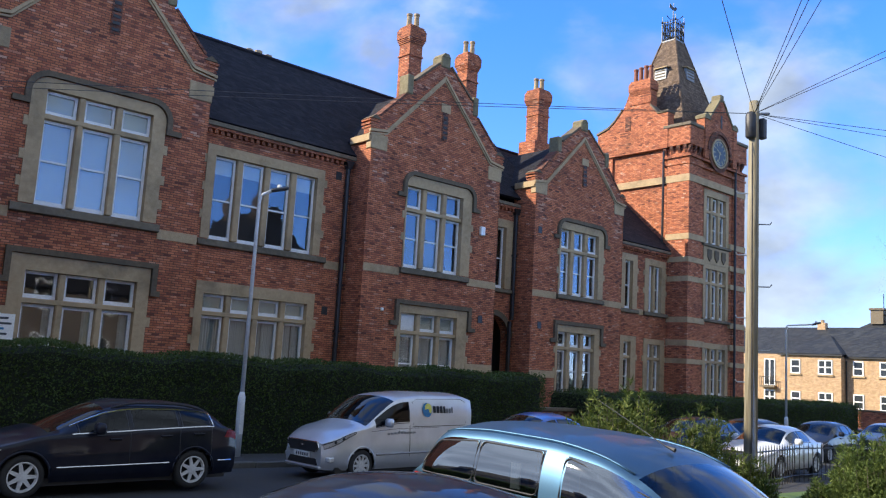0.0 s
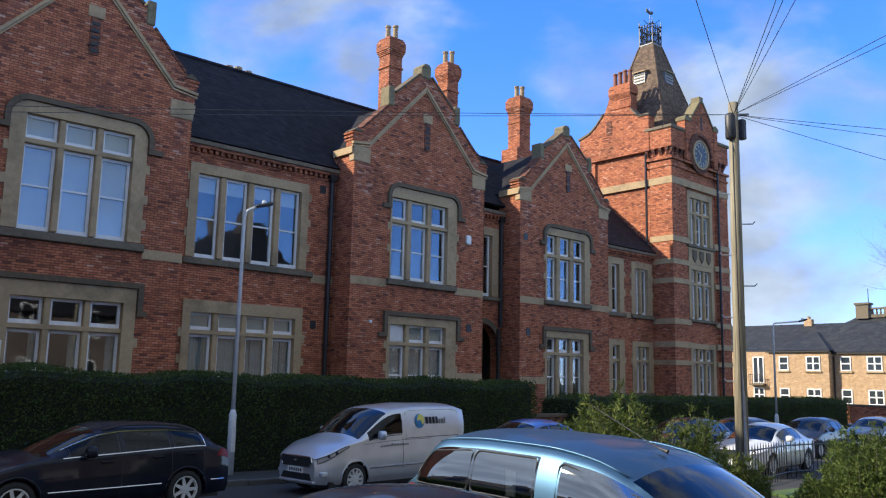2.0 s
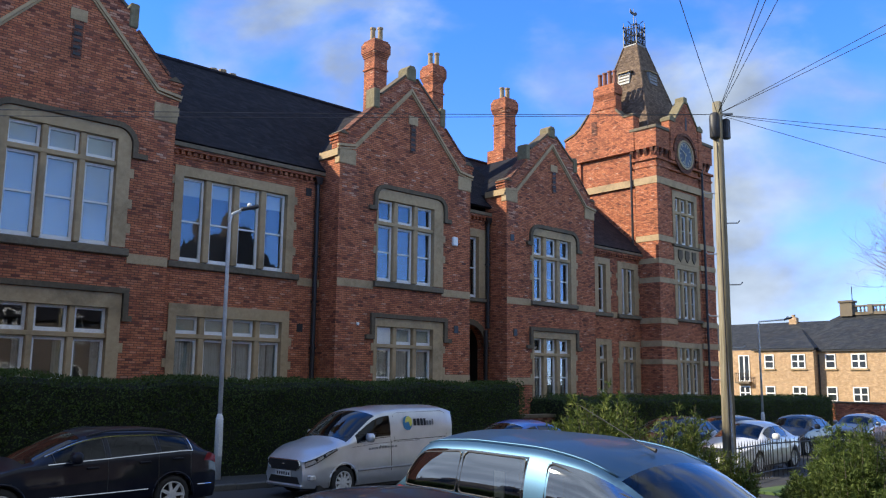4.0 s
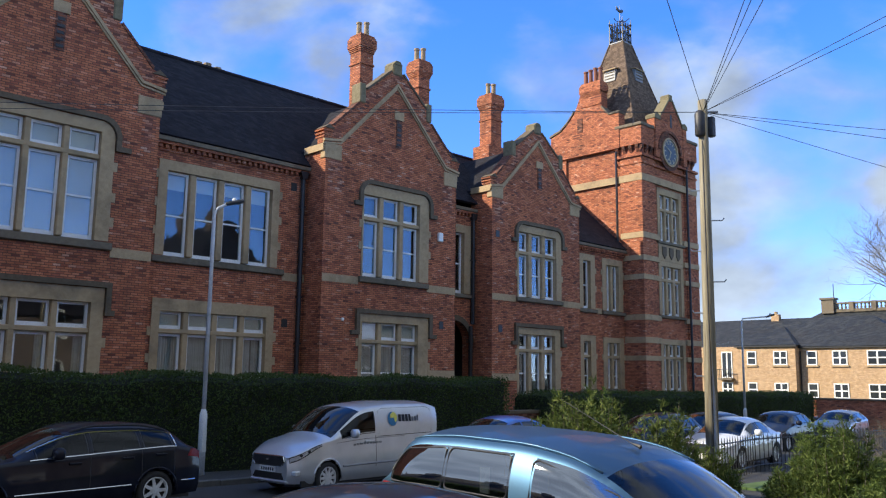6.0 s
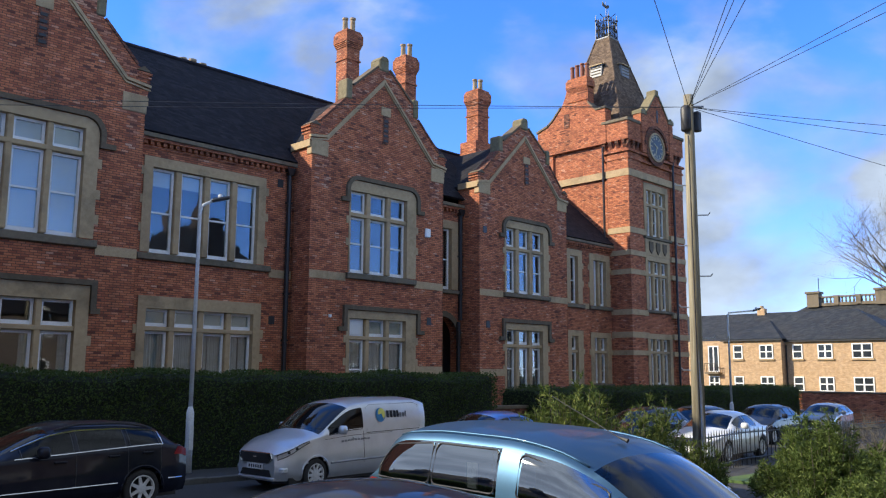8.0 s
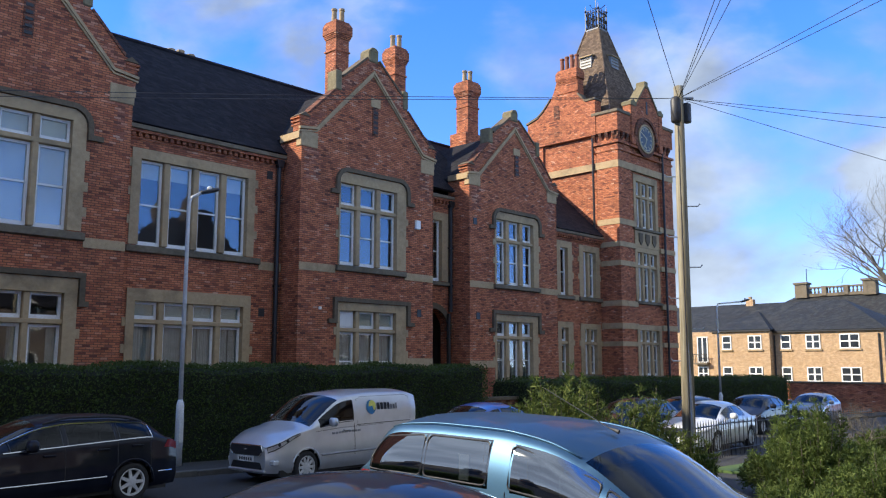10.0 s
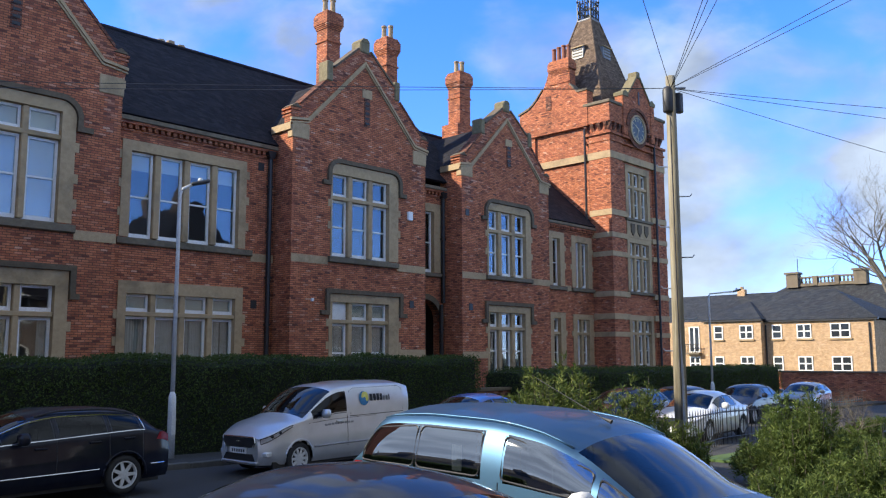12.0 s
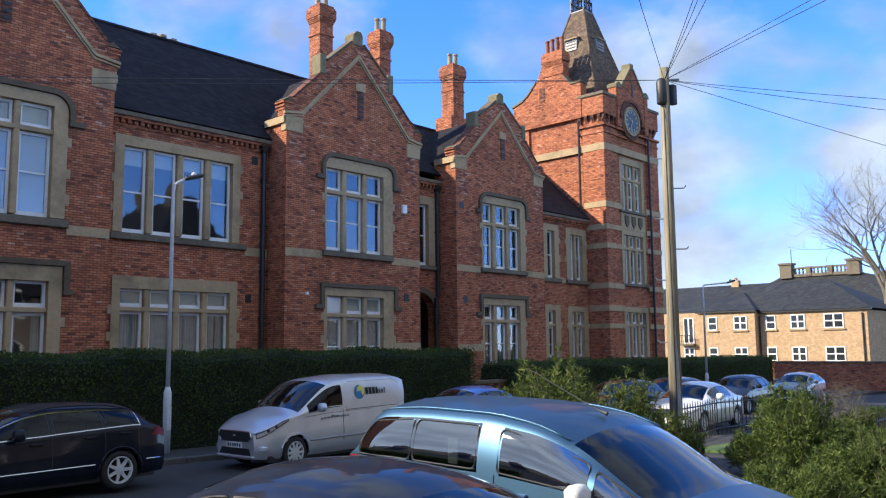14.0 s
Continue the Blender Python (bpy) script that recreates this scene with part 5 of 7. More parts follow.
def car(name, label, category, m, pm, length, top, belt, roof, plan, wheels, r, sides, screen, rear, group="", sill=0.22, trim=None, chrome=False, rails=False, mirror=True, interior=True, spokes=7, sidefrac=(0.10, 0.86), arch_mat=None, mirror_at=0.28, mirror_drop=0.0, round_r=0.0, rail_in=0.12, rail_up=0.035, glass=None):
    sh = CarShape(length, top, belt, roof, plan, sill)
    ob = new(name)
    tagged(ob, label, category, group)
    INV[ob] = Matrix()
    lo, hi = sidefrac

    def side_of(s, row, f, z):
        if row == 3 and lo < f < hi:
            for k, (a, b) in enumerate(sides):
                if a < s < b:
                    return k
        return None

    def in_screen(s, row, f):
        return (row >= 4 or (row == 3 and f > 0.95)) and screen[0] < s < screen[1]

    def in_rear(s, row, f):
        return rear is not None and row >= 4 and rear[0] < s < rear[1]

    def in_arch(s, row, z):
        return row < 3 and any((s - w) ** 2 + (z - r) ** 2 < (r + 0.055) ** 2 for w in wheels)

    def is_body(s, row, f, z, side):
        return side_of(s, row, f, z) is None and not in_screen(s, row, f) and not in_rear(s, row, f) and not in_arch(s, row, z)

    body = part("body", sh.mesh(is_body), pm, ob, "", True)
    part("nose_panel", sh.end(0), pm, body)
    part("tail_panel", sh.end(len(sh.s) - 1), pm, body)
    for k in range(len(sides)):
        for sd in (-1, 1):
            part("side_window", sh.mesh(lambda s, row, f, z, side: side == sd and side_of(s, row, f, z) == k), glass or M_CARGLASS, ob, "tinted side glass", True)
    part("windscreen", sh.mesh(lambda s, row, f, z, side: in_screen(s, row, f)), M_CARGLASS, ob, "sloping windscreen", True)
    if rear:
        part("rear_window", sh.mesh(lambda s, row, f, z, side: in_rear(s, row, f)), M_CARGLASS, ob, "", True)
    wmax = max(sh.w)
    for k, w in enumerate(wheels):
        for sd in (-1, 1):
            wheel(ob, w, sd * (float(np.interp(w, sh.s, sh.w)) - 0.13), r, 0.22, -sd if sd < 0 else -sd, spokes)
            arc = []
            for j in range(19):
                a = math.pi * (-0.10 + 1.20 * j / 18)
                s, z = w + (r + 0.06) * math.cos(a), r + (r + 0.06) * math.sin(a)
                if z > sill:
                    arc.append((s, sd * (float(np.interp(s, sh.s, sh.w)) - 0.012), z))
            part("wheel_arch", tube(arc, 0.02, 6), arch_mat or pm, body, smooth=True)
            bm = box(w - r - 0.1, -0.005, sill, w + r + 0.1, 0.005, 2 * r + 0.12)
            bmesh.ops.transform(bm, matrix=Matrix.Translation((0, sd * (wmax - 0.30), 0)), verts=bm.verts)
            part("wheel_well", bm, M_TRIM, body)
    part("underbody", box(0.25, -wmax + 0.12, sill - 0.06, length - 0.2, wmax - 0.12, sill + 0.06), M_TRIM, ob)
    if interior:
        c0, c1 = sides[0][0] + 0.1, sides[-1][1]
        zb = float(np.interp((c0 + c1) / 2, sh.s, sh.belt))
        part("cabin_floor", box(c0 - 0.2, -wmax + 0.14, sill + 0.1, c1, wmax - 0.14, zb - 0.38), M_SEAT, ob)
        part("dashboard", box(screen[0] + 0.25, -wmax + 0.16, zb - 0.38, screen[0] + 0.6, wmax - 0.16, zb - 0.04, bevel=0.05), M_SEAT, ob)
        for sx in (c0 + 0.75, c0 + 1.65):
            if sx + 0.3 < c1:
                for sd in (-0.36, 0.36):
                    seat = part("seat", box(sx, sd - 0.24, zb - 0.45, sx + 0.16, sd + 0.24, zb + 0.16, bevel=0.05), M_SEAT, ob)
                    part("headrest", box(sx + 0.02, sd - 0.12, zb + 0.18, sx + 0.12, sd + 0.12, zb + 0.36, bevel=0.04), M_SEAT, seat)
    for k, (a, b) in enumerate(sides):                             # window seals
        for sd in (-1, 1):
            if round_r:
                loop = []
                for ci, (cs, cf, us, uf) in enumerate(((a, lo, 1, 1), (a, hi, 1, -1), (b, hi, -1, -1), (b, lo, -1, 1))):
                    rs = round_r * (3.6 if k == len(sides) - 1 and ci == 2 else 1.0)
                    rf = rs / 0.58
                    arc = [(cs + us * rs * (1 - math.cos(t)), cf + uf * rf * (1 - math.sin(t))) for t in [math.pi / 2 * j / 6 for j in range(7)]]
                    bm = bmesh.new()
                    q = [sh.at(s_, 3, f_) for s_, f_ in [(cs, cf)] + arc]
                    vs = [bm.verts.new((p.x, (p.y - 0.005) * (1 if sd < 0 else -1), p.z + 0.001)) for p in q]
                    for j in range(1, 7):
                        bm.faces.new((vs[0], vs[j], vs[j + 1]))
                    bmesh.ops.solidify(bm, geom=bm.faces[:], thickness=0.004)
                    part("window_corner", bm, pm, body)
                    loop += arc[::-1] if ci in (0, 2) else arc
                ring = [sh.at(s_, 3, f_) for s_, f_ in loop + loop[:1]]
                part("window_seal", tube([(p.x, (p.y - 0.004) * (1 if sd < 0 else -1), p.z) for p in ring], 0.008, 4), M_TRIM, ob)
                continue
            ring = [sh.at(a, 3, lo + (hi - lo) * j / 4) for j in range(5)] + [sh.at(a + (b - a) * j / 8, 3, hi) for j in range(1, 9)] + [sh.at(b, 3, hi - (hi - lo) * j / 4) for j in range(1, 5)] + [sh.at(b + (a - b) * j / 8, 3, lo) for j in range(1, 9)]
            part("window_seal", tube([(p.x, p.y if sd < 0 else -p.y, p.z) for p in ring], 0.008, 4), M_TRIM, ob)
    if chrome:
        a, b = sides[0][0] - 0.12, sides[-1][1] + 0.06
        for sd in (-1, 1):
            ring = [sh.at(a + (b - a) * j / 20, 3, lo - 0.04) for j in range(21)] + [sh.at(b, 3, lo + (hi + 0.04 - lo) * j / 4) for j in range(1, 5)] + [sh.at(b + (a - b) * j / 20, 3, hi + 0.04) for j in range(1, 21)]
            part("chrome_strip", tube([(p.x, p.y * 1.008 if sd < 0 else -p.y * 1.008, p.z) for p in ring], 0.014, 5), M_CHROME, ob, "bright chrome window surround")
            low = [sh.at(wheels[0] + r + 0.14 + (wheels[1] - wheels[0] - 2 * r - 0.28) * j / 8, 1, 0.35) for j in range(9)]
            part("chrome_strip", tube([(p.x, (p.y - 0.012) * (1 if sd < 0 else -1), p.z) for p in low], 0.012, 5), M_CHROME, ob)
            low = [sh.at(wheels[1] + r + 0.14 + (length - 0.12 - wheels[1] - r - 0.14) * j / 4, 1, 0.35) for j in range(5)]
            part("chrome_strip", tube([(p.x, (p.y - 0.012) * (1 if sd < 0 else -1), p.z) for p in low], 0.012, 5), M_CHROME, ob)
    for sd in (-1, 1):                                             # door gaps and handles
        for a, b in sides:
            p = [sh.at(b + 0.03, 1, 0.3), sh.at(b + 0.03, 2, 0.0), sh.at(b + 0.03, 2, 0.5), sh.at(b + 0.03, 2, 1.0)]
            part("door_gap", tube([(q.x, (q.y - 0.001) * (1 if sd < 0 else -1), q.z) for q in p], 0.006, 4), M_TRIM, body)
            q = sh.at(b - 0.22, 2, 0.72)
            if b - a > 0.5:
                part("door_handle", box(q.x - 0.1, (q.y - 0.03) if sd < 0 else -q.y - 0.01, q.z - 0.018, q.x + 0.1, (q.y + 0.01) if sd < 0 else -q.y + 0.03, q.z + 0.018, bevel=0.008), pm, ob)
        if mirror:
            q = sh.at(sides[0][0] + mirror_at, 3, 0.12)
            y0, y1 = (q.y - 0.24, q.y - 0.03) if sd < 0 else (-q.y + 0.03, -q.y + 0.24)
            part("door_mirror", box(q.x - 0.09, y0, q.z - 0.03 - mirror_drop, q.x + 0.06, y1, q.z + 0.15 - mirror_drop, bevel=0.04), mirror if not isinstance(mirror, bool) else pm, ob, "", True)
        if rails:
            p = [sh.at(rails[0] + (rails[1] - rails[0]) * j / 16, 4, rail_in) for j in range(17)]
            part("roof_rail", tube([(q.x, q.y if sd < 0 else -q.y, q.z + rail_up * min(1, 4 * (j / 16), 4 * (1 - j / 16)) + 0.006) for j, q in enumerate(p)], rail_up * 0.3 + 0.008, 6), trim or M_TRIM, ob, "", True)
    ob.matrix_basis = m
    return ob, sh


def front_kit(ob, sh, zlamp, zgr, wide, r_lamp=None):
    """Headlamps, grille, plate and bumper intake."""
    w0 = float(sh.w[0])
    part("grille", box(-0.03, -wide, zgr - 0.12, 0.02, wide, zgr + 0.12, bevel=0.02), M_TRIM, ob, "black grille")
    part("number_plate", box(-0.05, -0.26, zgr - 0.27, -0.03, 0.26, zgr - 0.16), M_PLATE, ob)
    part("intake", box(-0.02, -wide * 1.15, zgr - 0.40, 0.02, wide * 1.15, zgr - 0.30, bevel=0.015), M_TRIM, ob)
    for sd in (-1, 1):
        if r_lamp:
            part("headlamp", lathe([(r_lamp, 0), (r_lamp, 0.06), (r_lamp * 0.6, 0.1)], (0.14, sd * (w0 + 0.02), zlamp), 16), M_LAMPLENS, ob)
        p = [sh.at(0.04 + 0.55 * k / 6, 2, 0.90) for k in range(7)]
        q = [sh.at(0.04 + 0.55 * k / 6, 2, 0.62 + 0.2 * k / 6) for k in range(7)]
        bm = bmesh.new()
        a = [bm.verts.new((v.x, (v.y - 0.012) * (1 if sd < 0 else -1), v.z)) for v in p]
        b = [bm.verts.new((v.x, (v.y - 0.012) * (1 if sd < 0 else -1), v.z)) for v in q]
        for i in range(6):
            bm.faces.new((a[i], a[i + 1], b[i + 1], b[i]))
        bmesh.ops.solidify(bm, geom=bm.faces[:], thickness=0.01)
        part("headlamp", bm, M_LAMPLENS, ob, "clear headlamp")


def rear_kit(ob, sh, length, z0, z1):
    for sd in (-1, 1):
        p = [sh.at(length - 0.30 + 0.29 * k / 4, 2, 0.60) for k in range(5)]
        q = [sh.at(length - 0.22 + 0.21 * k / 4, 2, 0.98) for k in range(5)]
        bm = bmesh.new()
        a = [bm.verts.new((v.x, (v.y - 0.01) * (1 if sd < 0 else -1), v.z)) for v in p]
        b = [bm.verts.new((v.x, (v.y - 0.01) * (1 if sd < 0 else -1), v.z)) for v in q]
        for i in range(4):
            bm.faces.new((a[i], a[i + 1], b[i + 1], b[i]))
        bmesh.ops.solidify(bm, geom=bm.faces[:], thickness=0.01)
        part("tail_lamp", bm, M_REDLAMP, ob, "red tail lamp")


def parked(x, y, turn, dz=0.0):
    return pose(x, y, ground_z(x, y) + dz, 0, 0, turn)


STREET = 3.2      # the kerb's turn against the school's front
# dark estate car
est, sh = car("estate_car", "glossy blue-black estate car with chrome window trim", "car", parked(2.05, 14.80, STREET) @ Matrix.Diagonal((0.955, 0.97, 0.945, 1)), P_BLACK, 4.60,
              [(0, 0.68), (0.12, 0.80), (1.15, 1.0), (1.30, 1.04), (2.15, 1.40), (2.6, 1.47), (3.4, 1.46), (4.0, 1.40), (4.26, 1.27), (4.50, 1.02), (4.60, 0.95)],
              [(0, 0.62), (1.2, 0.93), (2.4, 0.96), (4.0, 1.04), (4.60, 0.98)],
              [(0, 0.55), (1.2, 0.72), (1.8, 0.62), (2.4, 0.58), (4.05, 0.56), (4.60, 0.6)],
              [(0, 0.62), (0.25, 0.80), (0.7, 0.89), (4.05, 0.89), (4.42, 0.83), (4.60, 0.74)],
              (0.93, 3.71), 0.325, ((1.72, 2.52), (2.60, 3.40), (3.48, 4.0)), (1.25, 2.15), (4.1, 4.48), chrome=True, rails=(2.3, 4.0))
front_kit(est, sh, 0.66, 0.6, 0.42)
rear_kit(est, sh, 4.60, 0.75, 1.0)
# silver van
van, sh = car("delivery_van", "silver panel van with a blue and yellow sign", "van", parked(8.46, 15.22, STREET) @ Matrix.Diagonal((0.89, 0.94, 0.955, 1)), P_SILVER, 4.42,
              [(0, 0.74), (0.06, 0.86), (0.25, 0.98), (0.9, 1.15), (1.04, 1.20), (1.80, 1.70), (2.05, 1.78), (2.8, 1.84), (4.1, 1.84), (4.36, 1.82), (4.42, 1.74)],
              [(0, 0.72), (0.6, 1.0), (1.0, 1.05), (1.9, 1.12), (4.42, 1.16)],
              [(0, 0.62), (0.9, 0.80), (1.5, 0.76), (2.0, 0.76), (4.42, 0.79)],
              [(0, 0.58), (0.12, 0.74), (0.35, 0.85), (0.7, 0.91), (4.3, 0.915), (4.42, 0.89)],
              (0.90, 3.58), 0.325, ((1.28, 2.28),), (1.02, 1.86), None, rails=(), sill=0.24, mirror=P_SILVER, spokes=10)
bm = bmesh.new()
prism_x([(-0.44, 0.58), (0.44, 0.58), (0.54, 0.68), (0.50, 0.78), (-0.50, 0.78), (-0.54, 0.68)], -0.025, 0.06, bm)
part("grille", bm, M_TRIM, van, "black hexagonal grille")
part("grille_frame", tube([(-0.025, y, z) for y, z in ((-0.44, 0.58), (0.44, 0.58), (0.54, 0.68), (0.50, 0.78), (-0.50, 0.78), (-0.54, 0.68), (-0.44, 0.58))], 0.012, 5), M_CHROME, van)
part("badge", lathe([(0.05, 0), (0.05, 0.02)], (-0.03, 0, 0.69), 12), M_CHROME, van)
part("number_plate", box(-0.045, -0.26, 0.455, -0.025, 0.26, 0.565), M_PLATE, van)
for k in range(6):
    part("plate_mark", box(-0.049, -0.22 + 0.075 * k, 0.48, -0.0455, -0.175 + 0.075 * k, 0.54), M_INK, van)
part("bumper_intake", prism_x([(-0.52, 0.32), (0.52, 0.32), (0.44, 0.45), (-0.44, 0.45)], -0.02, 0.06), M_TRIM, van)
part("bumper_lip", box(-0.03, -0.60, 0.25, 0.1, 0.60, 0.31, bevel=0.02), P_SILVER, van)
for sd in (-1, 1):
    rows_ = []
    for k in range(8):
        f = k / 7
        s = 0.05 + 0.66 * f
        up, dn = sh.at(s, 2, 0.98), sh.at(s, 2, 0.56 + 0.32 * f)
        rows_.append((up, dn))
    bm = bmesh.new()
    a = [bm.verts.new((u.x - 0.012, (u.y - 0.012) * (1 if sd < 0 else -1), u.z)) for u, d in rows_]
    b = [bm.verts.new((d.x - 0.012, (d.y - 0.012) * (1 if sd < 0 else -1), d.z)) for u, d in rows_]
    for i in range(7):
        bm.faces.new((a[i], a[i + 1], b[i + 1], b[i]))
    bmesh.ops.solidify(bm, geom=bm.faces[:], thickness=0.012)
    lamp_ = part("headlamp", bm, M_LAMPLENS, van, "swept-back clear headlamp")
    edge = [u for u, d in rows_] + [d for u, d in rows_[::-1]] + [rows_[0][0]]
    part("lamp_edge", tube([(e.x - 0.016, (e.y - 0.016) * (1 if sd < 0 else -1), e.z) for e in edge], 0.009, 5), M_TRIM, lamp_)
    for f in (0.3, 0.55):
        u = sh.at(0.05 + 0.66 * f, 2, 0.86)
        bm = bmesh.new()
        bmesh.ops.create_uvsphere(bm, u_segments=10, v_segments=6, radius=0.035)
        bmesh.ops.transform(bm, matrix=Matrix.Translation((u.x - 0.01, (u.y - 0.005) * (1 if sd < 0 else -1), u.z)), verts=bm.verts)
        part("lamp_bowl", bm, M_TRIM, lamp_)
    y0, y1 = sorted((sd * 0.60, sd * 0.80))
    part("fog_lamp_surround", box(0.07, y0, 0.40, 0.22, y1 - 0.04 * (sd > 0), 0.50, bevel=0.02), M_LAMPLENS, van)
    # sliding door rail, side panel lines
    p = [sh.at(2.40 + 1.8 * k / 8, 2, 0.93) for k in range(9)]
    part("panel_groove", tube([(q.x, (q.y + 0.002) * (1 if sd < 0 else -1), q.z) for q in p], 0.009, 4), M_TRIM, van)
    p = [sh.at(1.15 + 2.1 * k / 8, 2, 0.86) for k in range(9)]
    part("panel_groove", tube([(q.x, (q.y + 0.002) * (1 if sd < 0 else -1), q.z) for q in p], 0.006, 4), M_TRIM, van)
    ring = [sh.at(2.42, 3, 0.02), sh.at(2.42, 3, 0.85), sh.at(2.55, 3, 0.93), sh.at(4.05, 3, 0.93), sh.at(4.18, 3, 0.85), sh.at(4.20, 3, 0.02)]
    part("panel_edge", tube([(q.x, (q.y - 0.0) * (1 if sd < 0 else -1), q.z) for q in ring], 0.008, 4), M_LEAD, van)
    p = [sh.at(1.3 + 2.0 * k / 8, 1, 0.5) for k in range(9)]
    part("side_rub_strip", tube([(q.x, (q.y - 0.008) * (1 if sd < 0 else -1), q.z) for q in p], 0.022, 6), M_LEAD, van)
part("aerial", tube([(2.2, 0.3, 1.8), (2.05, 0.3, 2.02)], 0.006, 5), M_TRIM, van)
part("dash_paper", box(1.32, -0.1, 1.16, 1.5, 0.2, 1.17), M_CARD, van)


def on_side(sh, s, z, off=0.012):
    """A place on the upper side panel at station s and height z."""
    c0, c1 = sh.at(s, 3, 0.0), sh.at(s, 3, 1.0)
    f = (z - c0.z) / (c1.z - c0.z)
    p = sh.at(s, 3, f)
    return Vector((p.x, p.y - off, p.z))


def side_patch(name, sh, owner, s0, s1, z0, z1, mat_, off=0.012, n=4):
    bm = bmesh.new()
    prev = None
    for k in range(n + 1):
        s = s0 + (s1 - s0) * k / n
        row = [bm.verts.new(on_side(sh, s, z0, off)), bm.verts.new(on_side(sh, s, (z0 + z1) / 2, off)), bm.verts.new(on_side(sh, s, z1, off))]
        if prev:
            bm.faces.new((prev[0], row[0], row[1], prev[1]))
            bm.faces.new((prev[1], row[1], row[2], prev[2]))
        prev = row
    bmesh.ops.solidify(bm, geom=bm.faces[:], thickness=0.003)
    return part(name, bm, mat_, owner)


def round_patch(name, sh, owner, s, z, r, mat_, off, a0=0, a1=360):
    bm = bmesh.new()
    c = bm.verts.new(on_side(sh, s, z, off))
    ring = [bm.verts.new(on_side(sh, s + r * math.cos(radians(a0 + (a1 - a0) * k / 20)), z + r * math.sin(radians(a0 + (a1 - a0) * k / 20)), off)) for k in range(21)]
    for k in range(20):
        bm.faces.new((c, ring[k], ring[k + 1]))
    part(name, bm, mat_, owner)


round_patch("sign_disc", sh, van, 2.86, 1.46, 0.155, M_LOGOBLUE, 0.012)
round_patch("sign_crescent", sh, van, 2.90, 1.49, 0.115, M_LOGOYEL, 0.016, -70, 190)
for k, (wd, hh) in enumerate(((0.085, 0.15), (0.085, 0.15), (0.085, 0.15), (0.07, 0.15), (0.06, 0.10), (0.06, 0.10), (0.045, 0.13))):
    s = 3.06 + 0.115 * k - (0.02 * max(0, k - 3))
    side_patch("sign_bar", sh, van, s, s + wd, 1.40, 1.40 + hh, M_INK if k < 4 else M_LEAD, 0.012, 2)
for k in range(9):
    q = sh.at(1.62 + 0.1 * k, 2, 0.63)
    part("sign_bar", box(q.x, q.y - 0.012, q.z - 0.02, q.x + 0.07, q.y - 0.002, q.z + 0.02), M_LEAD, van)

# light blue people carrier
BLUE_POSE = pose(5.47, 3.05, ground_z(5.47, 5), 0, 0, 90)
mpv, sh = car("people_carrier", "metallic light blue tall people carrier with roof rails", "car", BLUE_POSE, P_BLUE, 4.38,
              [(0, 0.80), (0.15, 0.92), (0.85, 1.06), (1.05, 1.12), (1.75, 1.55), (2.1, 1.68), (2.6, 1.75), (3.4, 1.77), (3.95, 1.75), (4.12, 1.68), (4.26, 1.48), (4.38, 1.16)],
              [(0, 0.72), (0.8, 1.0), (1.2, 1.08), (2.4, 1.19), (4.38, 1.24)],
              [(0, 0.6), (0.9, 0.76), (1.5, 0.73), (2.1, 0.735), (4.1, 0.735), (4.38, 0.74)],
              [(0, 0.62), (0.25, 0.82), (0.7, 0.90), (4.1, 0.905), (4.38, 0.84)],
              (0.86, 3.55), 0.32, ((1.18, 1.56), (1.62, 2.48), (2.72, 3.46), (3.50, 4.20)), (1.0, 1.78), None, rails=(1.85, 4.0), round_r=0.055, rail_in=0.05, rail_up=0.012, trim=P_BLUE, mirror=M_CARD, glass=M_CLEARCARGLASS, sidefrac=(0.05, 0.82), mirror_at=0.44, mirror_drop=0.08)
part("aerial", tube([(1.95, 0.0, 1.66), (2.05, 0.0, 1.69), (2.75, 0.0, 2.02)], [0.02, 0.005, 0.003], 6), M_TRIM, mpv)
rear_kit(mpv, sh, 4.38, 1.0, 1.3)
part("window_card", box(3.05, 0.70, 1.22, 3.16, 0.715, 1.44), M_CARD, mpv, "white card inside the window")
front_kit(mpv, sh, 0.75, 0.62, 0.4)
# dark car nearest the camera
near, sh = car("hatchback_car", "dark metallic hatchback car with a glossy roof", "car", pose(2.50, 2.15, ground_z(2.5, 4), 0, 0, 90), P_NAVY, 4.2,
               [(0, 0.66), (0.15, 0.78), (1.0, 0.98), (1.15, 1.02), (1.90, 1.42), (2.3, 1.52), (2.8, 1.55), (3.3, 1.50), (3.75, 1.36), (4.1, 1.05), (4.2, 0.9)],
               [(0, 0.6), (1.2, 0.92), (2.5, 0.99), (3.9, 1.05), (4.2, 0.95)],
               [(0, 0.55), (1.1, 0.72), (1.7, 0.62), (2.2, 0.56), (3.5, 0.53), (4.2, 0.6)],
               [(0, 0.6), (0.25, 0.78), (0.7, 0.87), (3.6, 0.87), (4.0, 0.80), (4.2, 0.70)],
               (0.85, 3.42), 0.31, ((1.55, 2.28), (2.36, 3.05), (3.12, 3.45)), (1.1, 1.98), (3.45, 4.0), mirror=P_NAVY, sidefrac=(0.08, 0.84))
rear_kit(near, sh, 4.2, 0.8, 1.0)

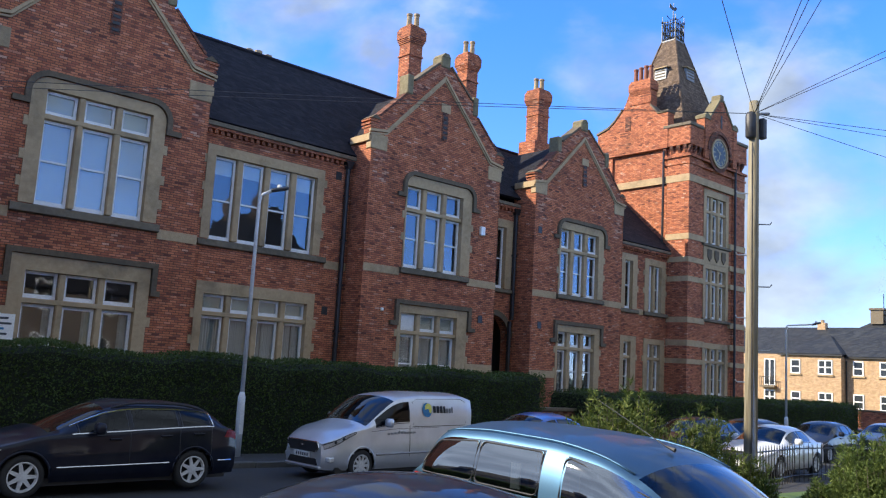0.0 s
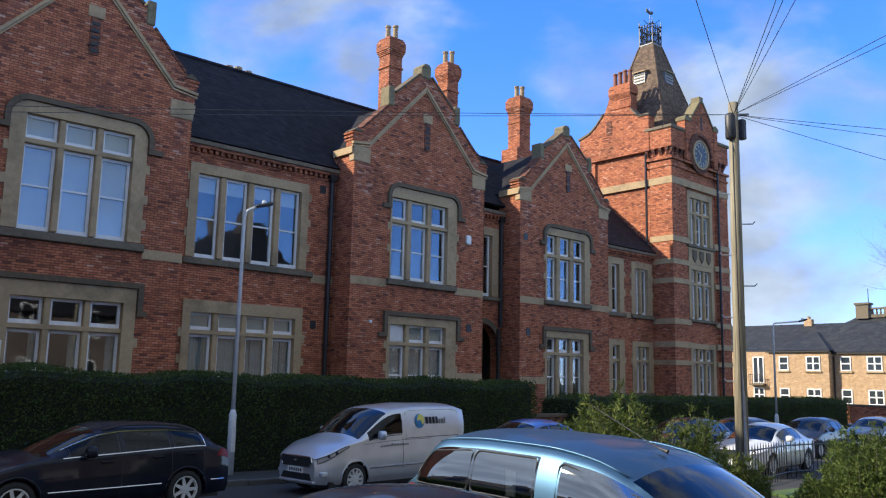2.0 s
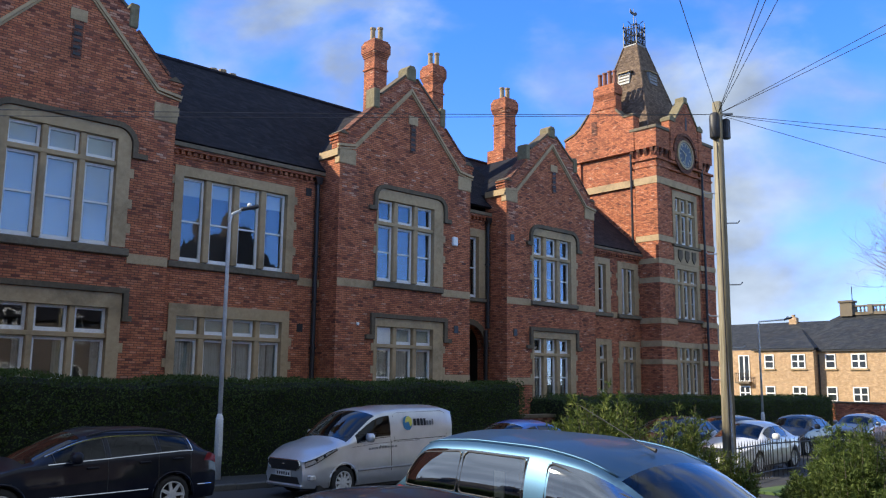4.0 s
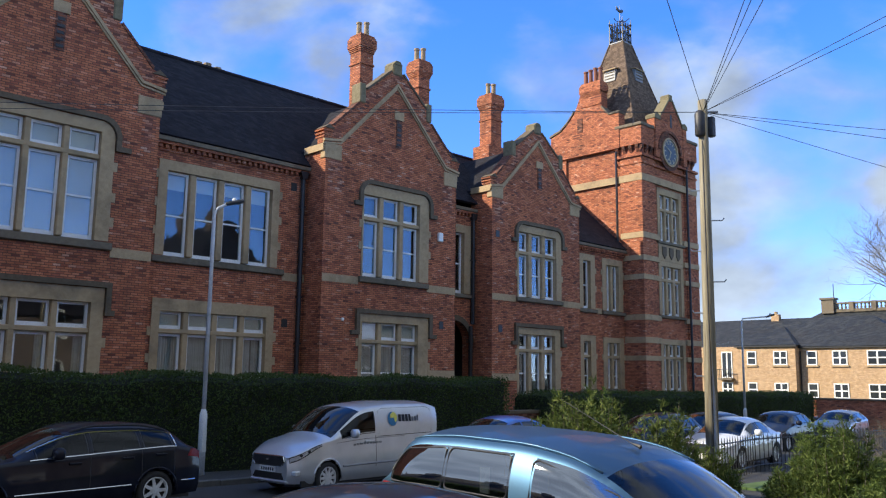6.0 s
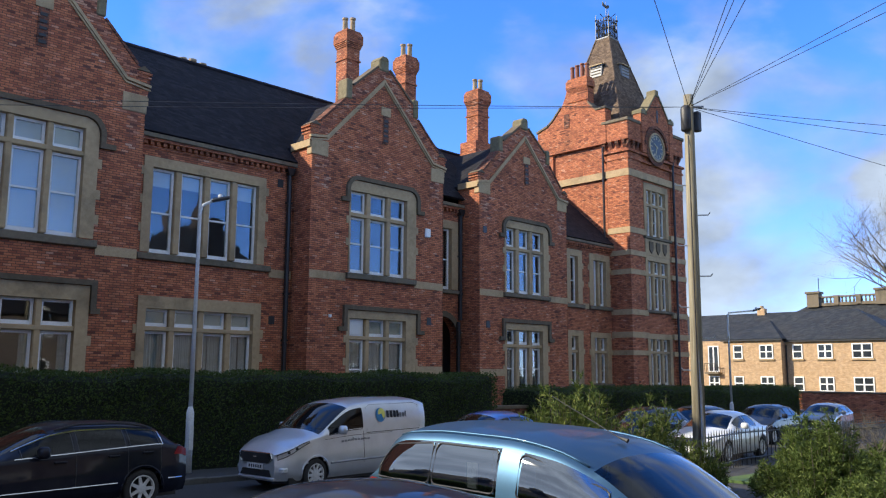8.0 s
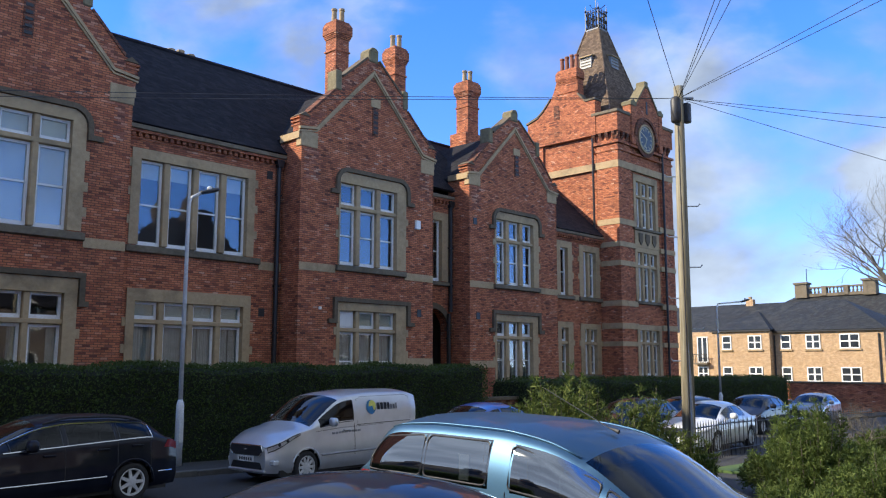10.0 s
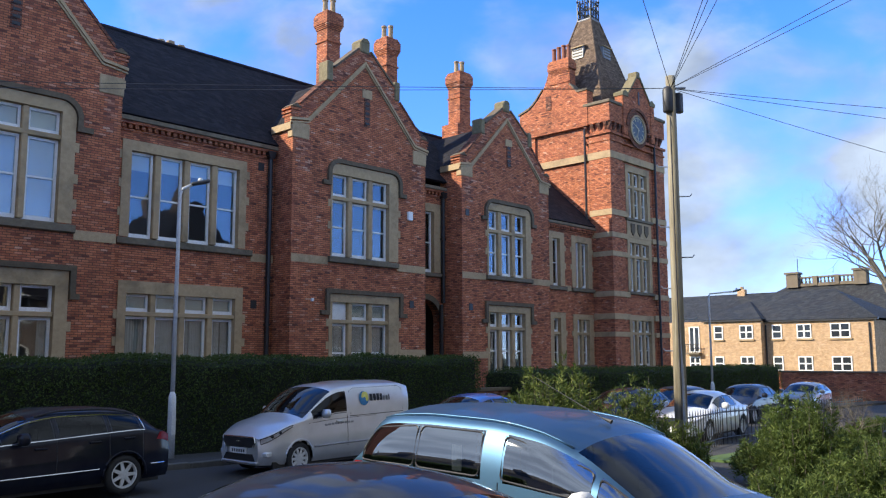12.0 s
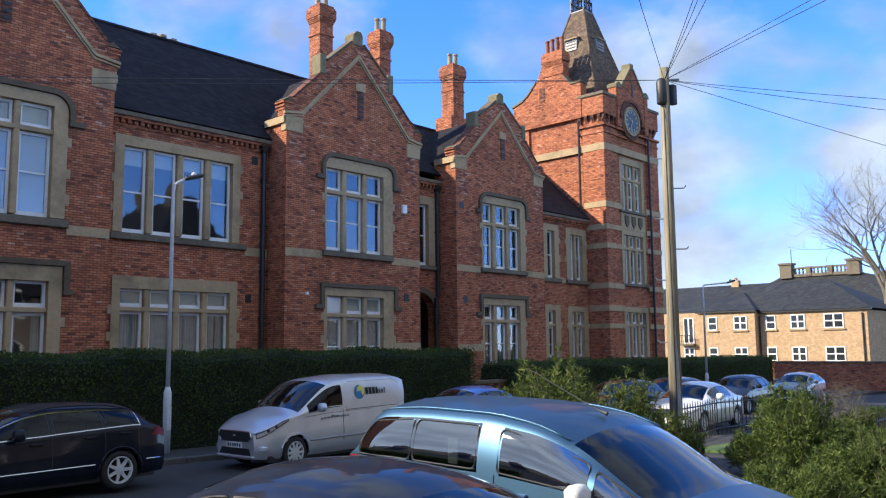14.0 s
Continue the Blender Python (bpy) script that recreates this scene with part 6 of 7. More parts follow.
# cars further along the street
SMALL = dict(top=[(0, 0.66), (0.15, 0.80), (0.9, 0.98), (1.05, 1.03), (1.70, 1.36), (2.1, 1.45), (2.9, 1.46), (3.5, 1.40), (3.85, 1.15), (4.0, 0.95)],
             belt=[(0, 0.6), (1.1, 0.92), (2.5, 0.97), (4.0, 0.98)], roof=[(0, 0.55), (1.0, 0.7), (1.6, 0.6), (3.4, 0.55), (4.0, 0.6)],
             plan=[(0, 0.62), (0.25, 0.78), (0.6, 0.86), (3.6, 0.86), (4.0, 0.74)])
SALOON = dict(top=[(0, 0.66), (0.15, 0.76), (1.1, 0.95), (1.25, 0.98), (1.95, 1.33), (2.4, 1.41), (3.0, 1.40), (3.45, 1.27), (3.95, 1.0), (4.4, 0.96), (4.5, 0.86)],
              belt=[(0, 0.6), (1.2, 0.88), (2.5, 0.92), (4.5, 0.90)], roof=[(0, 0.55), (1.1, 0.7), (1.8, 0.58), (3.2, 0.54), (3.9, 0.66), (4.5, 0.6)],
              plan=[(0, 0.6), (0.25, 0.78), (0.7, 0.87), (3.9, 0.87), (4.3, 0.8), (4.5, 0.68)])
G = "cars parked along the street"


def street_car(name, label, x, y, paint_, kind, turn=STREET, scale=1.0, dz=0.0, group=G):
    if kind == "saloon":
        ob, sh = car(name, label, "car", parked(x, y, turn, dz), paint_, 4.5, **SALOON, wheels=(0.9, 3.55), r=0.31, sides=((1.65, 2.4), (2.48, 3.15)), screen=(1.2, 1.98), rear=(3.1, 3.9), group=group)
    else:
        ob, sh = car(name, label, "car", parked(x, y, turn, dz), paint_, 4.0, **SMALL, wheels=(0.8, 3.25), r=0.30, sides=((1.45, 2.2), (2.28, 2.95), (3.02, 3.3)), screen=(1.02, 1.75), rear=(3.4, 3.85), group=group)
    front_kit(ob, sh, 0.66, 0.60, 0.4, 0.11 if kind == "mini" else None)
    rear_kit(ob, sh, 4.5 if kind == "saloon" else 4.0, 0.7, 0.9)


street_car("saloon_car", "mid blue saloon car parked behind the van", 13.1, 15.3, P_MIDBLUE, "saloon")
street_car("small_hatchback", "dark small hatchback parked by the hedge", 20.45, 15.1, P_NAVY, "hatch")
street_car("family_car", "dark blue family car parked along the hedge", 24.5, 15.5, P_NAVY, "hatch")
street_car("compact_car", "dark compact car with round headlamps by the hedge", 30.5, 15.6, P_NAVY, "mini")
street_car("silver_hatchback", "silver hatchback parked before the brick wall", 38.6, 16.2, P_GREY, "hatch")
street_car("white_saloon", "white saloon car parked behind the iron railings", 21.1, 12.95, P_WHITE, "saloon", 4)


# ---- ground, road, pavements ----
def sheet(xs, ys, lift, mat_, name, label="", kind="structure", thick=0.0):
    bm = bmesh.new()
    g = [[bm.verts.new((x, y, ground_z(x, y) + lift)) for y in ys] for x in xs]
    for i in range(len(xs) - 1):
        for j in range(len(ys) - 1):
            bm.faces.new((g[i][j], g[i + 1][j], g[i + 1][j + 1], g[i][j + 1]))
    if thick:
        r = bmesh.ops.extrude_face_region(bm, geom=bm.faces[:])
        for v in r["geom"]:
            if isinstance(v, bmesh.types.BMVert):
                v.co.z -= thick
        bmesh.ops.recalc_face_normals(bm, faces=bm.faces)
    ob = new(name, mesh_of(name, bm, mat_))
    return tagged(ob, label, "ground", "", kind)


XS = [-40, -20, -10, 0, 6, 10, 20, 30, 45, 60, 75]
sheet([-900, -200] + XS + [200, 900, 2500], [-900, -200, -60, -10, 0, 6, 12, 14, 18, 30, 60, 200, 900], -0.10, M_GROUND, "ground", "turf and soil stretching to the distance")
sheet(XS, [-14, -10, 0, 4, 8.4, 12, 14, 16.9], 0.0, M_ASPHALT, "road", "dark worn asphalt street")
sheet(XS, [17.05, 17.6, 18.55], 0.10, M_PAVING, "pavement", "dark tarmac pavement beside the hedge", thick=0.3)
for k in range(60):
    x = -10 + k * 0.92
    part("kerb", box(x, 16.88, ground_z(x, 17) - 0.2, x + 0.91, 17.05, ground_z(x, 17) + 0.11, bevel=0.015), M_KERB, bpy.data.objects["pavement"])
sheet([17.6, 20, 30, 45, 60, 75], [-30, -10, 0, 6, 10.3], 0.06, M_GRASS, "lawn", "green garden lawn", thick=0.3)


# ---- greenery ----
def leaves(name, spots, mat_, size, owner=None, label="", rng=None, blade=1.0, kind="stuff", narrow=1.0):
    """Many small two-sided leaves at the places and outward directions given, in one mesh."""
    rng = rng or np.random.default_rng(3)
    P = np.array([s[0] for s in spots], float)
    D = np.array([s[1] for s in spots], float)
    n = len(P)
    D = D + rng.normal(0, 0.55, (n, 3))
    D /= np.linalg.norm(D, axis=1, keepdims=True) + 1e-9
    R = np.cross(D, rng.normal(0, 1, (n, 3)))
    R /= np.linalg.norm(R, axis=1, keepdims=True) + 1e-9
    U = np.cross(R, D)
    sz = size * rng.uniform(0.6, 1.35, (n, 1))
    L = (U * 0.5 + D * 0.8)
    tip, base = P + L * sz * blade, P - L * sz * 0.2
    V = np.stack([base, P + R * sz * 0.34 * narrow + L * sz * 0.25, tip, P - R * sz * 0.34 * narrow + L * sz * 0.25], 1).reshape(-1, 3)
    me = bpy.data.meshes.new(name)
    me.from_pydata(V.tolist(), [], (np.arange(n * 4).reshape(-1, 4)).tolist())
    me.materials.append(mat_)
    ob = part(name, me, mat_, owner, label)
    return tagged(ob, kind=kind)


def hedge(x0, x1, y0, y1, h0, h1, count, label, seed):
    """A clipped hedge: a solid core, near-black for the shade inside, under a coat of small leaves, slightly uneven."""
    rng = np.random.default_rng(seed)
    base = thing("hedge", ((x0 + x1) / 2, (y0 + y1) / 2, ground_z((x0 + x1) / 2, y0)), label, "hedge")
    bm = bmesh.new()
    n = max(6, int((x1 - x0) / 0.5))
    prev = None
    yc = (y0 + y1) / 2

    def height(x):
        return h0 + (h1 - h0) * (x - x0) / (x1 - x0) + 0.05 * math.sin(x * 1.7) + 0.03 * math.sin(x * 4.1 + 1)
    for k in range(n + 1):
        x = x0 + 0.12 + (x1 - x0 - 0.24) * k / n
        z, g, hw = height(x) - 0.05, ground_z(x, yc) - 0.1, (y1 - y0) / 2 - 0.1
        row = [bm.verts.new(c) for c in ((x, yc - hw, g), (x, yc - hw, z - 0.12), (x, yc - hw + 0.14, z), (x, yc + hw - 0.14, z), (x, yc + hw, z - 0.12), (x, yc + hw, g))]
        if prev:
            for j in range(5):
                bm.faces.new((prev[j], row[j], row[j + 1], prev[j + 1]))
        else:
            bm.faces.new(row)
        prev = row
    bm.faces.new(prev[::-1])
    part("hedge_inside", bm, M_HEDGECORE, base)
    spots = []
    front, topn = int(count * 0.6), int(count * 0.3)
    X = rng.uniform(x0, x1, count)
    for i in range(count):
        x = X[i]
        h, g = height(x), ground_z(x, yc)
        lump = 0.07 * noise.noise((x * 1.3, 0.4, i * 0.0))
        if i < front:
            z = g + (h - g) * rng.uniform(0, 1) ** 0.8
            bulge = 0.05 * noise.noise((x * 1.1, z * 1.4, seed))
            back = 0.16 * max(0, (z - (h - 0.22)) / 0.22) ** 2
            spots.append(((x, y0 + bulge + back + rng.uniform(-0.02, 0.08), z), (0, -1, 0.25)))
        elif i < front + topn:
            spots.append(((x, rng.uniform(y0 + 0.08, y1 - 0.08), h + lump + rng.uniform(-0.08, 0.05)), (0, -0.2, 1)))
        else:
            e = x0 if rng.uniform() < 0.5 else x1
            spots.append(((e + rng.uniform(-0.06, 0.06), rng.uniform(y0, y1), g + (h - g) * rng.uniform()), (1 if e == x1 else -1, -0.3, 0.2)))
    leaves("leaf_coat", spots, M_HEDGE, 0.052, base, rng=rng)


hedge(-14, 19.6, 18.7, 20.3, 2.17, 2.05, 90000, "tall clipped dark green hedge along the pavement", 5)
hedge(21.9, 44.6, 18.9, 20.6, 1.60, 1.50, 45000, "clipped dark green hedge before the tower", 6)


def spray_shrub(name, label, cx, cy, rx, ry, h, stems, mat_, seed, leaf=0.05, per=26, droop=0.3, stray=3, lean=(0, 0)):
    """A loose shrub: stems fan out from the base and each carries feathery sprays of small leaves."""
    rng = np.random.default_rng(seed)
    g = ground_z(cx, cy) + 0.05
    base = thing(name, (cx, cy, g), label, "shrub")
    bm = bmesh.new()
    spots = []
    for k in range(stems):
        a = rng.uniform(0, 2 * math.pi)
        rr = math.sqrt(rng.uniform(0.0, 1))
        top_ = h * (1 - 0.45 * rr * rr) * rng.uniform(0.62, 1.0) * (1.12 if k < stray else 1)
        end = np.array([cx + rx * rr * math.cos(a) + lean[0] * top_, cy + ry * rr * math.sin(a) + lean[1] * top_, g + top_])
        root = np.array([cx + 0.25 * rx * rr * math.cos(a), cy + 0.25 * ry * rr * math.sin(a), g])
        mid = (root + end) / 2 + np.array([rx * rr * 0.18 * math.cos(a), ry * rr * 0.18 * math.sin(a), 0.0])
        pts = [root, mid, end]
        if k % 3 == 0:
            tube([tuple(p) for p in pts], [0.016, 0.010, 0.004], 4, bm, False)
        for j in range(per):
            f = rng.uniform(0.25, 1.0) ** 0.7
            p = (1 - f) ** 2 * root + 2 * f * (1 - f) * mid + f * f * end
            d = (end - mid) * f + (mid - root) * (1 - f)
            d = d / (np.linalg.norm(d) + 1e-9)
            off = rng.normal(0, 1, 3)
            off -= d * off.dot(d)
            off /= np.linalg.norm(off) + 1e-9
            reach = (0.04 + 0.20 * (1 - f)) * rng.uniform(0.3, 1.4)
            twig = d * 0.8 + off
            m = 4
            for q in range(m):
                spots.append((p + twig * reach * (q + 1) / m - np.array([0, 0, droop * reach * ((q + 1) / m) ** 2]), twig * 0.9 + d * 0.5))
    tagged(part("twig_mass", bm, M_TWIG, base), kind="stuff")
    leaves("foliage", spots, mat_, leaf, base, rng=rng, blade=1.9, narrow=0.55)


spray_shrub("conifer_shrub", "feathery yellow-green conifer shrub in the sun", 9.2, 8.25, 1.15, 0.95, 2.25, 190, M_CONIFER, 11, 0.042, 46)
spray_shrub("conifer_shrub", "loose yellow-green conifer shrub with a leaning shoot", 10.5, 7.95, 0.62, 0.6, 2.15, 85, M_CONIFER, 12, 0.042, 42, lean=(0.10, -0.06))
spray_shrub("conifer_shrub", "low sunlit conifer shrub beside the telegraph pole", 11.8, 7.6, 0.36, 0.4, 1.35, 50, M_CONIFER, 13, 0.042, 40)
spray_shrub("garden_bush", "broad green garden bush with fine twigs", 12.2, 5.95, 0.85, 0.85, 1.85, 190, M_BUSH, 14, 0.034, 52)
spray_shrub("garden_bush", "sunlit green bush at the garden edge", 11.4, 4.5, 1.2, 1.0, 1.25, 190, M_BUSH, 15, 0.034, 52)
spray_shrub("garden_bush", "low leafy bush with yellowish tips", 9.3, 5.0, 1.0, 0.9, 0.95, 150, M_BUSH, 16, 0.034, 46)
spray_shrub("garden_bush", "green bush growing by the garden path", 13.0, 3.4, 1.3, 0.9, 1.2, 170, M_CONIFER, 17, 0.036, 46)
spray_shrub("garden_bush", "small green bush beside the iron railings", 14.9, 7.5, 0.8, 0.7, 0.8, 120, M_BUSH, 19, 0.036, 40)
spray_shrub("garden_bush", "clipped bright green garden bush", 21.5, 7.6, 2.4, 0.9, 0.95, 190, M_BUSH, 18, 0.04, 40)


# ---- trees in winter ----
def bare_tree(name, label, x, y, h, seed, spread=0.55):
    rng = random.Random(seed)
    g = ground_z(x, y) - 0.1
    base = thing(name, (x, y, g), label, "tree")
    trunk, limbs = bmesh.new(), bmesh.new()

    def grow(bm, p, d, length, r, depth):
        pts, rad = [p], [r]
        n = 4
        for k in range(n):
            d = (d + Vector((rng.gauss(0, 0.16), rng.gauss(0, 0.16), rng.gauss(0.06, 0.08)))).normalized()
            pts.append(pts[-1] + d * length / n)
            rad.append(r * (1 - 0.55 * (k + 1) / n))
        tube([tuple(q) for q in pts], rad, 6 if depth < 2 else 4 if depth < 3 else 3, bm, False)
        if depth >= 5:
            return
        kids = (6, 5, 5, 5, 4)[depth]
        for k in range(kids):
            f = rng.uniform(0.4, 1.0) if depth else rng.uniform(0.55, 1.0)
            i = min(n - 1, int(f * n))
            q = pts[i].lerp(pts[i + 1], f * n - i)
            side = Vector((rng.gauss(0, 1), rng.gauss(0, 1), rng.gauss(0.25, 0.5))).normalized()
            nd = (d * 0.75 + side * spread * 1.5).normalized()
            grow(limbs, q, nd, length * rng.uniform(0.5, 0.74), rad[i] * 0.55, depth + 1)

    grow(trunk, Vector((x, y, g)), Vector((0.02, 0.03, 1)), h * 0.42, 0.02 * h, 0)
    part("trunk", trunk, M_TWIG, base, "", True)
    part("crown", limbs, M_TWIG, base, "bare winter branches and twigs")


bare_tree("bare_tree", "tall leafless tree beside the flats", 87.5, 23.7, 27.0, 4)
bare_tree("bare_sapling", "small bare garden sapling", 20.5, 7.6, 2.4, 9, 0.8)


# ---- street furniture ----
def street_lamp(x, y, h, arm, turn, label):
    g = ground_z(x, y) + (0.1 if y > 17 else 0)
    lamp = thing("street_lamp", (x, y, g), label, "street lamp", "street lamps")
    d = Vector((math.cos(turn), math.sin(turn), 0))
    part("base_post", tube([(x, y, g), (x, y, g + 1.3), (x, y, g + 1.42)], [0.085, 0.085, 0.05], 12), M_POSTPAINT, lamp, "thicker painted lamp base", True)
    part("access_door", box(x - 0.05, y - 0.095, g + 0.5, x + 0.05, y - 0.07, g + 1.0), M_POSTPAINT, lamp)
    e = Vector((x, y, g + h))
    pts = [(x, y, g + 1.40), (x, y, g + h - 0.35)] + [tuple(e - Vector((0, 0, 0.35)) + Vector((0, 0, 0.30 * math.sin(a))) + d * 0.07 * (1 - math.cos(a))) for a in (math.pi / 2 * k / 5 for k in range(1, 6))] + [tuple(e + d * arm * 0.7 + Vector((0, 0, 0.08)))]
    part("column", tube(pts, [0.05, 0.04] + [0.035] * 6, 10), M_POSTPAINT, lamp, "pale grey steel column", True)
    tip = e + d * arm * 0.7 + Vector((0, 0, 0.08))
    bm = box(-0.06, -0.09, -0.04, 0.38, 0.09, 0.04, bevel=0.03)
    for v in bm.verts:
        if v.co.x > 0.3:
            v.co.y *= 0.75
    bmesh.ops.transform(bm, matrix=Matrix.Translation(tip) @ Matrix.Rotation(turn, 4, "Z") @ Matrix.Rotation(radians(-16), 4, "Y"), verts=bm.verts)
    head = part("lantern", bm, M_DARKMETAL, lamp, "flat dark lantern head")
    bm = bmesh.new()
    bmesh.ops.create_uvsphere(bm, u_segments=10, v_segments=6, radius=0.06)
    bmesh.ops.transform(bm, matrix=Matrix.Translation(tip + d * 0.15 + Vector((0, 0, 0.1))), verts=bm.verts)
    part("light_sensor", bm, M_CARD, head)


street_lamp(8.57, 18.05, 6.0, 0.42, radians(-18), "slim grey street lamp on the pavement before the hedge")
street_lamp(34.3, 17.9, 5.35, 1.9, radians(-30), "slim grey street lamp further along the hedge")
sign = thing("parking_sign", (3.30, 17.6, ground_z(3, 17.6)), "small white parking sign on a thin post", "road sign")
part("post", tube([(3.30, 17.6, ground_z(4.5, 17.6)), (3.30, 17.6, 2.68)], 0.03, 8), M_STEEL, sign)
part("plate", box(3.04, 17.55, 2.20, 3.56, 17.57, 2.66), M_CARD, sign, "white sign plate")
for k, (w, c_) in enumerate(((0.36, M_INK), (0.42, M_INK), (0.30, M_LOGOBLUE), (0.36, M_INK))):
    part("print_bar", box(3.09, 17.543, 2.56 - 0.095 * k, 3.09 + w, 17.549, 2.60 - 0.095 * k), c_, sign)

# telegraph pole with its cables
PX, PY, PT = 14.5, 9.03, 7.82
pole = thing("telegraph_pole", (PX, PY, ground_z(PX, PY)), "weathered wooden telegraph pole with junction box and cables", "utility pole")
part("post", tube([(PX - 0.06, PY + 0.03, ground_z(PX, PY) - 0.3), (PX - 0.03, PY + 0.015, 3.5), (PX, PY, PT)], [0.132, 0.115, 0.095], 14), M_WOODPOLE, pole, "grey-brown timber post", True)
toward = Vector((-0.85, -0.5, 0)).normalized()
side = Vector((0.62, -0.78, 0))
jc = Vector((PX, PY, PT - 0.52)) - side * 0.07 + toward * 0.10
bm = lathe([(0.08, -0.27), (0.105, -0.24), (0.105, 0.2), (0.075, 0.26), (0.03, 0.28)], tuple(jc), 14)
part("junction_box", bm, M_DARKMETAL, pole, "dark cable junction box", True)
bm = box(-0.07, -0.07, -0.26, 0.07, 0.07, 0.16, bevel=0.02)
bmesh.ops.transform(bm, matrix=Matrix.Translation(Vector((PX, PY, PT - 0.52)) + side * 0.155), verts=bm.verts)
part("terminal_block", bm, M_DARKMETAL, pole)
part("pole_bracket", tube([Vector((PX, PY, PT - 0.25)), Vector((PX, PY, PT - 0.25)) + side * 0.3], 0.025, 6), M_STEEL, pole)
for k in range(7):
    z = PT - 1.9 - 0.62 * k
    s = side if k % 2 else -side
    a = Vector((PX, PY, z))
    part("climbing_step", tube([a, a + s * 0.30, a + s * 0.34 + Vector((0, 0, 0.05))], 0.013, 5), M_STEEL, pole)
part("earth_cable", tube([(PX - 0.10 + toward.x * 0.07, PY + toward.y * 0.1, z) for z in (PT - 0.9, 5, 3, 0.2)], 0.014, 5), M_DARKMETAL, pole)
part("cable_guard", tube([(PX - 0.09, PY - 0.03 - 0.05, 0.0), (PX - 0.085, PY + 0.02 - 0.04, 3.0)], 0.05, 8), M_STEEL, pole)


def cable(end, sag, start=None, r=0.006):
    a, b = Vector(start or (PX, PY, PT - 0.25)), Vector(end)
    pts = []
    for k in range(25):
        f = k / 24
        p = a.lerp(b, f)
        p.z -= sag * 4 * f * (1 - f)
        pts.append(tuple(p))
    part("cable", tube(pts, r, 4, cap=False), M_DARKMETAL, pole, "overhead telephone cable")


for through_, reach, sag in (((9.52, 6.81, 7.2), 2.2, 0.015), ((10.11, 6.19, 7.2), 2.2, 0.01), ((10.16, 6.14, 7.2), 2.2, 0.02), ((10.25, 6.04, 7.2), 2.2, 0.01),
                              ((11.42, 4.82, 7.2), 2.2, 0.01), ((11.58, 4.66, 7.2), 2.2, 0.02), ((17.08, 6.0, 7.2), 3.5, 0.12), ((17.9, 6.18, 7.2), 3.5, 0.12),
                              ((18.46, 6.36, 6.6), 3.0, 0.08), ((4.35, 14.81, 6.8), 3.2, 0.25), ((7.29, 14.23, 7.25), 4.0, 0.3)):
    a_ = Vector((PX, PY, PT - 0.25))
    cable(a_ + (Vector(through_) - a_) * reach, sag)

# iron railings round the garden
rail = thing("iron_railings", (18, 10.2, ground_z(18, 10.2)), "black iron garden railings with pointed bars", "fence")


def railing(a, b, n, h=1.05):
    a, b = Vector(a), Vector(b)
    for z in (0.18, h - 0.16):
        p, q = a.copy(), b.copy()
        p.z, q.z = ground_z(a.x, a.y) + z, ground_z(b.x, b.y) + z
        part("rail", tube([p, q], 0.018, 4), M_IRON, rail)
    for k in range(n + 1):
        p = a.lerp(b, k / n)
        g = ground_z(p.x, p.y)
        part("bar", tube([(p.x, p.y, g), (p.x, p.y, g + h - 0.1), (p.x, p.y, g + h)], [0.014, 0.014, 0.002], 5), M_IRON, rail)


railing((16.2, 10.6, 0), (22.0, 11.75, 0), 24)
railing((22.0, 11.75, 0), (36.0, 12.3, 0), 46)
railing((17.5, 6.3, 0), (26.5, 7.2, 0), 44)

# brick boundary wall
bwall = thing("boundary_wall", (58, 19, ground_z(58, 18)), "old red brick boundary wall with flat coping", "wall")
part("wall", box(58, 11, -1.2, 58.3, 26, 0.92), M_BRICK, bwall)
part("coping", box(57.94, 10.95, 0.92, 58.36, 26.05, 1.04, bevel=0.02), M_SILL, bwall)
part("pier", box(57.9, 10.6, -1.2, 58.4, 11.0, 1.15), M_BRICK, bwall)
low = thing("front_garden_wall", (20.7, 18.9, 0), "low dark brick wall at the gap in the hedge", "wall")
part("wall", box(19.4, 19.4, -0.3, 22.2, 19.65, 0.95), M_BRICK_DARK, low)
part("coping", box(19.35, 19.34, 0.95, 22.25, 19.71, 1.05), M_SILL, low)

# ---- flats in the distance ----
flats = thing("apartment_building", (84, 34, -1), "two-storey buff brick flats with white windows and slate roof", "apartment building")
FX = 80.0


def flat_window(y, z0, z1, w, x, bars=2, rail_=True):
    win = part("window", ring_frame(y - w / 2, y + w / 2, z0, z1, 0.10, x - 0.07, x + 0.1, True), M_PVC, flats, "white plastic window")
    for k in range(1, bars):
        yy = y - w / 2 + w * k / bars
        part("glazing_bar", box(x - 0.06, yy - 0.07, z0 + 0.1, x + 0.05, yy + 0.07, z1 - 0.1), M_PVC, win)
    if rail_:
        zm = (z0 + z1) / 2
        part("glazing_bar", box(x - 0.055, y - w / 2 + 0.1, zm - 0.055, x + 0.05, y + w / 2 - 0.1, zm + 0.055), M_PVC, win)
    part("pane", box(x - 0.02, y - w / 2 + 0.05, z0 + 0.05, x + 0.0, y + w / 2 - 0.05, z1 - 0.05), M_DARKPANE, win)
    part("sill", box(x - 0.14, y - w / 2 - 0.12, z0 - 0.16, x + 0.05, y + w / 2 + 0.12, z0 - 0.01), M_STONE, win)


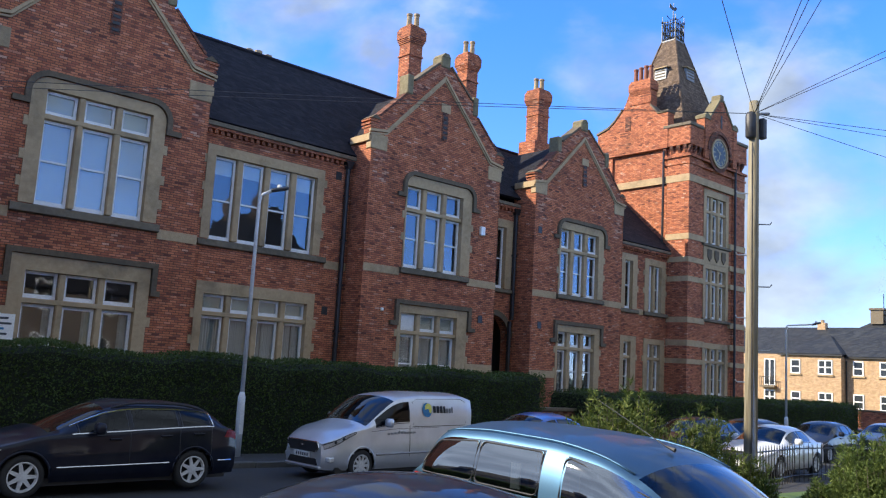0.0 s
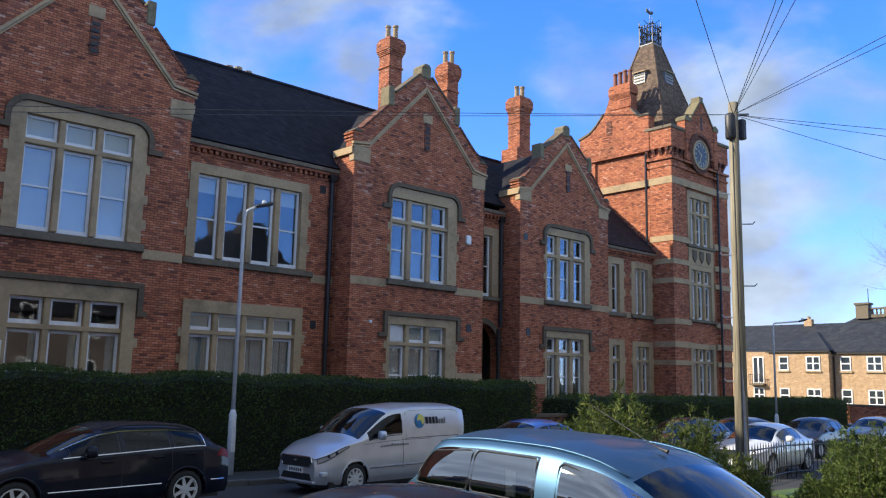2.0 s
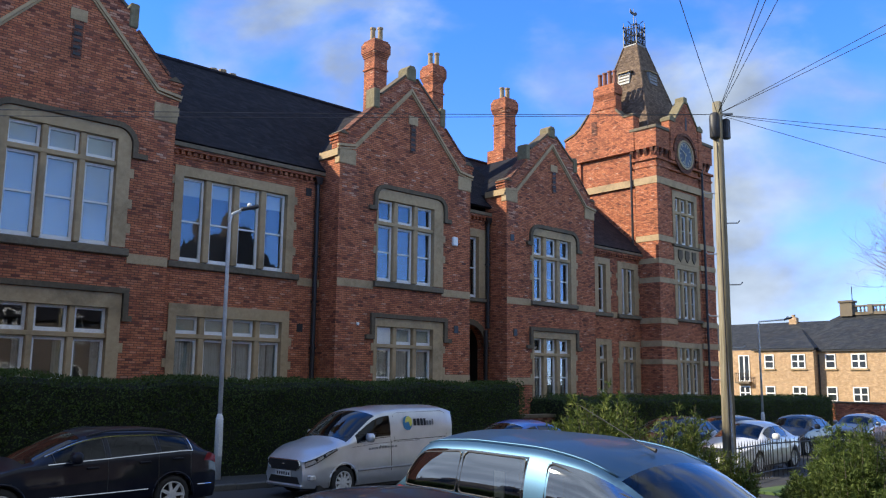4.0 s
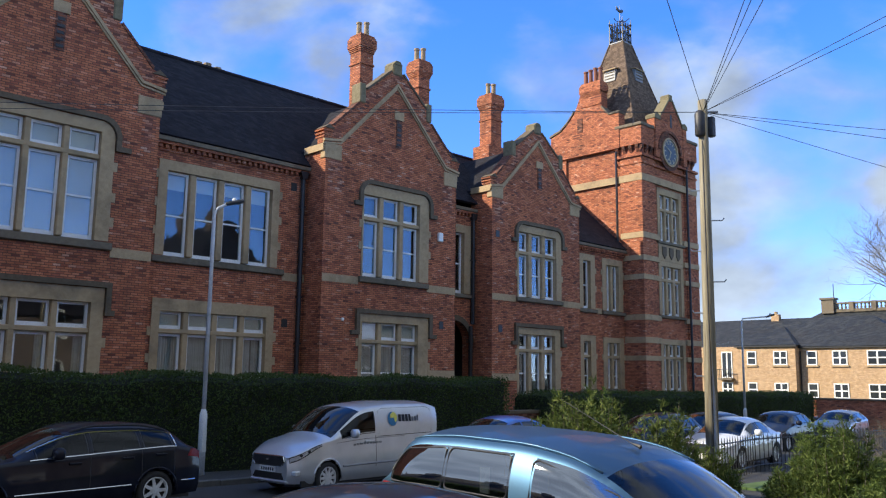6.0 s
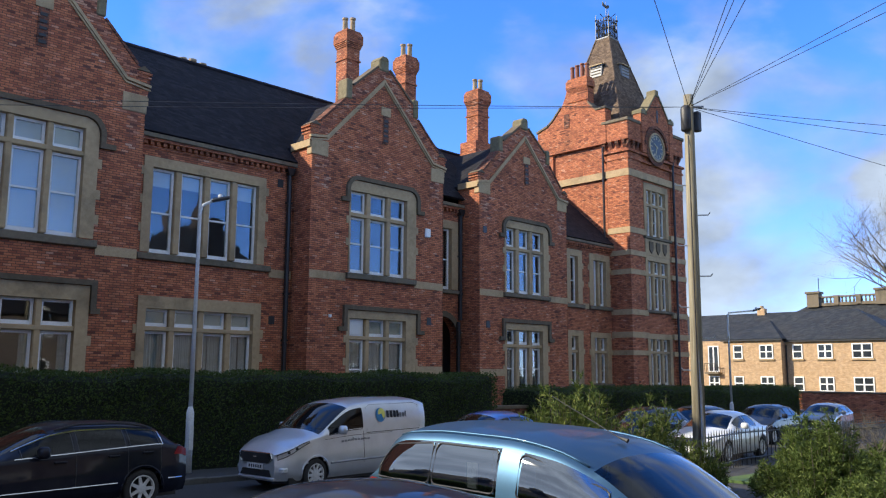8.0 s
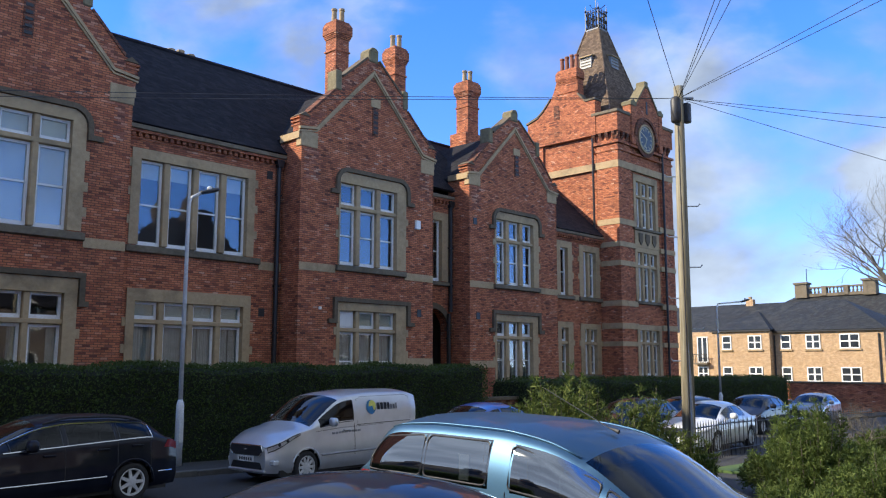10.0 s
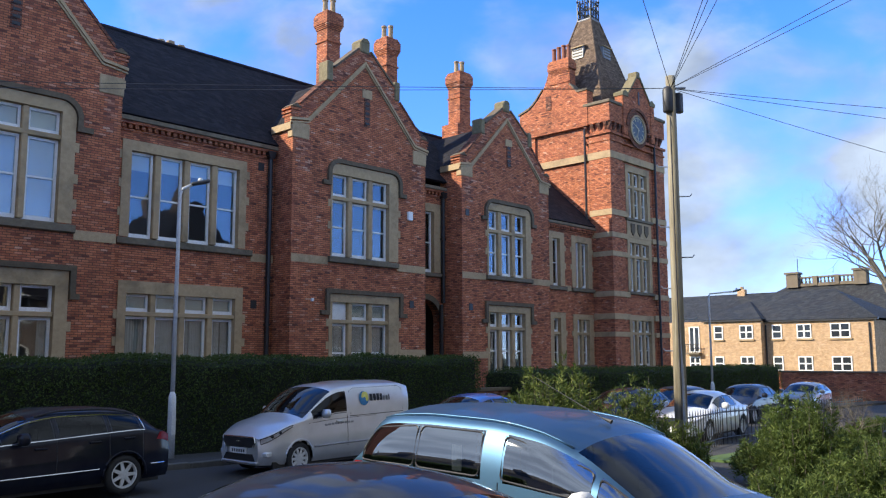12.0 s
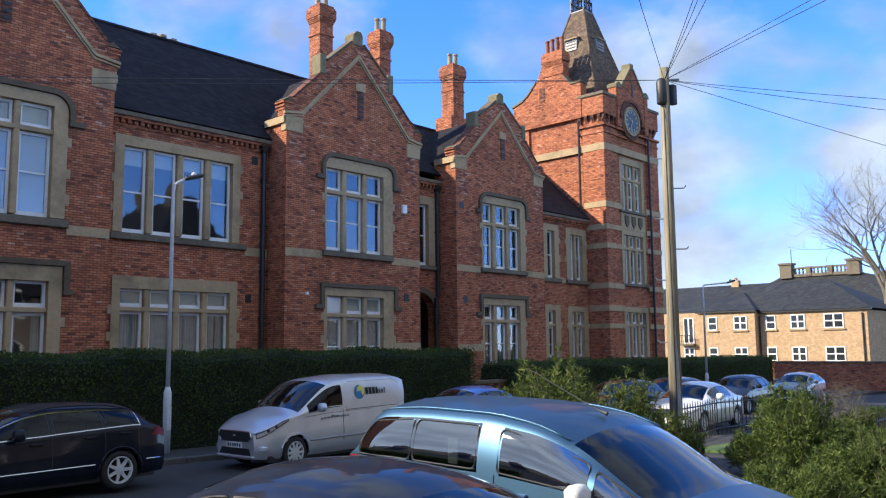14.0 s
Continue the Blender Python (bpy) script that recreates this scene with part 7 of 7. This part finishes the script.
M_DARKPANE = plain("distant_dark_glass", (0.02, 0.024, 0.03), (0.035, 0.04, 0.045), 0.08, scale=0.8, bump=0.0)
part("wall", box(FX, 24.3, -1.6, 92, 34.2, 5.25), M_TAN, flats, "sunlit buff brick wall")
part("wall", box(FX - 0.9, 34.2, -1.6, 92, 40.0, 5.4), M_TAN, flats)
part("wall", box(FX - 0.4, 40.0, -1.6, 92, 62.0, 5.5), M_TAN, flats)
for y, w, x, b in ((27.2, 1.75, FX, 2), (30.45, 1.35, FX, 2), (33.0, 0.95, FX, 1), (35.65, 1.35, FX - 0.9, 2), (38.5, 0.95, FX - 0.9, 1), (45.4, 1.2, FX - 0.4, 2), (49.5, 1.4, FX - 0.4, 2)):
    flat_window(y, 3.66, 5.02, w, x, b)
    flat_window(y, 0.62, 1.98, w, x, b)
flat_window(41.35, 2.4, 5.02, 1.15, FX - 0.4, 2, False)
flat_window(41.35, 0.62, 1.98, 1.15, FX - 0.4, 2)
bal = part("balcony", box(FX - 1.05, 40.6, 2.2, FX - 0.41, 42.1, 2.36), M_SILL, flats, "small iron-railed balcony")
for k in range(9):
    yy = 40.63 + 1.44 * k / 8
    part("baluster", box(FX - 1.04, yy - 0.02, 2.36, FX - 1.0, yy + 0.02, 3.2), M_IRON, bal)
part("balcony_rail", box(FX - 1.06, 40.6, 3.2, FX - 0.98, 42.1, 3.26), M_IRON, bal)
part("fascia", box(FX - 0.25, 23.9, 5.25, FX + 0.1, 34.2, 5.45), M_IRON, flats)
part("fascia", box(FX - 1.15, 34.0, 5.4, FX - 0.8, 40.2, 5.6), M_IRON, flats)
part("downpipe", tube([(FX - 0.1, 34.05, -1), (FX - 0.1, 34.05, 5)], 0.07, 6), M_IRON, flats)
part("downpipe", tube([(FX - 0.1, 24.7, -1), (FX - 0.1, 24.7, 5)], 0.07, 6), M_IRON, flats)


def hip_roof(x0, x1, y0, y1, ze, zr, inset, name="roof", mat_=None, owner=flats):
    bm = bmesh.new()
    e = [bm.verts.new(c) for c in ((x0, y0, ze), (x1, y0, ze), (x1, y1, ze), (x0, y1, ze))]
    xm = (x0 + x1) / 2
    r = [bm.verts.new((xm, y0 + inset, zr)), bm.verts.new((xm, y1 - inset, zr))]
    bm.faces.new((e[0], e[1], r[0]))
    bm.faces.new((e[1], e[2], r[1], r[0]))
    bm.faces.new((e[2], e[3], r[1]))
    bm.faces.new((e[3], e[0], r[0], r[1]))
    bm.faces.new(e[::-1])
    return part(name, bm, mat_ or M_FARSLATE, owner, "grey slate hipped roof")


hip_roof(FX - 0.3, 92.3, 23.9, 62.4, 5.42, 8.6, 5.5)
hip_roof(FX - 1.2, 88, 34.0, 40.2, 5.58, 7.6, 3.0)
part("chimney", box(85.5, 38.4, 8.0, 86.1, 39.2, 9.05), M_TAN, flats)
part("chimney_pot", lathe([(0.2, 0), (0.2, 0.3)], (85.8, 38.8, 9.05), 8), M_POT, flats)
big = thing("pavilion_building", (112, 35, -1), "large hipped slate building with stone roof balustrade behind", "building")
part("wall", box(104, 20, -1.6, 124, 52, 5.6), M_TAN, big)
PZ, PA, PB = 11.0, 34.0, 42.3                                   # platform height, ends of the balustrade
bm = bmesh.new()
a = [bm.verts.new(c) for c in ((103.5, 19, 5.6), (124.5, 19, 5.6), (124.5, 52, 5.6), (103.5, 52, 5.6))]
b = [bm.verts.new(c) for c in ((110, PA - 1, PZ), (118, PA - 1, PZ), (118, PB + 1, PZ), (110, PB + 1, PZ))]
for k in range(4):
    bm.faces.new((a[k], a[(k + 1) % 4], b[(k + 1) % 4], b[k]))
bm.faces.new(b)
part("roof", bm, M_FARSLATE, big)
part("parapet_base", box(109.6, PA, PZ - 0.1, 110.2, PB, PZ + 0.3), M_SILL, big)
part("parapet_rail", box(109.6, PA, PZ + 0.95, 110.2, PB, PZ + 1.15), M_SILL, big)
for y in (PA, PB):
    part("parapet_pier", box(109.3, y - 0.75, PZ - 0.2, 110.6, y + 0.75, PZ + 1.55), M_SILL, big)
    part("parapet_cap", box(109.15, y - 0.9, PZ + 1.55, 110.75, y + 0.9, PZ + 1.8), M_SILL, big)
for k in range(14):
    y = PA + 1.1 + (PB - PA - 2.2) * k / 13
    part("baluster", lathe([(0.10, 0), (0.17, 0.2), (0.08, 0.42), (0.14, 0.66)], (109.9, y, PZ + 0.3), 8), M_SILL, big)
for y in (PA * 0.66 + PB * 0.34, PA * 0.34 + PB * 0.66):
    part("parapet_pier", box(109.5, y - 0.3, PZ, 110.3, y + 0.3, PZ + 1.2), M_SILL, big)
part("roof_mast", tube([(110, PB - 0.6, PZ + 1.7), (110, PB - 0.6, PZ + 3.6)], 0.05, 5), M_IRON, big)

# ---- terraces behind the camera, seen only in glass ----
M_TERRACE = plain("sooty_terrace_brick", (0.15, 0.118, 0.10), (0.20, 0.16, 0.135), 0.9, scale=0.5)


def terrace(x0, x1, y0, y1, h, zr, along_x, n):
    t = thing("terrace_row", ((x0 + x1) / 2, (y0 + y1) / 2, -0.3), "row of brick terraced houses with slate roofs and chimneys", "house")
    part("wall", box(x0, y0, -0.8, x1, y1, h), M_TERRACE, t)
    bm = bmesh.new()
    if along_x:
        prism_x([(y0 - 0.3, h), (y1 + 0.3, h), ((y0 + y1) / 2, zr)], x0, x1, bm)
    else:
        prism_y([(x0 - 0.3, h), (x1 + 0.3, h), ((x0 + x1) / 2, zr)], y0, y1, bm)
    part("roof", bm, M_SLATE, t)
    for k in range(n * 2 if along_x else 0):                      # white framed windows towards the street
        cx = x0 + (x1 - x0) * (k + 0.5) / (n * 2)
        for z in (1.0, 4.6):
            win = part("window", ring_frame(cx - 0.75, cx + 0.75, z, z + 1.9, 0.14, y1 - 0.05, y1 + 0.06), M_PVC, t, "white framed sash window")
            part("glazing_bar", box(cx - 0.06, y1 + 0.0, z + 0.13, cx + 0.06, y1 + 0.05, z + 1.77), M_PVC, win)
            part("pane", box(cx - 0.62, y1 + 0.004, z + 0.13, cx + 0.62, y1 + 0.02, z + 1.77), M_DARKPANE, win)
    for k in range(n):
        f = (k + 0.5) / n
        cx, cy = (x0 + (x1 - x0) * f, (y0 + y1) / 2) if along_x else ((x0 + x1) / 2, y0 + (y1 - y0) * f)
        st = part("chimney", box(cx - 0.55, cy - 0.55, zr - 0.8, cx + 0.55, cy + 0.55, zr + 1.2), M_TERRACE, t)
        for d in (-0.3, 0.0, 0.3):
            part("chimney_pot", lathe([(0.12, 0), (0.12, 0.55)], (cx + (d if along_x else 0), cy + (0 if along_x else d), zr + 1.2), 8), M_POT, st)


terrace(-30, 30, -15, -6.5, 6.0, 9.4, True, 8)
terrace(31, 40, -18, -7.0, 9.8, 15.2, False, 2)
terrace(41, 72, -15, -6.5, 6.4, 10.0, True, 5)
terrace(-44, -36, -30, 70, 5.6, 8.4, False, 14)


# ---- single bricks that stand out from the walls ----
def brick_tones(name, per_object):
    m = Mat(name, 0.9)
    node = m.N.new("ShaderNodeObjectInfo" if per_object else "ShaderNodeNewGeometry")
    r = node.outputs["Random" if per_object else "Random Per Island"]
    k = m.ramp(r, (0.0, (0.11, 0.044, 0.036)), (0.35, (0.27, 0.098, 0.064)), (0.65, (0.42, 0.16, 0.095)), (0.88, (0.48, 0.235, 0.15)), (1.0, (0.52, 0.33, 0.24)))
    g = m.noise(m.pos(), 38.0, 3, 0.7)
    m.color(m.mix(1.0, k, m.ramp(g, (0.3, (0.78, 0.78, 0.78)), (0.7, (1.15, 1.15, 1.15))), "MULTIPLY")).bump(g, 0.4, 0.006)
    return m.m


M_ODD, M_ODDS = brick_tones("odd_brick", True), brick_tones("odd_bricks", False)
BW, BH = 0.235, 0.078


def brick_cells(x0, x1, z0, z1, yf):
    """The lower left corners of the wall's own courses within a span."""
    for row in range(int(z0 / BH) + 1, int(z1 / BH)):
        shift = 0.5 * (row % 2)
        for cell in range(int((x0 + yf) / BW) + 1, int((x1 + yf) / BW) + 2):
            x = (cell - shift) * BW - yf
            if x0 < x and x + BW < x1:
                yield x, row * BH


def brick_block(x, z, yf, proud, w=0.222):
    V = [(x + a * w, yf + b, z + 0.007 + c * 0.064) for b in (0.02, -proud) for a, c in ((0, 0), (1, 0), (1, 1), (0, 1))]
    return V, [(4, 5, 6, 7), (0, 1, 5, 4), (1, 2, 6, 5), (2, 3, 7, 6), (3, 0, 4, 7)]


def brick_mass(owner, spots, yf, rng, proud=(0.004, 0.012)):
    V, F = [], []
    for x, z in spots:
        v, f = brick_block(x, z, yf, rng.uniform(*proud))
        F += [tuple(i + len(V) for i in q) for q in f]
        V += v
    me = bpy.data.meshes.new("weathered_bricks")
    me.from_pydata(V, [], F)
    me.materials.append(M_ODDS)
    tagged(part("weathered_bricks", me, M_ODDS, owner), "uneven weathered bricks standing proud of the wall", kind="stuff")


def bay_bricks(cx, half, lift, stretch, keep_out, single):
    rng = random.Random(int(cx * 10))
    zz = lambda z: 10.95 + lift + (z - 10.95) * stretch
    edge = lambda d: float(np.interp(d, [0.0, 0.32, 1.6, 2.0, 2.001, half - 0.35, half], [zz(15.1), zz(15.1), zz(13.95), zz(13.8), zz(13.25), zz(12.0), zz(11.85)]))
    cord = lambda d: float(np.interp(d, [0.0, half - 0.72, half], [zz(14.45), zz(11.40), zz(11.28)]))
    band, loose = [], []
    for x, z in brick_cells(cx - half + 0.03, cx + half - 0.03, 1.2, 15.3, BAY_Y):
        d = abs(x + BW / 2 - cx)
        if cord(max(0, d - 0.12)) + 0.16 < z < edge(d + 0.13) - 0.16:
            band.append((x, z))
            continue
        if z > cord(d + 0.12) - 0.26 or 5.62 < z < 6.08 or (10.55 < z < 11.35 and d > half - 0.95):
            continue
        if any(a - BW < x < b and c < z < e for a, b, c, e in keep_out) or (abs(d) < 0.65 and zz(11.6) < z < zz(13.5)):
            continue
        if d > half - 0.85 and 9.3 < z < 10.55:
            band.append((x, z))
            continue
        n = noise.noise((x * 0.55, z * 0.75, cx)) + 0.5 * noise.noise((x * 1.7, z * 2.1, cx))
        if rng.random() < 0.02 + 0.20 * max(0.0, n):
            loose.append((x, z))
    brick_mass(school, [c for c in band if rng.random() < 0.8], BAY_Y, rng, (0.003, 0.016))
    if not single:
        brick_mass(school, loose, BAY_Y, rng)
        return
    wall_ = min((o for o in school.children if o.name.split(".")[0] == "wall"), key=lambda o: abs(sum(c[0] for c in o.bound_box) / 8 - cx) + (0 if len(o.data.polygons) > 20 else 99))
    rng.shuffle(loose)
    v, f = brick_block(0, 0, 0, 0.010)
    me = bpy.data.meshes.new("brick")
    me.from_pydata(v, [], f)
    me.materials.append(M_ODD)
    for x, z in loose[:290]:
        ob = new("brick", me)
        ob.parent = wall_
        ob.matrix_basis = Matrix.Translation((x, BAY_Y, z))
    if loose[290:]:
        brick_mass(school, loose[290:], BAY_Y, rng)


bay_bricks(7.75, 3.56, 0.25, 1.0, ((5.0, 10.7, 5.8, 10.5), (5.1, 10.6, 1.2, 5.1)), False)
bay_bricks(31.45, 3.44, -0.12, 0.90, ((29.1, 34.0, 5.6, 9.9), (29.1, 33.9, 0.8, 4.9)), False)
bay_bricks(21.88, 3.66, 0.0, 1.0, ((19.4, 24.6, 5.7, 10.3), (19.4, 24.6, 1.3, 5.0)), True)
